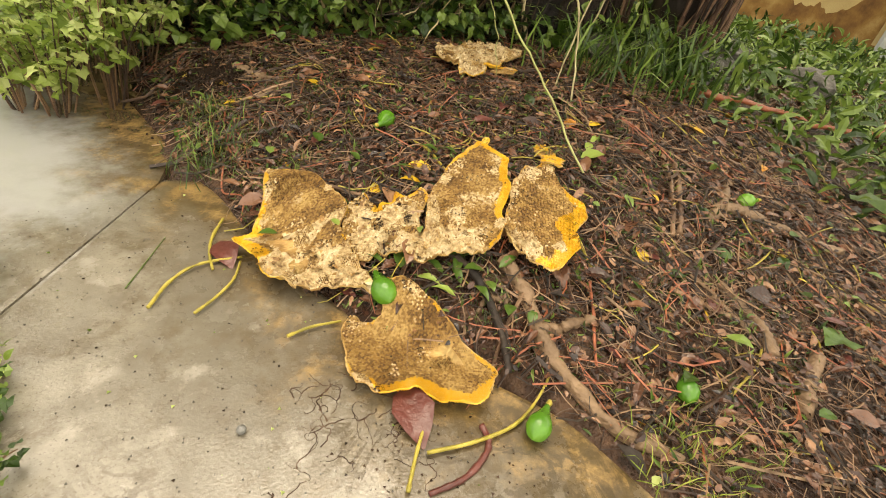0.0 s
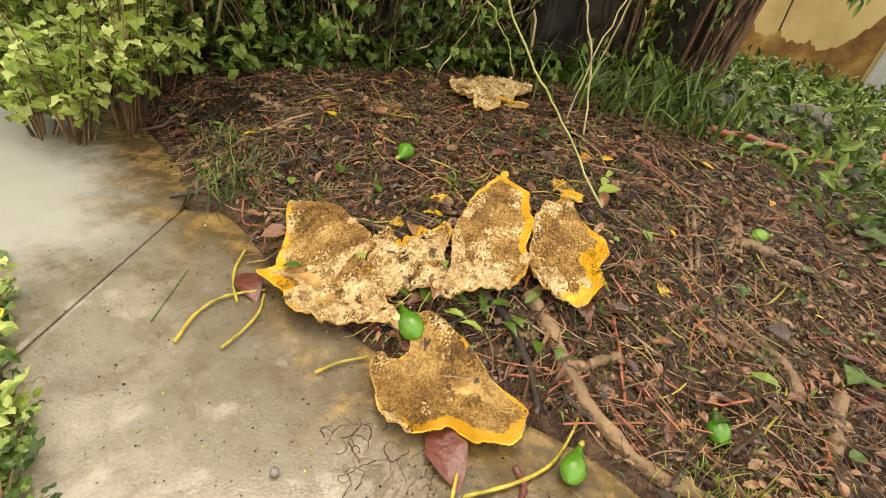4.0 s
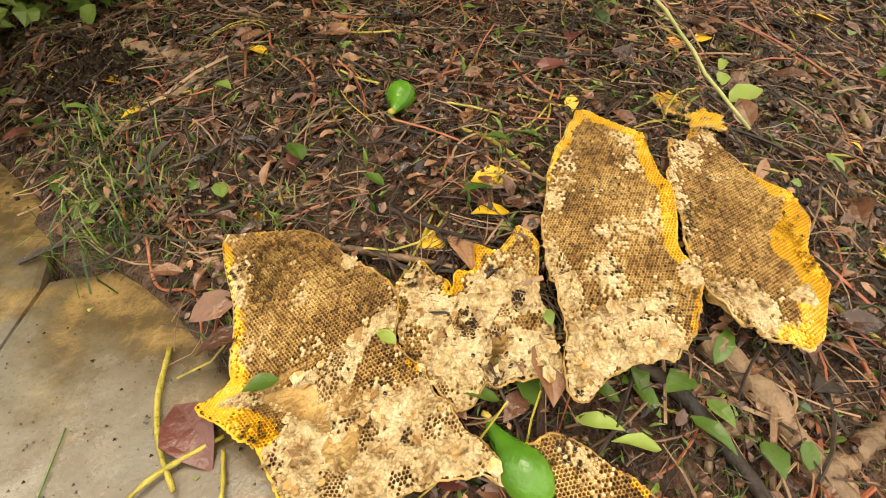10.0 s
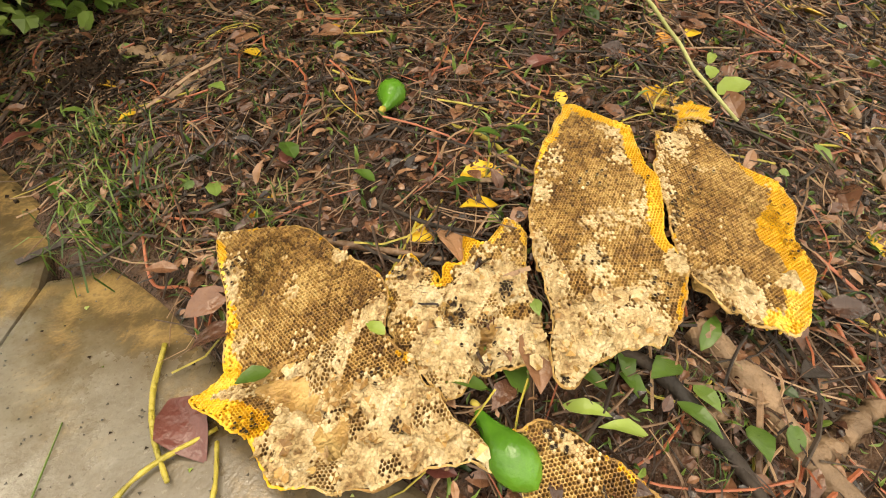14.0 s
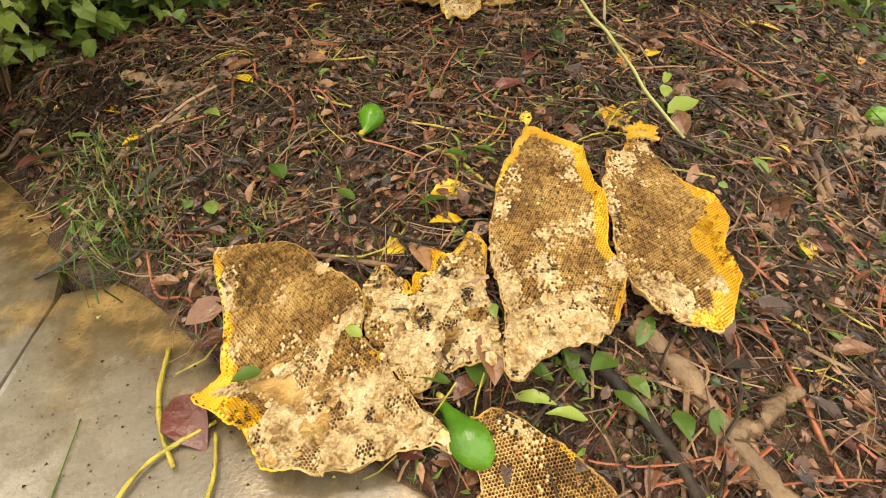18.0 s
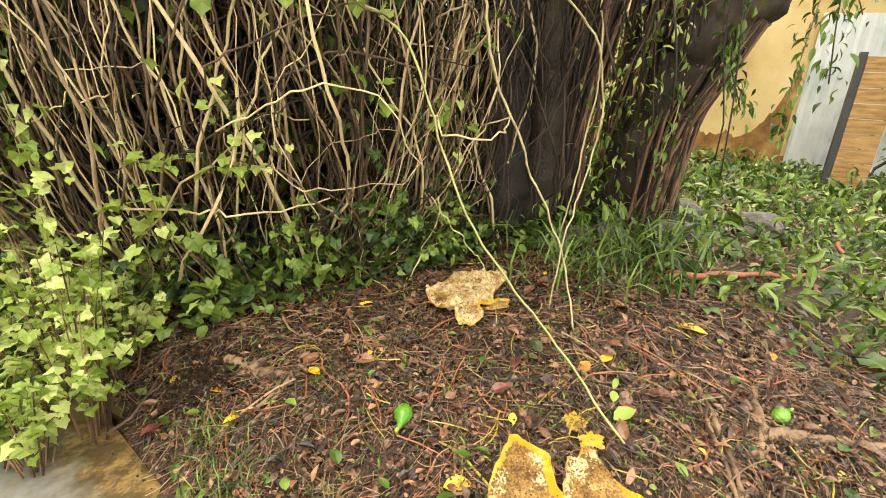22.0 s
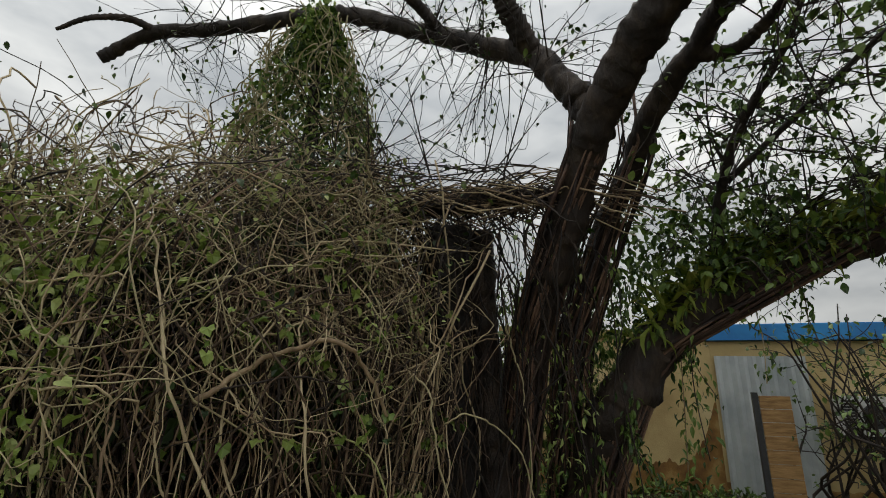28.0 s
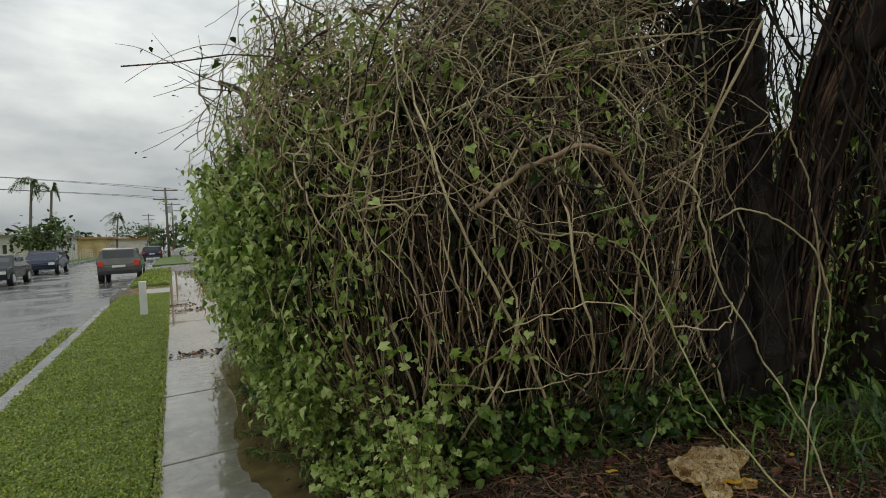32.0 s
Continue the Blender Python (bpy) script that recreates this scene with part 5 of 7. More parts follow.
leaf_cloud("vine_leaves", front_places(1900, 0.0, 0.55, 0.02, 0.36, -0.12, 0.25, 1.3, 0.07), 0.05, GREEN, "green lobed vine leaves at the thicket's foot")
leaf_cloud("vine_leaves", front_places(330, 0.34, 0.56, 0.04, 0.8, -0.2, 0.06, 1.2, 0.06), 0.056, PALE, "pale green wind-turned vine leaves", droop=-0.4)
leaf_cloud("vine_leaves", front_places(330, 0.0, 0.55, 0.4, 2.6, -0.08, 0.25, 1.0, 0.06), 0.055, GREEN, "scattered green leaves on the hanging vines")
leaf_cloud("vine_leaves", front_places(340, 0.0, 0.55, 0.5, 2.4, -0.1, 0.1, 0.9, 0.05), 0.058, PALE, "scattered pale leaves on the hanging vines", droop=-0.5)
leaf_cloud("vine_leaves", front_places(700, 0.1, 0.6, 1.4, 2.7, -0.16, 0.05, 0.9, 0.07), 0.036, PALE, "small yellow-green leaves on the thicket's brow", OVAL, -0.3)
leaf_cloud("hedge_leaves", front_places(1400, 0.42, 0.6, 0.5, 2.4, -0.14, 0.05, 0.9, 0.08), 0.045, PALE, "leaves thinning out from hedge to thicket", CURLED, -0.4)
leaf_cloud("hedge_leaves", front_places(11000, 0.52, 1.0, 0.02, 1.85, -0.14, 0.35, 0.8, 0.08), 0.052, GREEN, "dense green leafy hedge along the pavement", CURLED, -0.6)
leaf_cloud("hedge_leaves", front_places(12000, 0.5, 0.97, 0.05, 1.8, -0.26, 0.04, 0.9, 0.055), 0.05, PALE, "pale wind-turned leaves of the hedge", CURLED, -0.35)
leaf_cloud("hedge_leaves", front_places(2200, 0.42, 1.0, 1.5, 2.7, -0.12, 0.5, 0.9, 0.08), 0.042, PALE, "thin leaves over the top of the hedge", CURLED)
# dark leaf masses added inside the thicket to block light and deepen its shade
leaf_cloud("shade_leaves", front_places(12000, 0.0, 1.0, 0.0, 2.0, 0.55, 1.9, 0.8, 0.12), 0.12, DARKLEAF, "dark leaves added deep in the thicket to shade it", OVAL)
leaf_cloud("shade_leaves", front_places(6500, 0.0, 1.0, 1.75, 2.15, 0.3, 2.0, 1.0, 0.1), 0.1, DARKLEAF, "unseen leaf layer added under the crest to block light", OVAL, -0.1)
tips = np.array([w[0][j] for w in WHIPS for j in (7, 9, 11)])
leaf_cloud("crest_leaves", tips[RNG.integers(0, len(tips), 1500)] + RNG.normal(0, 0.03, (1500, 3)), 0.04, DARKLEAF, "small torn leaves on the whips", OVAL)
x, y = RNG.uniform(0.15, 2.6, 2200), RNG.uniform(0.0, 1.3, 2200)
foot_green = np.column_stack([x, y, rough_height(x, y) + RNG.uniform(0.02, 0.14, 2200)])
line_y = np.interp(x, [0.2, 0.5, 0.85, 1.25, 1.75, 2.3], [0.8, 0.6, 0.42, 0.3, 0.1, 0.0])
leaf_cloud("foot_leaves", foot_green[y > line_y], 0.07, GREEN, "green leaves of low plants under the vines", OVAL, -0.2)

# leafy bush that leans out over the slabs where thicket and hedge meet
BUSHES = ((-0.28, 0.36, 0.4, 0.18), (-0.14, 0.38, 0.6, 0.18), (-0.36, 0.42, 0.28, 0.14), (-0.1, 0.45, 0.8, 0.18), (-0.12, 0.75, 0.5, 0.24), (-0.05, 0.95, 0.75, 0.26), (-0.24, 1.0, 0.35, 0.2), (-0.3, 0.62, 0.22, 0.14), (0.02, 0.62, 0.55, 0.2), (-0.2, 1.35, 0.6, 0.3), (-0.3, 1.75, 0.5, 0.28))
for x0, y0, top, wide in BUSHES:
    leafy_plant("bush", x0 + 0.12, y0 + 0.2, 0.0, top, wide, 150, 0.046, PALE, "pale green leafy bush leaning over the flooded slabs", LOBED, "bush")
for x0, y0 in ((-0.3, 2.3), (-0.34, 1.95), (-0.2, 1.5), (-0.1, 1.15), (-0.3, 2.7), (-0.35, 3.3)):
    leafy_plant("weed", x0, y0, 0.0, 0.1, 0.16, 60, 0.07, GREEN, "feathery green weed lying in the muddy water", NARROW)
for y0, w in ((5.4, 0.4), (9.8, 0.3), (10.8, 0.25)):
    x = RNG.uniform(-0.92, -0.92 + 2 * w, 70)
    v, f = spread(OVAL, np.column_stack([x, y0 - 0.12 * (x + 0.9) + RNG.normal(0, 0.03, 70), np.full(70, 0.012)]), turn_all(RNG.uniform(0, 6.3, 70), RNG.normal(0, 0.5, 70), RNG.normal(0, 0.5, 70)), 0.05 * RNG.uniform(0.5, 1.5, 70))
    thing("washed_debris", v, f, DEAD, "line of dark leaf debris washed across the pavement", "debris", kind="stuff")

# single vines that stand out


def vine(ctrl, r0, r1, material, label, name="vine", n=40):
    p = spline(ctrl, n) + np.vstack([np.zeros((1, 3)), np.cumsum(RNG.normal(0, 0.0042, (n - 1, 3)), 0)])
    v, f = tubes([(p, np.linspace(r0, r1, n))], 7)
    return thing(name, v, f, material, label, "vine", smooth=True)


# ---- the old tree ----
def limb(name, ctrl, radii, material, parent, label="", n=70, knobs=0.1, sides=16):
    p = spline(ctrl, n)
    rad = np.interp(np.linspace(0, 1, n), np.linspace(0, 1, len(radii)), radii)
    rad = rad * (1 + knobs * np.sin(np.arange(n) * 1.7) * RNG.random(n))
    v, f = tubes([(p, rad)], sides)
    v += RNG.normal(0, 0.03, v.shape) * np.repeat(rad, sides)[:, None]
    lumps = np.array([[noise.noise(Vector(q) * 7 + Vector((c * 9.1, 0, 3.3))) + 0.5 * noise.noise(Vector(q) * 19 + Vector((0, c * 5.3, 0))) for c in range(3)] for q in v])
    v += 0.24 * lumps * np.repeat(rad, sides)[:, None]
    return thing(name, v, f, material, label, parent=parent, smooth=True)


tree = holder("tree", "old dark leaning tree wrapped in vines, storm-broken limbs", "tree", at=(0, 0, 0))
LEAN = [(2.76, 0.1, 0.1), (2.63, -0.05, 0.7), (2.55, -0.22, 1.21), (2.58, -0.37, 1.43), (2.67, -0.56, 1.73), (2.74, -0.82, 1.99), (2.79, -1.1, 2.17), (2.92, -1.45, 2.31), (2.96, -1.85, 2.44), (2.96, -2.23, 2.55), (2.96, -2.46, 2.69), (2.91, -2.74, 2.86), (2.86, -2.95, 3.06), (2.83, -3.15, 3.16), (2.77, -3.39, 3.27)]
limb("trunk", [(2.5, 0.38, 0.08), (2.34, 0.3, 0.6), (2.27, 0.22, 1.18), (2.26, 0.14, 1.46), (2.16, 0.01, 1.89), (2.05, -0.2, 2.28), (1.92, -0.4, 2.69), (1.78, -0.56, 2.95), (1.63, -0.79, 3.18), (1.48, -1.01, 3.34), (1.41, -1.17, 3.44), (1.29, -1.32, 3.56)], [0.16, 0.12, 0.11, 0.105, 0.11, 0.125, 0.105, 0.11, 0.115, 0.12, 0.11, 0.08], BARK, tree, n=150, knobs=0.06)
limb("trunk", [(2.85, 0.1, 0.08), (2.64, 0.03, 0.9), (2.47, -0.09, 1.71), (2.3, -0.44, 2.51), (2.17, -0.66, 2.84), (2.01, -0.86, 3.1), (1.87, -1.09, 3.27), (1.74, -1.24, 3.37), (1.64, -1.34, 3.42)], [0.15, 0.1, 0.09, 0.075, 0.07, 0.07, 0.065, 0.06, 0.05], BARK, tree, n=110, knobs=0.1)
limb("trunk", LEAN, [0.17, 0.15, 0.15, 0.155, 0.155, 0.15, 0.14, 0.135, 0.125, 0.115, 0.105, 0.09, 0.08, 0.06, 0.045], BARK, tree, "dark limb leaning far out with ferns on it", n=150, knobs=0.06)
limb("limb", [(2.86, -2.95, 3.06), (2.75, -3.0, 3.23), (2.65, -3.04, 3.38), (2.52, -3.22, 3.53)], [0.06, 0.045, 0.035, 0.02], BARK, tree, knobs=0.15)
limb("limb", [(2.86, -3.05, 3.07), (2.84, -3.06, 2.98), (2.85, -3.09, 2.92)], [0.025, 0.022, 0.018], BARK, tree, knobs=0.2, n=20)
ARM = [(1.88, -0.55, 2.9), (1.83, -0.49, 3.15), (1.84, -0.32, 3.4), (1.86, -0.17, 3.64), (1.88, 0.2, 3.89), (1.84, 0.6, 4.14), (1.74, 1.01, 4.38), (1.61, 1.43, 4.59), (1.45, 1.82, 4.65), (1.29, 2.22, 4.66), (1.04, 2.66, 4.62), (0.77, 3.05, 4.58), (0.59, 3.35, 4.41), (0.5, 3.44, 4.3)]
limb("limb", ARM, [0.1, 0.095, 0.085, 0.08, 0.078, 0.075, 0.072, 0.07, 0.068, 0.066, 0.064, 0.06, 0.056, 0.05], BARK, tree, n=130, knobs=0.15)
limb("limb", [(0.79, 3.04, 4.59), (0.56, 3.1, 4.6), (0.32, 3.23, 4.5), (0.15, 3.38, 4.33)], [0.04, 0.032, 0.024, 0.014], BARK, tree, knobs=0.15)
limb("limb", [(1.86, -0.17, 3.64), (1.68, -0.12, 3.81), (1.54, -0.1, 3.93), (1.39, -0.07, 4.05), (1.1, 0.0, 4.3)], [0.075, 0.065, 0.06, 0.05, 0.03], BARK, tree, knobs=0.12)
limb("limb", [(1.82, 0.59, 4.16), (1.62, 0.65, 4.29), (1.44, 0.72, 4.38), (1.2, 0.8, 4.5)], [0.05, 0.045, 0.04, 0.025], BARK, tree, knobs=0.12)
limb("limb", [(1.49, -1.25, 3.35), (1.48, -1.51, 3.29), (1.42, -1.67, 3.27), (1.43, -1.78, 3.22), (1.45, -1.82, 3.11), (1.5, -1.79, 3.05)], [0.13, 0.11, 0.12, 0.11, 0.07, 0.03], BARK, tree, "broken drooping stub", knobs=0.1)
limb("limb", [(1.43, -1.82, 3.22), (1.37, -1.94, 3.26), (1.28, -2.11, 3.3)], [0.06, 0.05, 0.04], BARK, tree, knobs=0.1)
BOUGH = [(1.42, -1.86, 3.23), (1.37, -2.12, 3.19), (1.34, -2.34, 3.11), (1.34, -2.47, 3.03), (1.35, -2.59, 2.92)]
limb("limb", BOUGH, [0.035, 0.03, 0.025, 0.02, 0.014], BARK, tree, knobs=0.15)
RISER = [(2.7, -0.98, 2.15), (2.67, -1.01, 2.41), (2.51, -1.1, 2.74), (2.34, -1.24, 3.0), (2.24, -1.4, 3.19), (2.14, -1.52, 3.33), (1.98, -1.64, 3.54)]
limb("limb", RISER, [0.045, 0.04, 0.032, 0.028, 0.022, 0.018, 0.01], BARK, tree, knobs=0.15)
SPRAY = [(2.52, -1.12, 2.74), (2.4, -1.61, 3.09), (2.23, -1.95, 3.29), (2.15, -2.16, 3.34), (2.0, -2.25, 3.5)]
limb("limb", SPRAY, [0.02, 0.018, 0.014, 0.012, 0.008], BARK, tree, knobs=0.15)
limb("limb", [(1.87, -1.06, 3.27), (1.87, -1.26, 3.2), (1.82, -1.43, 3.27), (1.67, -1.61, 3.37)], [0.045, 0.035, 0.03, 0.02], BARK, tree, knobs=0.15)
limb("limb", [(0.3, 2.6, 2.2), (0.04, 2.82, 2.34), (-0.19, 2.95, 2.41), (-0.24, 3.03, 2.55), (-0.4, 3.13, 2.64)], [0.04, 0.035, 0.032, 0.03, 0.02], BARK, tree, "dark broken branch end over the hedge", knobs=0.15)
limb("trunk", [(2.02, 0.52, 0.08), (1.92, 0.49, 0.97), (1.86, 0.51, 1.89), (1.78, 0.46, 2.31), (1.73, 0.43, 2.5)], [0.2, 0.17, 0.15, 0.15, 0.13], DARKVINE, tree, "dead vine-covered stump", sides=18)
limb("trunk", [(2.2, 0.36, 0.08), (2.1, 0.31, 1.03), (2.07, 0.35, 1.91), (1.94, 0.3, 2.5)], [0.12, 0.1, 0.1, 0.08], DARKVINE, tree, "dead vine-covered stem", sides=14)
MAT = [(1.5, 0.99, 2.57), (1.65, 0.63, 2.63), (1.77, 0.27, 2.65), (1.93, -0.06, 2.68), (2.0, -0.32, 2.64)]
limb("limb", MAT, [0.04, 0.06, 0.07, 0.055, 0.035], DARKVINE, tree, "mat of vines bridging stump and trunk", knobs=0.3)
# vine curtain between stump and trunks
curtain = []
for k in range(70):
    x0, y0 = RNG.uniform(1.55, 2.45), RNG.uniform(0.3, 1.2)
    z1 = RNG.uniform(1.6, 2.85)
    curtain.append((spline([(x0, y0, 0.15), (x0 + RNG.normal(0, 0.12), y0 + RNG.normal(0, 0.12), z1 * 0.5), (x0 + RNG.normal(-0.1, 0.15), y0 - 0.1, z1)], 18) + waver(18, 0.06) + RNG.normal(0, 0.01, (18, 3)), RNG.uniform(0.003, 0.009)))
thicket_layer("vine_curtain", curtain, VINE, "brown vines hanging between stump and trunks")
mat = []
for k in range(160):
    c0 = spline(MAT, 60)[RNG.integers(0, 60)] + RNG.normal(0, 1, 3) * [0.07, 0.07, 0.05]
    a = RNG.normal(-1.2, 0.4)
    L = RNG.uniform(0.2, 0.6)
    mat.append((spline([c0 - [L * math.cos(a), L * math.sin(a), 0.08], c0 + [0, 0, 0.06], c0 + [L * math.cos(a), L * math.sin(a), -0.1]], 12) + waver(12, 0.03), RNG.uniform(0.0025, 0.006)))
thicket_layer("vine_mat", mat, VINE, "mat of vines lying over stump and trunk")
P = np.column_stack([RNG.uniform(1.8, 3.6, 4000), RNG.uniform(0.8, 2.6, 4000), RNG.uniform(0.1, 2.3, 4000)])
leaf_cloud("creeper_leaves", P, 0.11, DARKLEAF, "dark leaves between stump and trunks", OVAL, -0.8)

stump = []
for k in range(50):
    a, r, tw = RNG.uniform(0, 6.3), RNG.uniform(0.17, 0.3), RNG.normal(0, 0.8)
    t = np.linspace(0, 1, 16)
    z = 0.1 + RNG.uniform(1.4, 2.45) * t
    cx, cy = np.interp(z, [0.05, 0.97, 1.89, 2.5], [2.06, 1.95, 1.9, 1.78]), np.interp(z, [0.05, 0.97, 1.89, 2.5], [0.5, 0.46, 0.48, 0.42])
    stump.append((np.stack([cx + r * np.cos(a + tw * t), cy + r * np.sin(a + tw * t), z], -1) + waver(16, 0.09) + RNG.normal(0, 0.012, (16, 3)), RNG.uniform(0.003, 0.009)))
for k in range(110):
    u = RNG.random()
    q = spline(MAT, 60)[int(59 * u)] + [RNG.uniform(-0.12, 0.06), RNG.normal(0, 0.08), RNG.uniform(-0.08, 0.06)]
    fall = RNG.uniform(0.4, 1.9)
    stump.append((spline([q, q + [RNG.normal(0.05, 0.1), RNG.normal(0, 0.1), -0.4 * fall], q + [RNG.normal(0.1, 0.15), RNG.normal(0.05, 0.15), -fall]], 16) + waver(16, 0.06) + RNG.normal(0, 0.008, (16, 3)), RNG.uniform(0.002, 0.006)))
thicket_layer("stump_vines", stump, DARKVINE, "dark brown vines climbing the dead stump")

# vines wound on the trunks
wound = []
for k in range(150):
    a0, tw, z1 = RNG.uniform(0, 6.3), RNG.uniform(-3, 3), RNG.uniform(1.2, 3.2)
    t = np.linspace(0, 1, 16)
    z = 0.15 + z1 * t
    hz = [0.1, 0.92, 1.7, 2.42, 2.9]
    k3 = k % 3
    cx = np.interp(z, hz, [[2.5, 2.31, 2.21, 2.0, 1.81], [2.85, 2.64, 2.47, 2.32, 2.14], [2.78, 2.57, 2.66, 2.95, 2.9]][k3])
    cy = np.interp(z, hz, [[0.38, 0.26, 0.1, -0.23, -0.52], [0.1, 0.03, -0.09, -0.4, -0.7], [-0.05, -0.2, -0.54, -1.8, -2.8]][k3])
    r = np.interp(z, hz, [0.18, 0.14, 0.13, 0.13, 0.11])
    wound.append((np.stack([cx + r * np.cos(a0 + tw * t), cy + r * np.sin(a0 + tw * t), z], -1), RNG.uniform(0.004, 0.012)))
v, f = tubes(wound, 5)
thing("trunk_vines", v, f, REDVINE, "reddish-brown vines wound round the trunks", "vines", kind="stuff", smooth=True)


def twiggy(name, starts, ln, label, n_leaf=0, size=0.05, material=DARKLEAF, spreadness=0.6, r=0.006):
    """Branching twigs from given points, with leaves near their ends."""
    lines, tips = [], []
    for s, d in starts:
        s, d = np.asarray(s, float), np.asarray(d, float)
        for k in range(3):
            e = d + RNG.normal(0, spreadness, 3)
            e /= np.linalg.norm(e)
            a = ln * RNG.uniform(0.5, 1.2)
            p = spline([s, s + e * a * 0.5 + RNG.normal(0, 0.06, 3) * a, s + e * a + [0, 0, -0.1 * a * a]], 9)
            lines.append((p, np.linspace(r, r * 0.4, 9)))
            for j in (3, 5, 7):
                g = e + RNG.normal(0, 0.7, 3)
                g /= np.linalg.norm(g)
                q = spline([p[j], p[j] + g * a * 0.22 + RNG.normal(0, 0.03, 3), p[j] + g * a * 0.45], 6)
                lines.append((q, np.linspace(r * 0.5, r * 0.25, 6)))
                tips += [q[3], q[5]]
            tips += [p[6], p[8]]
    v, f = tubes(lines, 4)
    thing(name, v, f, BARK, label, "twigs", kind="stuff")
    if n_leaf:
        T = np.array(tips)
        P = T[RNG.integers(0, len(T), n_leaf)] + RNG.normal(0, 0.02, (n_leaf, 3))
        leaf_cloud(name.replace("twigs", "leaves"), P, size, material, "wind-torn leaves on the tree's twigs", OVAL, -0.6)


def along(ctrl, n, up=0.5):
    p = spline(ctrl, 60)
    return [(p[i], np.array([RNG.normal(0, 0.6), RNG.normal(0, 0.6), up + RNG.normal(0, 0.4)])) for i in RNG.integers(4, 60, n)]


twiggy("tree_twigs", along(ARM[3:12], 30, -0.5), 0.8, "thin bare dark twigs of the limb", 240, 0.045, spreadness=0.6)
twiggy("tree_twigs", along(ARM[2:7], 18, 0.6), 0.7, "thin bare dark twigs above the limb", 200, 0.045, spreadness=0.6)
twiggy("tree_twigs", along([(1.49, -1.25, 3.35), (1.43, -1.78, 3.22), *BOUGH], 16, 0.1), 0.6, "thin dark twigs overhead", 420, 0.05)
twiggy("tree_twigs", along(RISER, 30, 0.3), 0.75, "thin leafy twigs above the limb", 1150, 0.055, GREEN)
twiggy("tree_twigs", along(SPRAY, 24, 0.1), 0.6, "thin leafy twigs of a side branch", 650, 0.05, GREEN)
twiggy("tree_twigs", along([(2.79, -1.1, 2.4), (2.7, -1.6, 2.6), (2.6, -2.1, 2.75)], 18, 0.2), 0.55, "thin leafy twigs of a low side branch", 520, 0.05, GREEN)
twiggy("tree_twigs", along(LEAN[8:], 12, -0.3), 0.4, "thin leafy twigs hanging from the limb", 300, 0.05)
twiggy("tree_twigs", along([(1.85, -0.3, 2.8), (1.6, 0.6, 2.85), (1.1, 1.2, 2.8)], 26, 0.2), 0.75, "fine bare twigs between tree and thicket", 260, 0.04)
twiggy("tree_twigs", along([(0.04, 2.82, 2.34), (-0.19, 2.95, 2.41), (-0.4, 3.13, 2.64), (-0.6, 3.2, 2.5)], 6, -0.4), 0.55, "bare drooping twigs over the hedge", 60, 0.045)
# foliage hanging behind and round the trunks
def over_limb(P, drop=0.05):
    """Keeps the points that lie above the leaning limb or hug it."""
    z = np.interp(-P[:, 1], [-0.1, 0.05, 0.26, 0.37, 0.56, 0.82, 1.1, 1.45, 1.85, 2.3], [0.15, 0.5, 1.21, 1.43, 1.73, 1.99, 2.17, 2.31, 2.44, 2.6])
    return P[P[:, 2] > z - drop]


P = over_limb(np.column_stack([RNG.normal(2.8, 0.2, 5200), RNG.normal(-0.4, 0.4, 5200), RNG.uniform(0.55, 2.4, 5200)]))
leaf_cloud("creeper_leaves", P[: len(P) // 2], 0.06, DARKLEAF, "dark creeper leaves round the leaning trunk", SLIM, -0.9)
leaf_cloud("creeper_leaves", P[len(P) // 2 :], 0.055, GREEN, "creeper leaves hanging round the leaning trunk", SLIM, -0.9)
P = over_limb(np.column_stack([RNG.normal(2.62, 0.16, 2600), RNG.normal(0.05, 0.3, 2600), RNG.uniform(0.2, 2.3, 2600)]))
leaf_cloud("creeper_leaves", P, 0.06, GREEN, "creeper leaves between the trunks", SLIM, -0.9)
P = over_limb(np.column_stack([RNG.normal(2.3, 0.16, 550), RNG.normal(-0.05, 0.22, 550), RNG.uniform(0.3, 2.3, 550)]))
leaf_cloud("creeper_leaves", P, 0.05, PALE, "fresh green shoots on the trunks", SLIM, -0.6)
P = over_limb(np.column_stack([RNG.normal(2.7, 0.2, 1900), RNG.normal(-1.0, 0.42, 1900), RNG.normal(2.4, 0.2, 1900)]), 0.15)
leaf_cloud("creeper_leaves", P, 0.055, GREEN, "bright leafy mass behind the trunks", OVAL, -0.7)
strands, spots = [], []
for x0, y0, z1, ln, thick in ((2.62, -0.74, 1.9, 1.0, 7), (2.6, -0.8, 1.88, 0.75, 6), (2.36, -0.5, 1.5, 0.5, 5), (2.45, -0.42, 1.4, 0.35, 5), (2.78, -0.86, 1.95, 0.5, 3), (2.93, -1.14, 2.1, 0.55, 3),
                              (2.9, -1.4, 2.25, 0.4, 4), (2.95, -1.8, 2.4, 0.6, 3), (2.5, 0.1, 1.6, 1.0, 4), (2.4, 0.2, 1.9, 1.2, 4), (2.3, -0.1, 1.9, 1.0, 3), (2.45, -0.25, 1.3, 0.6, 4)):
    p = spline([(x0, y0, z1), (x0 + RNG.normal(0, 0.04), y0 + RNG.normal(0, 0.03), z1 - 0.5 * ln), (x0 + RNG.normal(0, 0.06), y0 + RNG.normal(0, 0.05), z1 - ln)], 16)
    strands.append((p, 0.003))
    spots += [q + RNG.normal(0, 0.03, 3) for q in p[2:] for _ in range(thick)]
thicket_layer("creeper_strands", strands, VINE, "thin creeper strands hanging from the limb", 4)
leaf_cloud("strand_leaves", np.array(spots), 0.055, GREEN, "leaves on the hanging creeper strands", SLIM, -0.9)
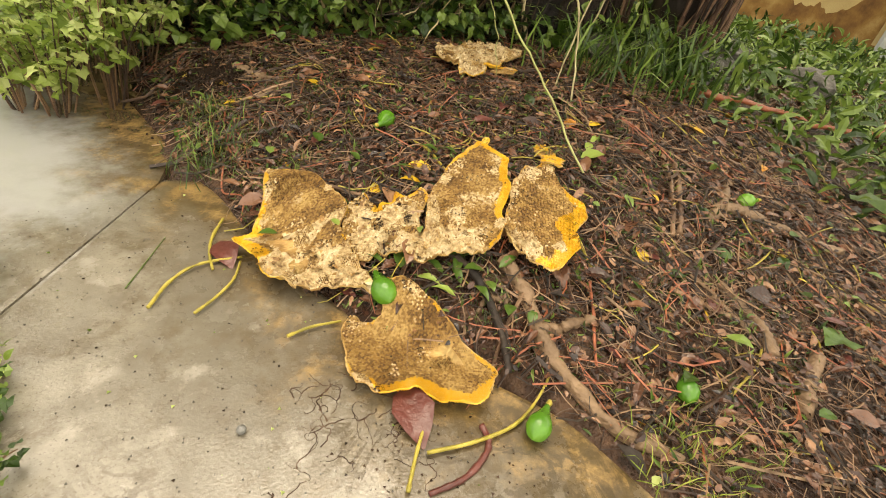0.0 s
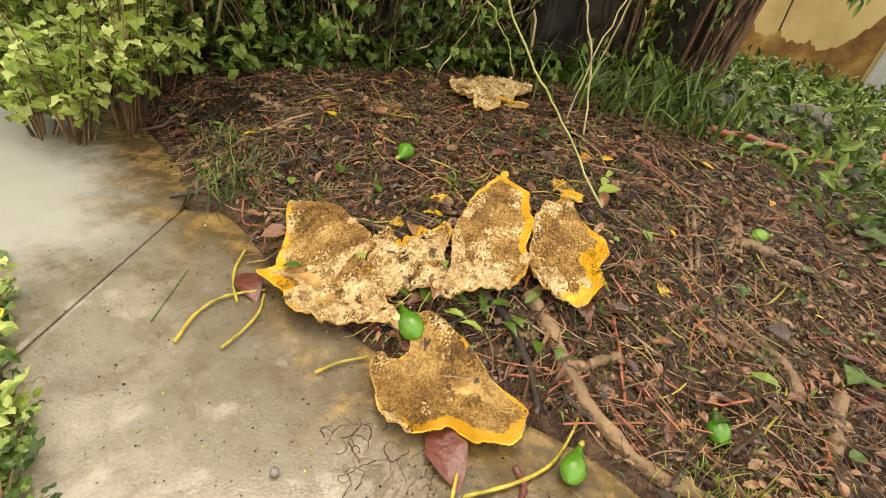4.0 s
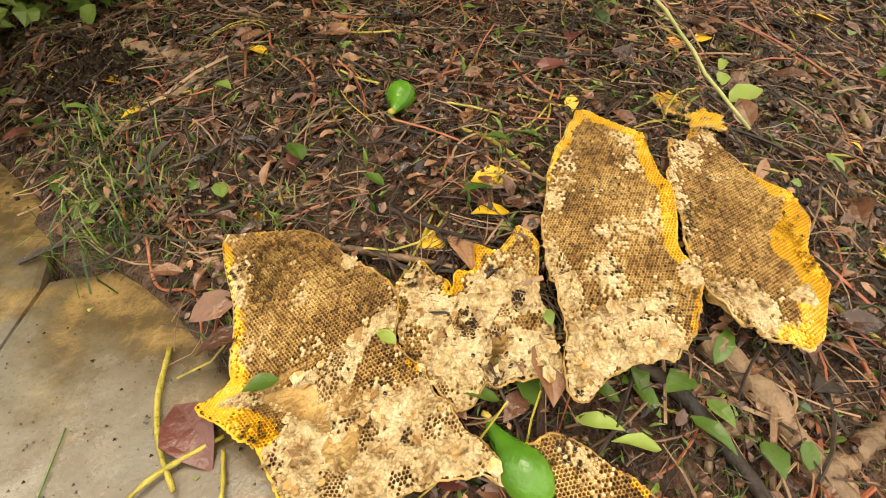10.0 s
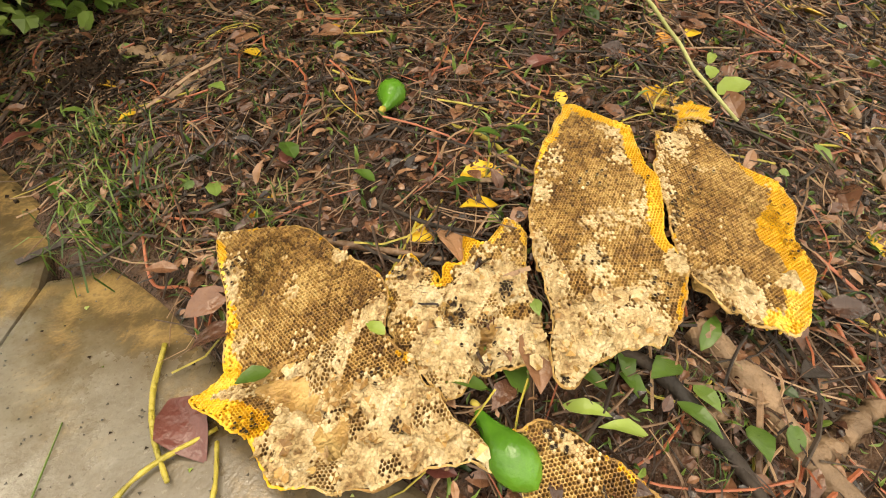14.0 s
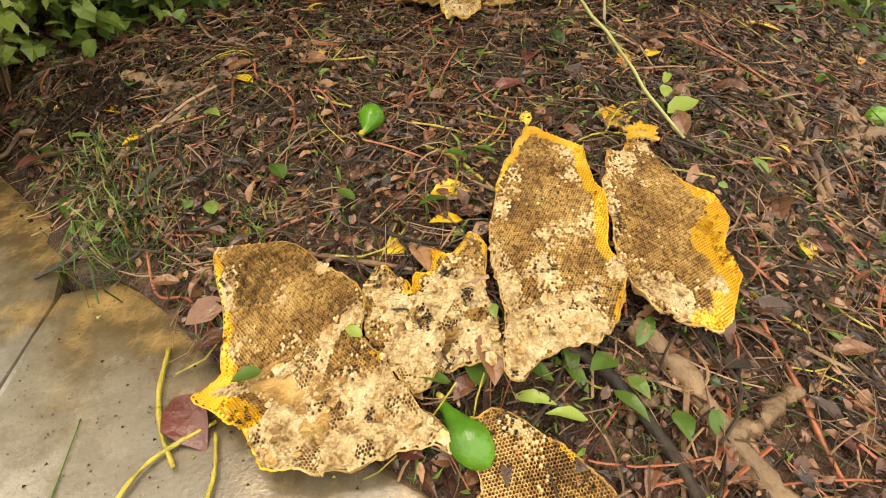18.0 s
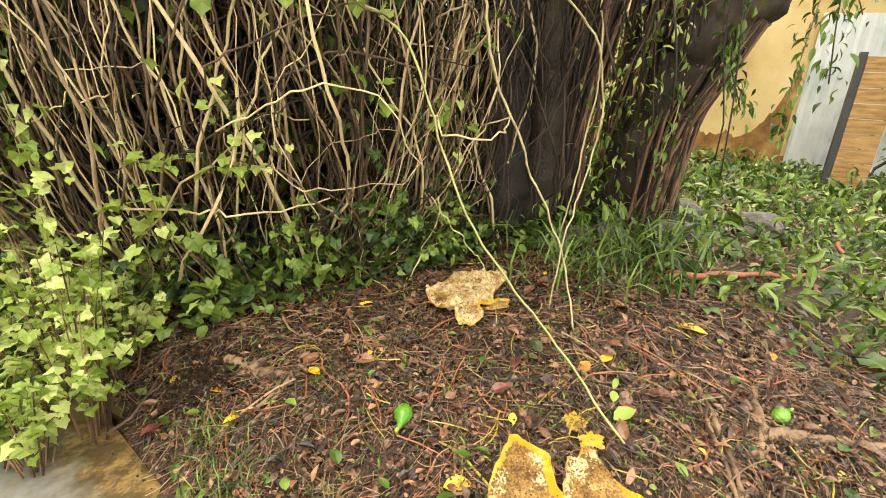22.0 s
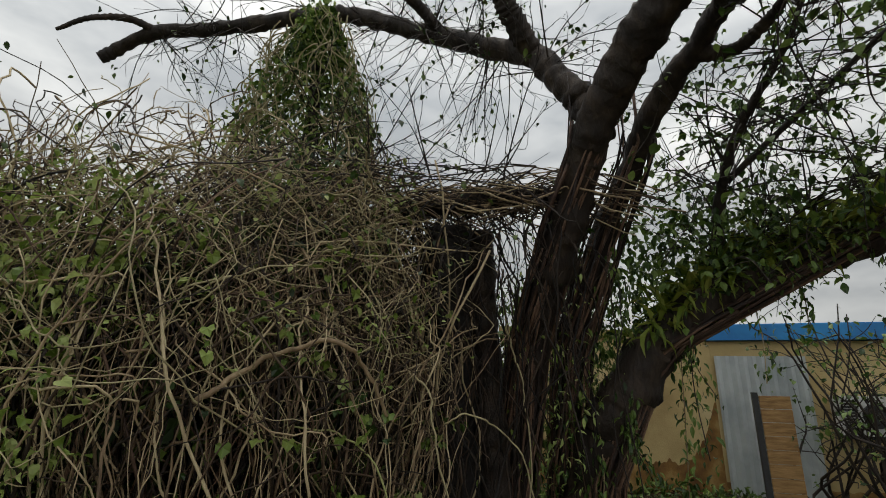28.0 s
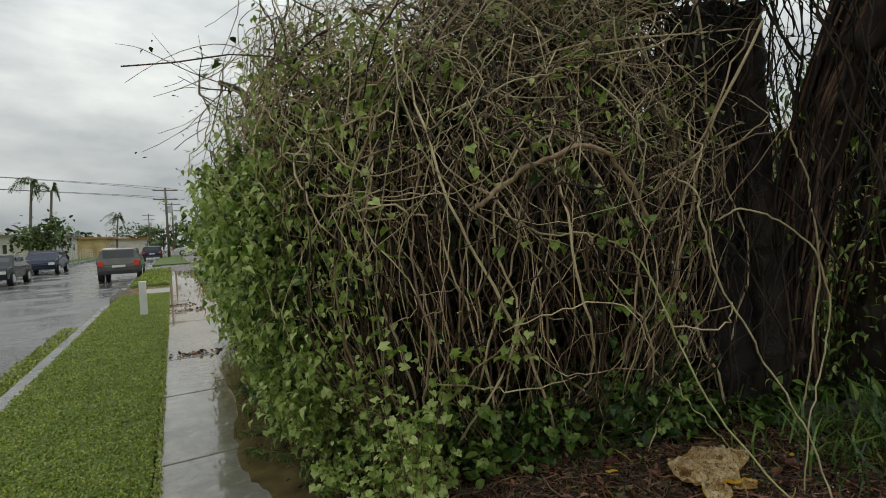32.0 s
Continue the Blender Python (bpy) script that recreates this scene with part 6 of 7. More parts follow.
# ferns on the limb
p = spline(LEAN[4:12], 90)
P = p[RNG.integers(0, 90, 1500)] + RNG.normal(0, 0.05, (1500, 3)) + [-0.05, 0, 0.1]
k = len(P)
v, f = spread(NARROW, P, turn_all(RNG.uniform(0, 6.3, k), RNG.uniform(-0.9, 1.2, k), RNG.normal(0, 0.2, k)), 0.2 * RNG.uniform(0.5, 1.2, k))
thing("limb_ferns", v, f, BLADE, "strap-leaved ferns growing along the limb", "ferns", kind="stuff")

# leafy spire and far mass behind the thicket
P = []
for k in range(12000):
    t = RNG.random() ** 0.95
    r = (0.75 * (1 - t) + 0.17) * (1 + 0.2 * math.sin(9 * t + 2))
    a = RNG.uniform(0, 6.3)
    P.append((1.75 - 0.5 * t + r * math.cos(a) * RNG.uniform(0.4, 1.1), 1.98 - 0.66 * t + r * math.sin(a) * RNG.uniform(0.5, 1.1), 2.1 + 2.15 * t + RNG.normal(0, 0.06)))
leaf_cloud("spire_leaves", np.array(P[4500:]), 0.05, GREEN, "vine-clad leafy spire above the thicket", OVAL, -0.8)
leaf_cloud("spire_leaves", np.array(P[:4500]), 0.042, PALE, "pale leaves of the vine-clad spire", OVAL, -0.5)
wrap = []
for k in range(300):
    t0 = RNG.random() * 0.7
    a = RNG.uniform(0, 6.3)
    pts = []
    for t in np.linspace(t0, min(1.0, t0 + RNG.uniform(0.15, 0.4)), 5):
        r = 0.78 * (1 - t) + 0.18
        pts.append((1.75 - 0.5 * t + r * math.cos(a), 1.98 - 0.66 * t + r * math.sin(a), 2.1 + 2.15 * t))
        a += RNG.normal(0, 0.25)
    wrap.append((spline(pts, 14) + waver(14, 0.04), RNG.uniform(0.003, 0.007)))
thicket_layer("spire_vines", wrap, BRIGHT, "pale vines climbing the leafy spire", 4)
v, f = tubes([(spline([(1.9, 2.1, 0.1), (1.75, 1.98, 2.2), (1.3, 1.35, 4.1)], 14), np.linspace(0.14, 0.04, 14))], 9)
thing("spire_trunk", v, f, BARK, "trunk inside the leafy spire", "tree trunk", smooth=True)
# added leaf mass that keeps sky light from coming through the thicket's back
P = np.column_stack([RNG.uniform(2.2, 6.5, 2600), RNG.uniform(2.0, 7.5, 2600), RNG.uniform(0.1, 2.3, 2600)])
leaf_cloud("back_fill_leaves", P, 0.16, DARKLEAF, "dark leaf mass added behind the thicket to block light", OVAL, -0.6)

# prominent hanging vines
vine([(1.15, 0.2, 1.55), (1.07, 0.05, 1.46), (1.05, 0.0, 1.33), (1.09, -0.03, 1.12), (1.18, -0.1, 0.9), (1.24, -0.2, 0.68), (1.23, -0.3, 0.48), (1.17, -0.42, 0.22)], 0.005, 0.0035, BRIGHT, "long pale vine looping down to the earth")
vine([(0.72, 0.55, 1.32), (0.82, 0.35, 1.3), (0.87, 0.18, 1.2), (0.88, 0.06, 0.98), (0.88, -0.05, 0.76), (0.93, -0.17, 0.55), (0.93, -0.32, 0.42), (0.87, -0.5, 0.32), (0.82, -0.66, 0.22)], 0.0045, 0.003, GREENVINE, "long pale green vine arching down to the earth")
vine([(0.87, 0.0, 0.72), (0.92, -0.02, 0.6), (0.98, -0.1, 0.45), (1.0, -0.16, 0.32)], 0.0025, 0.0015, GREENVINE, "thin side shoot of the green vine")
vine([(0.3, 0.55, 1.42), (0.48, 0.41, 1.58), (0.65, 0.24, 1.67), (0.8, 0.2, 1.58), (0.98, 0.2, 1.36)], 0.012, 0.008, VINE, "thick brown vine crossing the thicket")
vine([(1.11, -0.01, 1.34), (1.17, -0.1, 1.39), (1.31, -0.17, 1.32), (1.43, -0.23, 1.19), (1.52, -0.24, 1.0), (1.48, -0.22, 0.74), (1.4, -0.2, 0.5), (1.36, -0.2, 0.24)], 0.004, 0.003, BRIGHT, "pale vine looping beside the trunk")
vine([(1.9, 0.1, 1.9), (1.92, -0.02, 1.5), (1.88, -0.05, 1.0), (1.84, 0.0, 0.3)], 0.005, 0.004, BRIGHT, "pale vine hanging beside the trunk")


def rock(x, y, r, seed):
    bm = bmesh.new()
    bmesh.ops.create_icosphere(bm, subdivisions=3, radius=r)
    for q in bm.verts:
        q.co *= 1 + 0.25 * noise.noise(q.co * (2.2 / r) + Vector((seed, 0, 0)))
        q.co.z *= 0.75
    ob = part("stone", bm, STONE, None, "rough dark stone at the tree's foot", "stone", "stones round the tree")
    ob.location = down(x, y, 0.3 * r)
    return ob


for k, (x, y, r) in enumerate(((2.35, -0.05, 0.1), (2.6, -0.28, 0.11), (3.02, -0.25, 0.14), (3.35, -0.67, 0.14), (2.1, 0.05, 0.1), (3.3, -0.2, 0.12), (2.75, -0.35, 0.09))):
    rock(x, y, r, k * 3.1)
# crumbs heap under the vines
x, y = RNG.normal(0.27, 0.09, 1500), RNG.normal(0.45, 0.11, 1500)
tet = ([(0, 0, 0), (1, 0, 0.1), (0.4, 0.8, 0), (0.4, 0.3, 0.7)], [(0, 2, 1), (0, 1, 3), (1, 2, 3), (2, 0, 3)])
v, f = spread(tet, np.column_stack([x, y, rough_height(x, y) + 0.03 * np.exp(-((x - 0.27) ** 2 + (y - 0.45) ** 2) / 0.02)]), turn_all(RNG.uniform(0, 6.3, 1500), RNG.normal(0, 1, 1500), RNG.normal(0, 1, 1500)), 0.009 * RNG.uniform(0.5, 1.4, 1500))
thing("dark_crumbs", v, f, ANTS, "heap of dark crumbs and dead bees under the bush", "debris", kind="stuff")


# ---- the yellow house ----
def wall_between(name, a, b, z0, z1, thick, material, parent, label=""):
    a, b = Vector((*a, 0)), Vector((*b, 0))
    d = (b - a).normalized()
    nrm = Vector((-d.y, d.x, 0)) * thick
    return prism(name, [tuple(a.xy), tuple(b.xy), tuple((b + nrm).xy), tuple((a + nrm).xy)], z0, z1, material, parent, 0, label=label)


house = holder("house", "low yellow rendered house with blue roof edge and rust stains", "house")
C0, C1, C2 = (5.1, 1.75), (6.95, -0.42), (8.2, -3.95)
wall_between("wall", C0, C1, 0.1, 2.17, 0.2, STUCCO, house)
wall_between("wall", C1, C2, 0.1, 2.17, 0.2, STUCCO, house)
wall_between("wall", C2, (13.0, -2.5), 0.1, 2.17, 0.2, STUCCO, house)
for a, b, tall in ((C0, C1, 0.55), (C1, C2, 0.2)):
    a2, b2 = Vector(a), Vector(b)
    d = (b2 - a2).normalized()
    n2 = Vector((d.y, -d.x))
    L, m = (b2 - a2).length, 160
    vs, fs = [], []
    for i in range(m + 1):
        q = a2 + d * (L * i / m)
        z = 0.2 + tall * (0.8 + 0.35 * noise.noise(Vector((i * 0.06, tall * 9, 0))) + 0.12 * noise.noise(Vector((i * 0.3, 3, 1))))
        if tall > 0.5 and i > m - 24:
            z += 0.6 * (i - m + 24) / 24
        for off in (0.004, 0.001):
            vs += [(q.x + n2.x * off, q.y + n2.y * off, 0.1), (q.x + n2.x * off, q.y + n2.y * off, z)]
    for i in range(m):
        fs += [(4 * i, 4 * i + 4, 4 * i + 5, 4 * i + 1), (4 * i + 1, 4 * i + 5, 4 * i + 7, 4 * i + 3)]
    thing("stain", vs, fs, RUST, "rust-brown splash stain along the wall's foot", parent=house)
prism("roof", [(6.85, -0.33), (8.06, -4.15), (13.6, -2.7), (12.4, 1.4)], 2.18, 2.4, BLUE, house, 0.02, label="flat roof with bright blue fascia")
prism("roof", [(4.95, 1.79), (6.83, -0.31), (12.3, 1.5), (10.2, 4.0)], 2.18, 2.29, STUCCO, house, 0.02, label="low flat roof of the side wing")
fd = (Vector(C2) - Vector(C1)).normalized()
fn = Vector((fd.y, -fd.x))
# corrugated sheet in the doorway
pts, faces = [], []
for i in range(41):
    t = i / 40 * 1.08 + 0.04
    off = 0.03 + 0.016 * math.sin(i * math.pi / 2)
    q = Vector(C1) + fd * t + fn * off
    pts += [(q.x, q.y, 0.2), (q.x, q.y, 1.97), (q.x + fn.x * 0.004, q.y + fn.y * 0.004, 0.2), (q.x + fn.x * 0.004, q.y + fn.y * 0.004, 1.97)]
for i in range(40):
    faces += [(4 * i, 4 * i + 4, 4 * i + 5, 4 * i + 1), (4 * i + 2, 4 * i + 3, 4 * i + 7, 4 * i + 6)]
thing("storm_sheet", pts, faces, METAL, "grey corrugated storm sheet over the doorway", parent=house)


def on_wall(t, out):
    q = Vector(C1) + fd * t + fn * out
    return q.x, q.y


ac = holder("air_conditioner", "white outdoor air conditioner on the wall", "air conditioner")
wall_between("casing", on_wall(1.3, 0.26), on_wall(1.84, 0.26), 1.02, 1.48, 0.24, WHITE, ac)
for i in range(11):
    wall_between("grille_slat", on_wall(1.32, 0.265), on_wall(1.48, 0.265), 1.06 + i * 0.035, 1.08 + i * 0.035, -0.02 + 0.012, DARKMETAL, ac)
x, y = on_wall(1.66, 0.27)
bm = bmesh.new()
bmesh.ops.create_cone(bm, cap_ends=True, segments=28, radius1=0.145, radius2=0.14, depth=0.03)
fan = part("fan_guard", bm, DARKMETAL, ac, "round dark fan guard")
fan.matrix_world = Matrix.Translation((x, y, 1.25)) @ Vector((fn.x, fn.y, 0)).to_track_quat("Z", "Y").to_matrix().to_4x4()
wall_between("bracket", on_wall(1.35, 0.24), on_wall(1.79, 0.24), 0.98, 1.016, 0.22, DARKMETAL, ac)
# board screen in front
screen = holder("board_screen", "weathered board screen with a dark post", "screen")
for i in range(9):
    prism("board", [(5.95, -0.96), (6.05, -1.25), (6.07, -1.245), (5.97, -0.955)], 0.19 + i * 0.142, 0.327 + i * 0.142, PLANK, screen, 0.004)
prism("post", [(5.92, -0.9), (5.935, -0.955), (5.99, -0.94), (5.975, -0.885)], 0.1, 1.5, DARKMETAL, screen, 0.006)
panel = holder("fence_panel", "grey-green fence panel with a dark post", "fence panel")
prism("board", [(7.93, -3.36), (7.82, -3.82), (7.86, -3.83), (7.97, -3.37)], 0.15, 1.74, TEAL, panel, 0.006)
prism("post", [(7.94, -3.28), (7.92, -3.35), (7.98, -3.37), (8.0, -3.3)], 0.1, 1.78, DARKMETAL, panel, 0.006)


def shrub(x, y, tall, n, label, leaves=120):
    root = holder("shrub", label, "shrub", "storm-stripped shrubs")
    lines, tips = [], []
    for k in range(n):
        a, sp = RNG.uniform(0, 6.3), RNG.uniform(0.2, 0.55)
        h = tall * RNG.uniform(0.6, 1.05)
        foot = np.array(down(x + RNG.normal(0, 0.06), y + RNG.normal(0, 0.06), -0.02))
        tip = foot + [sp * h * math.cos(a), sp * h * math.sin(a), h]
        p = spline([foot, foot * 0.7 + tip * 0.3 + RNG.normal(0, 0.12, 3), foot * 0.35 + tip * 0.65 + RNG.normal(0, 0.16, 3), tip], 12) + waver(12, 0.05)
        lines.append((p, np.linspace(0.022, 0.006, 12)))
        for j in (5, 7, 9, 10):
            g = RNG.normal(0, 1, 3) + [0, 0, 0.6]
            g /= np.linalg.norm(g)
            q = spline([p[j], p[j] + g * 0.2, p[j] + g * 0.42 + RNG.normal(0, 0.05, 3)], 6)
            lines.append((q, np.linspace(0.007, 0.003, 6)))
            tips += [q[3], q[5]]
        tips.append(p[11])
    v, f = tubes(lines, 5)
    thing("stem", v, f, BARK, kind="stuff", parent=root, smooth=True)
    T = np.array(tips)
    P = T[RNG.integers(0, len(T), leaves)] + RNG.normal(0, 0.05, (leaves, 3))
    v, f = spread(OVAL, P, turn_all(RNG.uniform(0, 6.3, leaves), RNG.normal(-0.6, 0.6, leaves), RNG.normal(0, 0.5, leaves)), 0.07 * RNG.uniform(0.5, 1.3, leaves))
    thing("foliage", v, f, GREEN, kind="stuff", parent=root)


shrub(6.3, -2.15, 2.3, 20, "storm-stripped dark shrub beside the house", 420)
shrub(6.5, -1.55, 1.3, 9, "storm-stripped dark shrub beside the house", 120)
shrub(6.9, -3.0, 1.9, 14, "storm-stripped dark shrub beside the house", 200)
shrub(5.5, -4.2, 1.3, 16, "storm-stripped brown shrub in the yard", 90)
shrub(6.2, -4.9, 1.7, 14, "storm-stripped shrub in the yard", 160)
P = np.column_stack([RNG.uniform(11, 26, 2600), RNG.uniform(-16, -5.2, 2600), 2.4 * RNG.random(2600) ** 1.4 + 0.1])
leaf_cloud("yard_bushes", P, 0.3, GREEN, "bushes and long grass at the yard's end", OVAL, -0.3)


# ---- street furniture, cars, houses, trees across the way ----
def car(x, y, heading_deg, paint, label, tall=1.5, long=4.5, wide=1.78, van=False):
    root = holder("car", label, "car", "parked cars")
    h, L = tall, long
    prof = [(-0.5, 0.25), (-0.505, 0.5), (-0.49, 0.62), (-0.455, 0.97 if van else 0.66), (-0.36, 1.0), (0.08, 1.0), (0.24, 0.66), (0.46, 0.6), (0.5, 0.45), (0.5, 0.22)]
    if not van:
        prof[3:5] = [(-0.36, 0.64), (-0.2, 0.98)]
    low = [p for p in prof if p[1] < 0.7]
    n = len(prof)
    bm = bmesh.new()
    rings = []
    for sx in (-1, 1):
        rings.append([bm.verts.new((sx * wide / 2 * (0.82 if pz > 0.8 else 1.0), py * L, pz * h)) for py, pz in prof])
    bm.faces.new(rings[0])
    bm.faces.new(rings[1][::-1])
    for i in range(n):
        j = (i + 1) % n
        bm.faces.new((rings[0][j], rings[0][i], rings[1][i], rings[1][j]))
    bmesh.ops.recalc_face_normals(bm, faces=bm.faces)
    bmesh.ops.bevel(bm, geom=list(bm.edges), offset=0.05, segments=2, affect="EDGES")
    part("body", bm, paint, root)
    a, b = prof[3], prof[4]
    rw = prism("rear_window", [(-wide * 0.36, 0), (wide * 0.36, 0), (wide * 0.36, 0.04), (-wide * 0.36, 0.04)], 0, 0.28 * h, GLASS, root, 0.01)
    rw.matrix_local = Matrix.Translation((0, (-0.478 if van else -0.3) * L - 0.02, 0.66 * h)) @ pose(0, 0, 0, -6 if van else -48, 0, 0)
    fw = prism("windscreen", [(-wide * 0.36, 0), (wide * 0.36, 0), (wide * 0.36, 0.04), (-wide * 0.36, 0.04)], 0, 0.36 * h, GLASS, root, 0.01)
    fw.matrix_local = Matrix.Translation((0, 0.21 * L, 0.68 * h)) @ pose(0, 0, 0, 52, 0, 0)
    for sx in (-1, 1):
        for c0, c1 in ((-0.34 if van else -0.2, -0.12), (-0.1, 0.09)):
            prism("side_window", [(sx * wide * 0.452, c0 * L), (sx * wide * 0.452, c1 * L), (sx * wide * 0.47, c1 * L), (sx * wide * 0.47, c0 * L)], 0.68 * h, 0.93 * h, GLASS, root, 0.01)
        bevel_box("rear_lamp", (sx * wide * 0.42 - 0.1, -0.512 * L, 0.48 * h), (sx * wide * 0.42 + 0.1, -0.49 * L, 0.63 * h), REDLIGHT, root, 0.01)
        bevel_box("headlamp", (sx * wide * 0.38 - 0.15, 0.49 * L, 0.4 * h), (sx * wide * 0.38 + 0.15, 0.508 * L, 0.5 * h), WHITE, root, 0.01)
        for wy in (-0.31, 0.31):
            bm = bmesh.new()
            bmesh.ops.create_cone(bm, cap_ends=True, segments=24, radius1=0.33, radius2=0.33, depth=0.2, matrix=pose(sx * (wide / 2 - 0.06), wy * L, 0.33, 0, 90, 0))
            w = part("wheel", bm, RUBBER, root)
            bm = bmesh.new()
            bmesh.ops.create_cone(bm, cap_ends=True, segments=20, radius1=0.2, radius2=0.19, depth=0.03, matrix=pose(sx * (wide / 2 + 0.04), wy * L, 0.33, 0, 90, 0))
            part("rim", bm, METAL, w)
    bevel_box("rear_bumper", (-wide * 0.47, -0.52 * L, 0.24 * h), (wide * 0.47, -0.49 * L, 0.36 * h), DARKMETAL, root, 0.02)
    bevel_box("number_plate", (-0.25, -0.514 * L, 0.44 * h), (0.25, -0.508 * L, 0.51 * h), WHITE, root, 0)
    root.matrix_world = pose(x, y, 0.0 if x < -9 or x > 0 else -0.22, 0, 0, heading_deg)
    return root


car(-2.95, 26.6, 0, PAINT_GREY, "grey-brown estate car with red tail lamps parked at the kerb", 1.5, 4.2, 1.6, True)
car(-2.7, 58, 0, PAINT_BLUE, "dark blue car parked far down the street", 1.5, 4.4, 1.7, True)
car(-8.1, 29.0, 180, PAINT_DARK, "dark saloon parked across the road", 1.4, 4.3, 1.65)
car(-8.2, 39.5, 180, PAINT_BLUE, "dark pickup parked across the road", 1.55, 4.5, 1.75, True)
car(-12.3, 26.0, 180, WHITE, "white saloon parked on the lawn across the road", 1.45, 4.3, 1.7)
car(-8.0, 75.0, 180, WHITE, "pale car parked far across the road", 1.5, 4.4, 1.7)
car(1.5, 62.0, 90, WHITE, "white car parked in a drive beyond the side street", 1.5, 4.4, 1.7)


def small_house(x, y, w, d, tall, wall_mat, roof_mat, label):
    root = holder("house", label, "house", "houses across the street")
    prism("wall", [(x, y), (x - d, y), (x - d, y + w), (x, y + w)], 0, tall, wall_mat, root, 0)
    prism("roof", [(x + 0.6, y - 0.5), (x - d - 0.5, y - 0.5), (x - d - 0.5, y + w + 0.5), (x + 0.6, y + w + 0.5)], tall, tall + 0.3, roof_mat, root, 0.04)
    for k in range(3):
        a = y + w * (0.12 + 0.3 * k)
        win = prism("window", [(x + 0.002, a), (x + 0.05, a), (x + 0.05, a + 1.5), (x + 0.002, a + 1.5)], 1.0, 2.1, WHITE, root, 0.005)
        prism("pane", [(x + 0.052, a + 0.1), (x + 0.06, a + 0.1), (x + 0.06, a + 1.4), (x + 0.052, a + 1.4)], 1.1, 2.0, GLASS, win, 0)
    prism("porch_post", [(x + 0.4, y + w * 0.5), (x + 0.5, y + w * 0.5), (x + 0.5, y + w * 0.5 + 0.1), (x + 0.4, y + w * 0.5 + 0.1)], 0, tall, WHITE, root, 0)


PALEWALL = surface("pale_house_wall", [(0.3, (0.5, 0.46, 0.36)), (0.7, (0.66, 0.62, 0.52))], 0.8, 0.85, 0.1)
BLUEWALL = surface("pale_blue_wall", [(0.3, (0.12, 0.27, 0.42)), (0.7, (0.2, 0.38, 0.55))], 0.8, 0.85, 0.1)
small_house(-16.5, 22, 8, 9, 2.7, BLUEWALL, WHITE, "low bright blue bungalow across the street")
small_house(-15.5, 34, 10, 9, 2.8, PALEWALL, WHITE, "low cream bungalow with porch across the street")
small_house(-14.5, 49, 11, 9, 2.9, PALEWALL, WHITE, "low cream bungalow with carport across the street")
small_house(-12, 66, 13, 9, 2.8, PALEWALL, KERB, "low cream bungalow across the street")
small_house(-10, 92, 13, 9, 2.8, STUCCO, PLANK, "low brownish bungalow far along the street")
small_house(-6, 118, 12, 9, 2.8, PALEWALL, RUST, "low bungalow with a rust-red roof at the street's end")
small_house(20, 66, 12, 9, 2.8, BLUEWALL, KERB, "low grey-green bungalow beyond the lawn")
fence = holder("chain_fence", "low grey mesh fence along the far pavement", "fence")
for i in range(34):
    a = 16 + i * 2
    prism("fence_post", [(-10.8, a), (-10.75, a), (-10.75, a + 0.05), (-10.8, a + 0.05)], 0, 1.2, METAL, fence, 0)
v, f = tubes([(np.array([(-10.77, 16, z), (-10.77, 49, z), (-10.77, 82, z)]), 0.012) for z in (0.15, 0.4, 0.65, 0.9, 1.18)], 4)
thing("fence_mesh", v, f, METAL, parent=fence)
# white post on the verge
post = prism("verge_post", [(-1.41, 9.6), (-1.29, 9.6), (-1.29, 9.72), (-1.41, 9.72)], 0.0, 0.66, WHITE, None, 0.01, label="short white concrete post on the verge", category="post")


def utility_pole(x, y, tall, label, lean=0.0):
    root = holder("utility_pole", label, "utility pole", "utility poles", at=(x, y, 0))
    v, f = tubes([(np.array([(0, 0, 0), (lean * 0.5, 0, tall / 2), (lean, 0, tall)]), np.array([0.15, 0.13, 0.1]))], 10)
    thing("pole", v, f, POLEWOOD, parent=root, smooth=True)
    for z in (tall - 0.3, tall - 1.3):
        bevel_box("crossarm", (lean - 1.2, -0.06, z - 0.06), (lean + 1.2, 0.06, z + 0.06), POLEWOOD, root, 0.01)
    bm = bmesh.new()
    bmesh.ops.create_cone(bm, cap_ends=True, segments=14, radius1=0.25, radius2=0.25, depth=0.8, matrix=Matrix.Translation((lean + 0.35, 0, tall - 2.4)))
    part("transformer", bm, METAL, root)


utility_pole(-1.2, 60, 7.7, "wooden utility pole with two crossarms")
utility_pole(-0.6, 84, 7.9, "wooden utility pole with two crossarms")
utility_pole(-5.2, 125, 8.5, "far wooden utility pole")
v, f = tubes([(np.array([(12.4, -8.1, 0), (11.95, -7.45, 2.5), (11.4, -6.5, 6.5)]), np.array([0.12, 0.1, 0.08]))], 10)
thing("leaning_pole", v, f, KERB, "pale leaning concrete pole behind the yard", "pole", smooth=True)
wires = holder("overhead_wires", "overhead wires between the utility poles", "wires")
for z, o in ((7.9, -1.1), (7.9, 1.1), (6.9, -1.1), (6.9, 1.0)):
    v, f = tubes([(spline([(-40 + o, 30, z + 0.5), (-20, 45, z - 0.4), (-1.2 + o, 60, z - 0.4), (-0.9 + o, 72, z - 0.8), (-0.6 + o, 84, z - 0.2)], 30), 0.018)], 4)
    thing("wire", v, f, DARKMETAL, parent=wires)


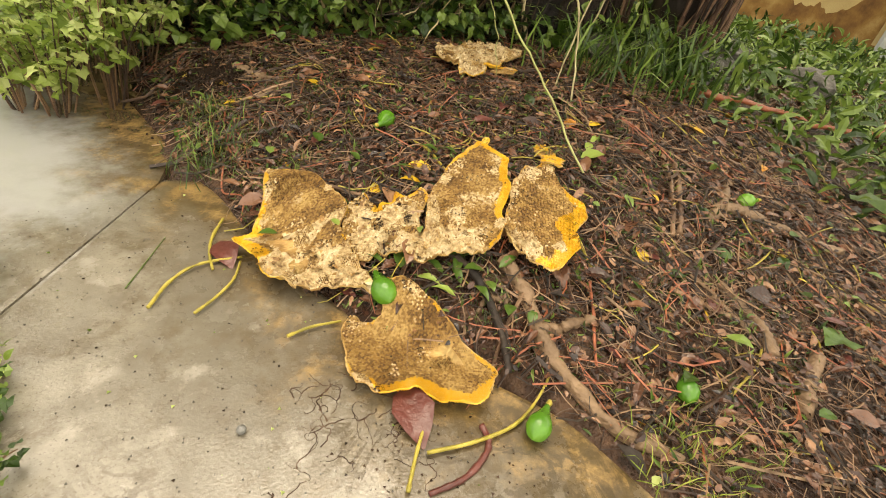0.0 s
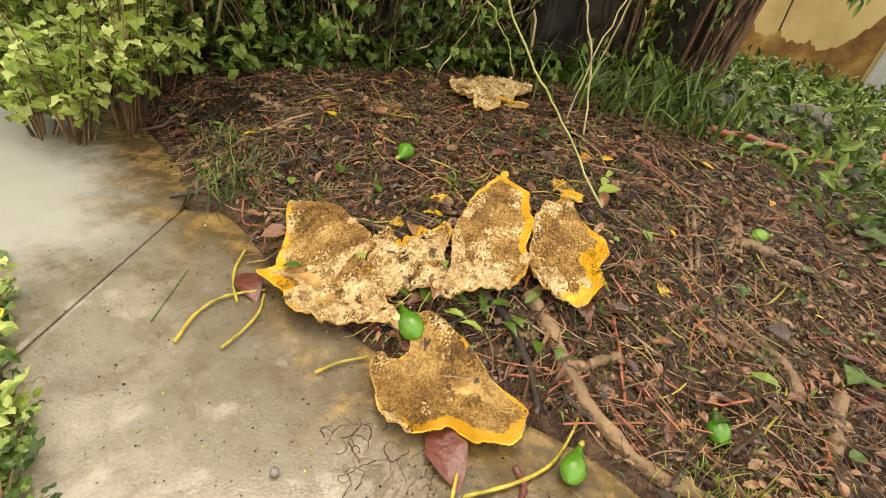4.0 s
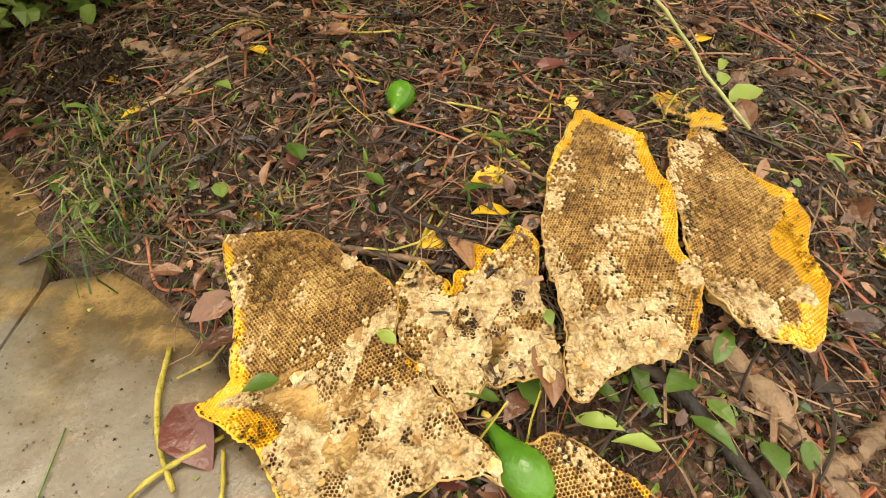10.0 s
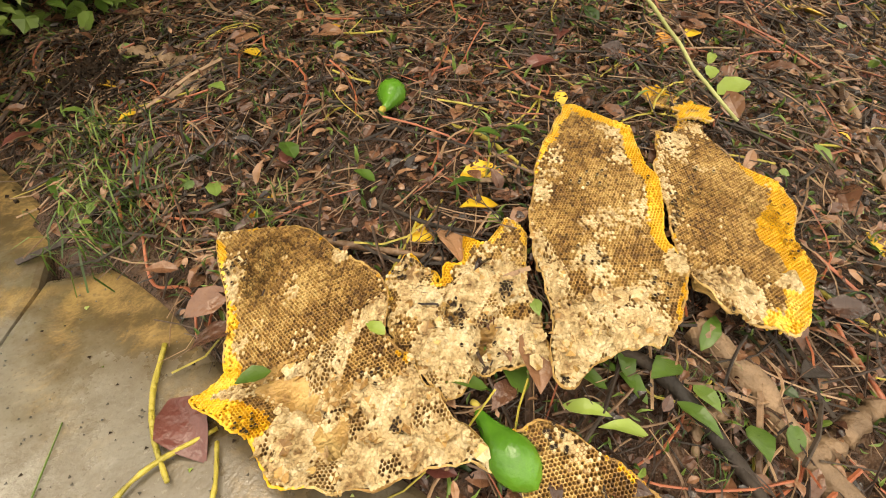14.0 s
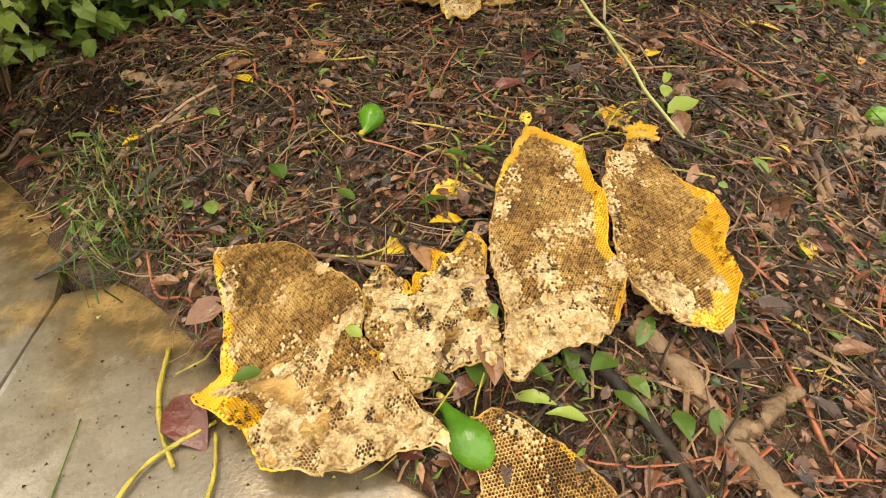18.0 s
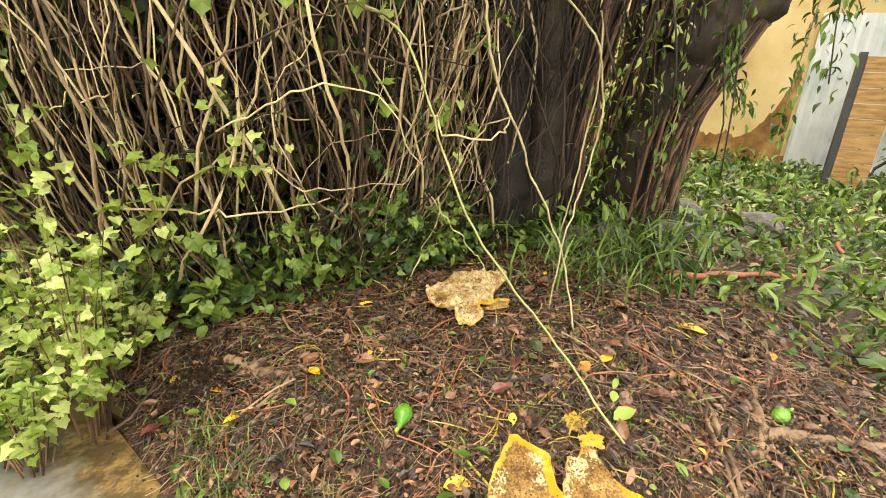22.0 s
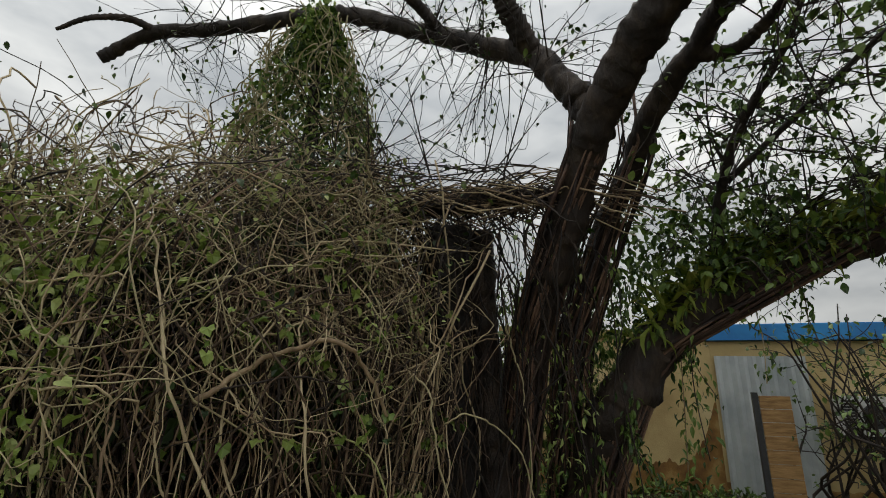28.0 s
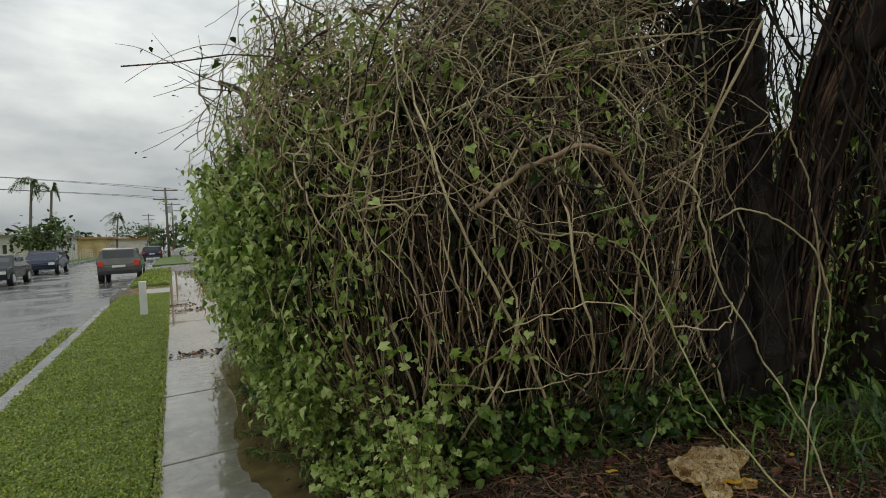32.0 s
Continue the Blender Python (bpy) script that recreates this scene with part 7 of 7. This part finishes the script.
def palm(x, y, tall, label, n=22, ln=2.2):
    root = holder("palm_tree", label, "palm tree", "palms", at=(x, y, 0))
    v, f = tubes([(spline([(0, 0, 0), (0.2, 0, tall / 2), (0.5, 0, tall)], 12), np.linspace(0.17, 0.11, 12))], 9)
    thing("trunk", v, f, POLEWOOD, parent=root, smooth=True)
    P, T, S = [], [], []
    for k in range(n):
        a, up = RNG.uniform(0, 6.3), RNG.uniform(-0.4, 0.9)
        d = np.array([math.cos(a) - 0.5, math.sin(a), 0])
        fr = spline([(0.5, 0, tall), np.array([0.5, 0, tall]) + d * ln * 0.5 + [0, 0, up], np.array([0.5, 0, tall]) + d * ln + [0, 0, up - 1.1]], 16)
        for q in fr[2:]:
            for sgn in (-1, 1):
                P.append(q)
                T.append(a - math.pi / 2 + sgn * 0.9)
                S.append(0.28 * ln)
    k = len(P)
    v, f = spread(NARROW, np.array(P), turn_all(np.array(T), RNG.normal(-0.7, 0.2, k), np.zeros(k)), np.array(S))
    thing("crown", v, f, DARKLEAF, parent=root)


palm(-14.3, 66, 8.6, "tall wind-bent palm with drooping fronds", 15, 1.25)
palm(-12.6, 66, 8.0, "tall wind-bent palm with drooping fronds", 13, 1.15)
palm(-18.5, 62, 5.6, "short wind-bent palm behind a bungalow", 9, 1.2)
palm(-9.8, 105, 7.0, "far wind-bent palm above the roofs", 12, 1.7)
palm(3.6, 66, 3.2, "low drooping palm beyond the lawn", 24, 2.2)


def round_tree(x, y, tall, wide, n, label, size=0.35):
    root = holder("tree", label, "tree", "street trees", at=(x, y, 0))
    lines = [(spline([(0, 0, 0), (0.1, 0, tall * 0.4), (0, 0, tall * 0.8)], 8), np.linspace(0.2, 0.06, 8))]
    hubs = []
    for k in range(9):
        a = RNG.uniform(0, 6.3)
        tip = np.array([wide * 0.42 * math.cos(a), wide * 0.42 * math.sin(a), tall * RNG.uniform(0.5, 0.95)])
        lines.append((spline([(0.05, 0, tall * RNG.uniform(0.25, 0.55)), tip * [0.5, 0.5, 0.85], tip], 6), np.linspace(0.08, 0.02, 6)))
        hubs.append(tip)
    v, f = tubes(lines, 6)
    thing("trunk", v, f, BARK, parent=root, smooth=True)
    H = np.array(hubs)
    P = H[RNG.integers(0, 9, n)] + RNG.normal(0, 1, (n, 3)) * [wide * 0.17, wide * 0.17, tall * 0.1]
    v, f = spread(OVAL, P, turn_all(RNG.uniform(0, 6.3, n), RNG.normal(-0.5, 0.6, n), RNG.normal(0, 0.5, n)), size * RNG.uniform(0.5, 1.3, n))
    thing("crown", v, f, DARKLEAF, parent=root)


round_tree(-10.4, 50, 4.0, 2.8, 900, "wind-blown green street tree")
round_tree(-16.5, 44, 6.3, 4.5, 300, "half-bare tree beside the bungalow")
round_tree(4.2, 56, 4.6, 4.6, 1100, "green garden tree beyond the lawn")
round_tree(7.5, 48, 6.0, 6.0, 1200, "green garden tree beyond the lawn")
round_tree(-3, 150, 7, 9, 800, "far tree at the end of the street", 0.6)
round_tree(5, 140, 8, 10, 900, "far tree at the end of the street", 0.6)
round_tree(-11, 160, 7, 10, 800, "far tree at the end of the street", 0.6)
x = np.concatenate([RNG.uniform(-140, 130, 5200)])
P = np.column_stack([x, RNG.uniform(170, 210, 5200), 1 + 8 * RNG.random(5200) * (0.6 + 0.4 * np.sin(x * 0.13))])
leaf_cloud("far_trees", P, 2.2, DARKLEAF, "distant line of storm-thinned trees", OVAL, -0.4)
P = np.column_stack([RNG.uniform(30, 60, 3600), RNG.uniform(-60, 40, 3600), 0.3 + 4.5 * RNG.random(3600)])
leaf_cloud("far_trees", P, 0.9, DARKLEAF, "distant trees behind the house", OVAL, -0.4)

# the plan in metres
for ob in scene.objects:
    if ob.parent is None and ob.type in {"MESH", "EMPTY"}:
        ob.matrix_basis = Matrix.Scale(GROW, 4) @ ob.matrix_basis
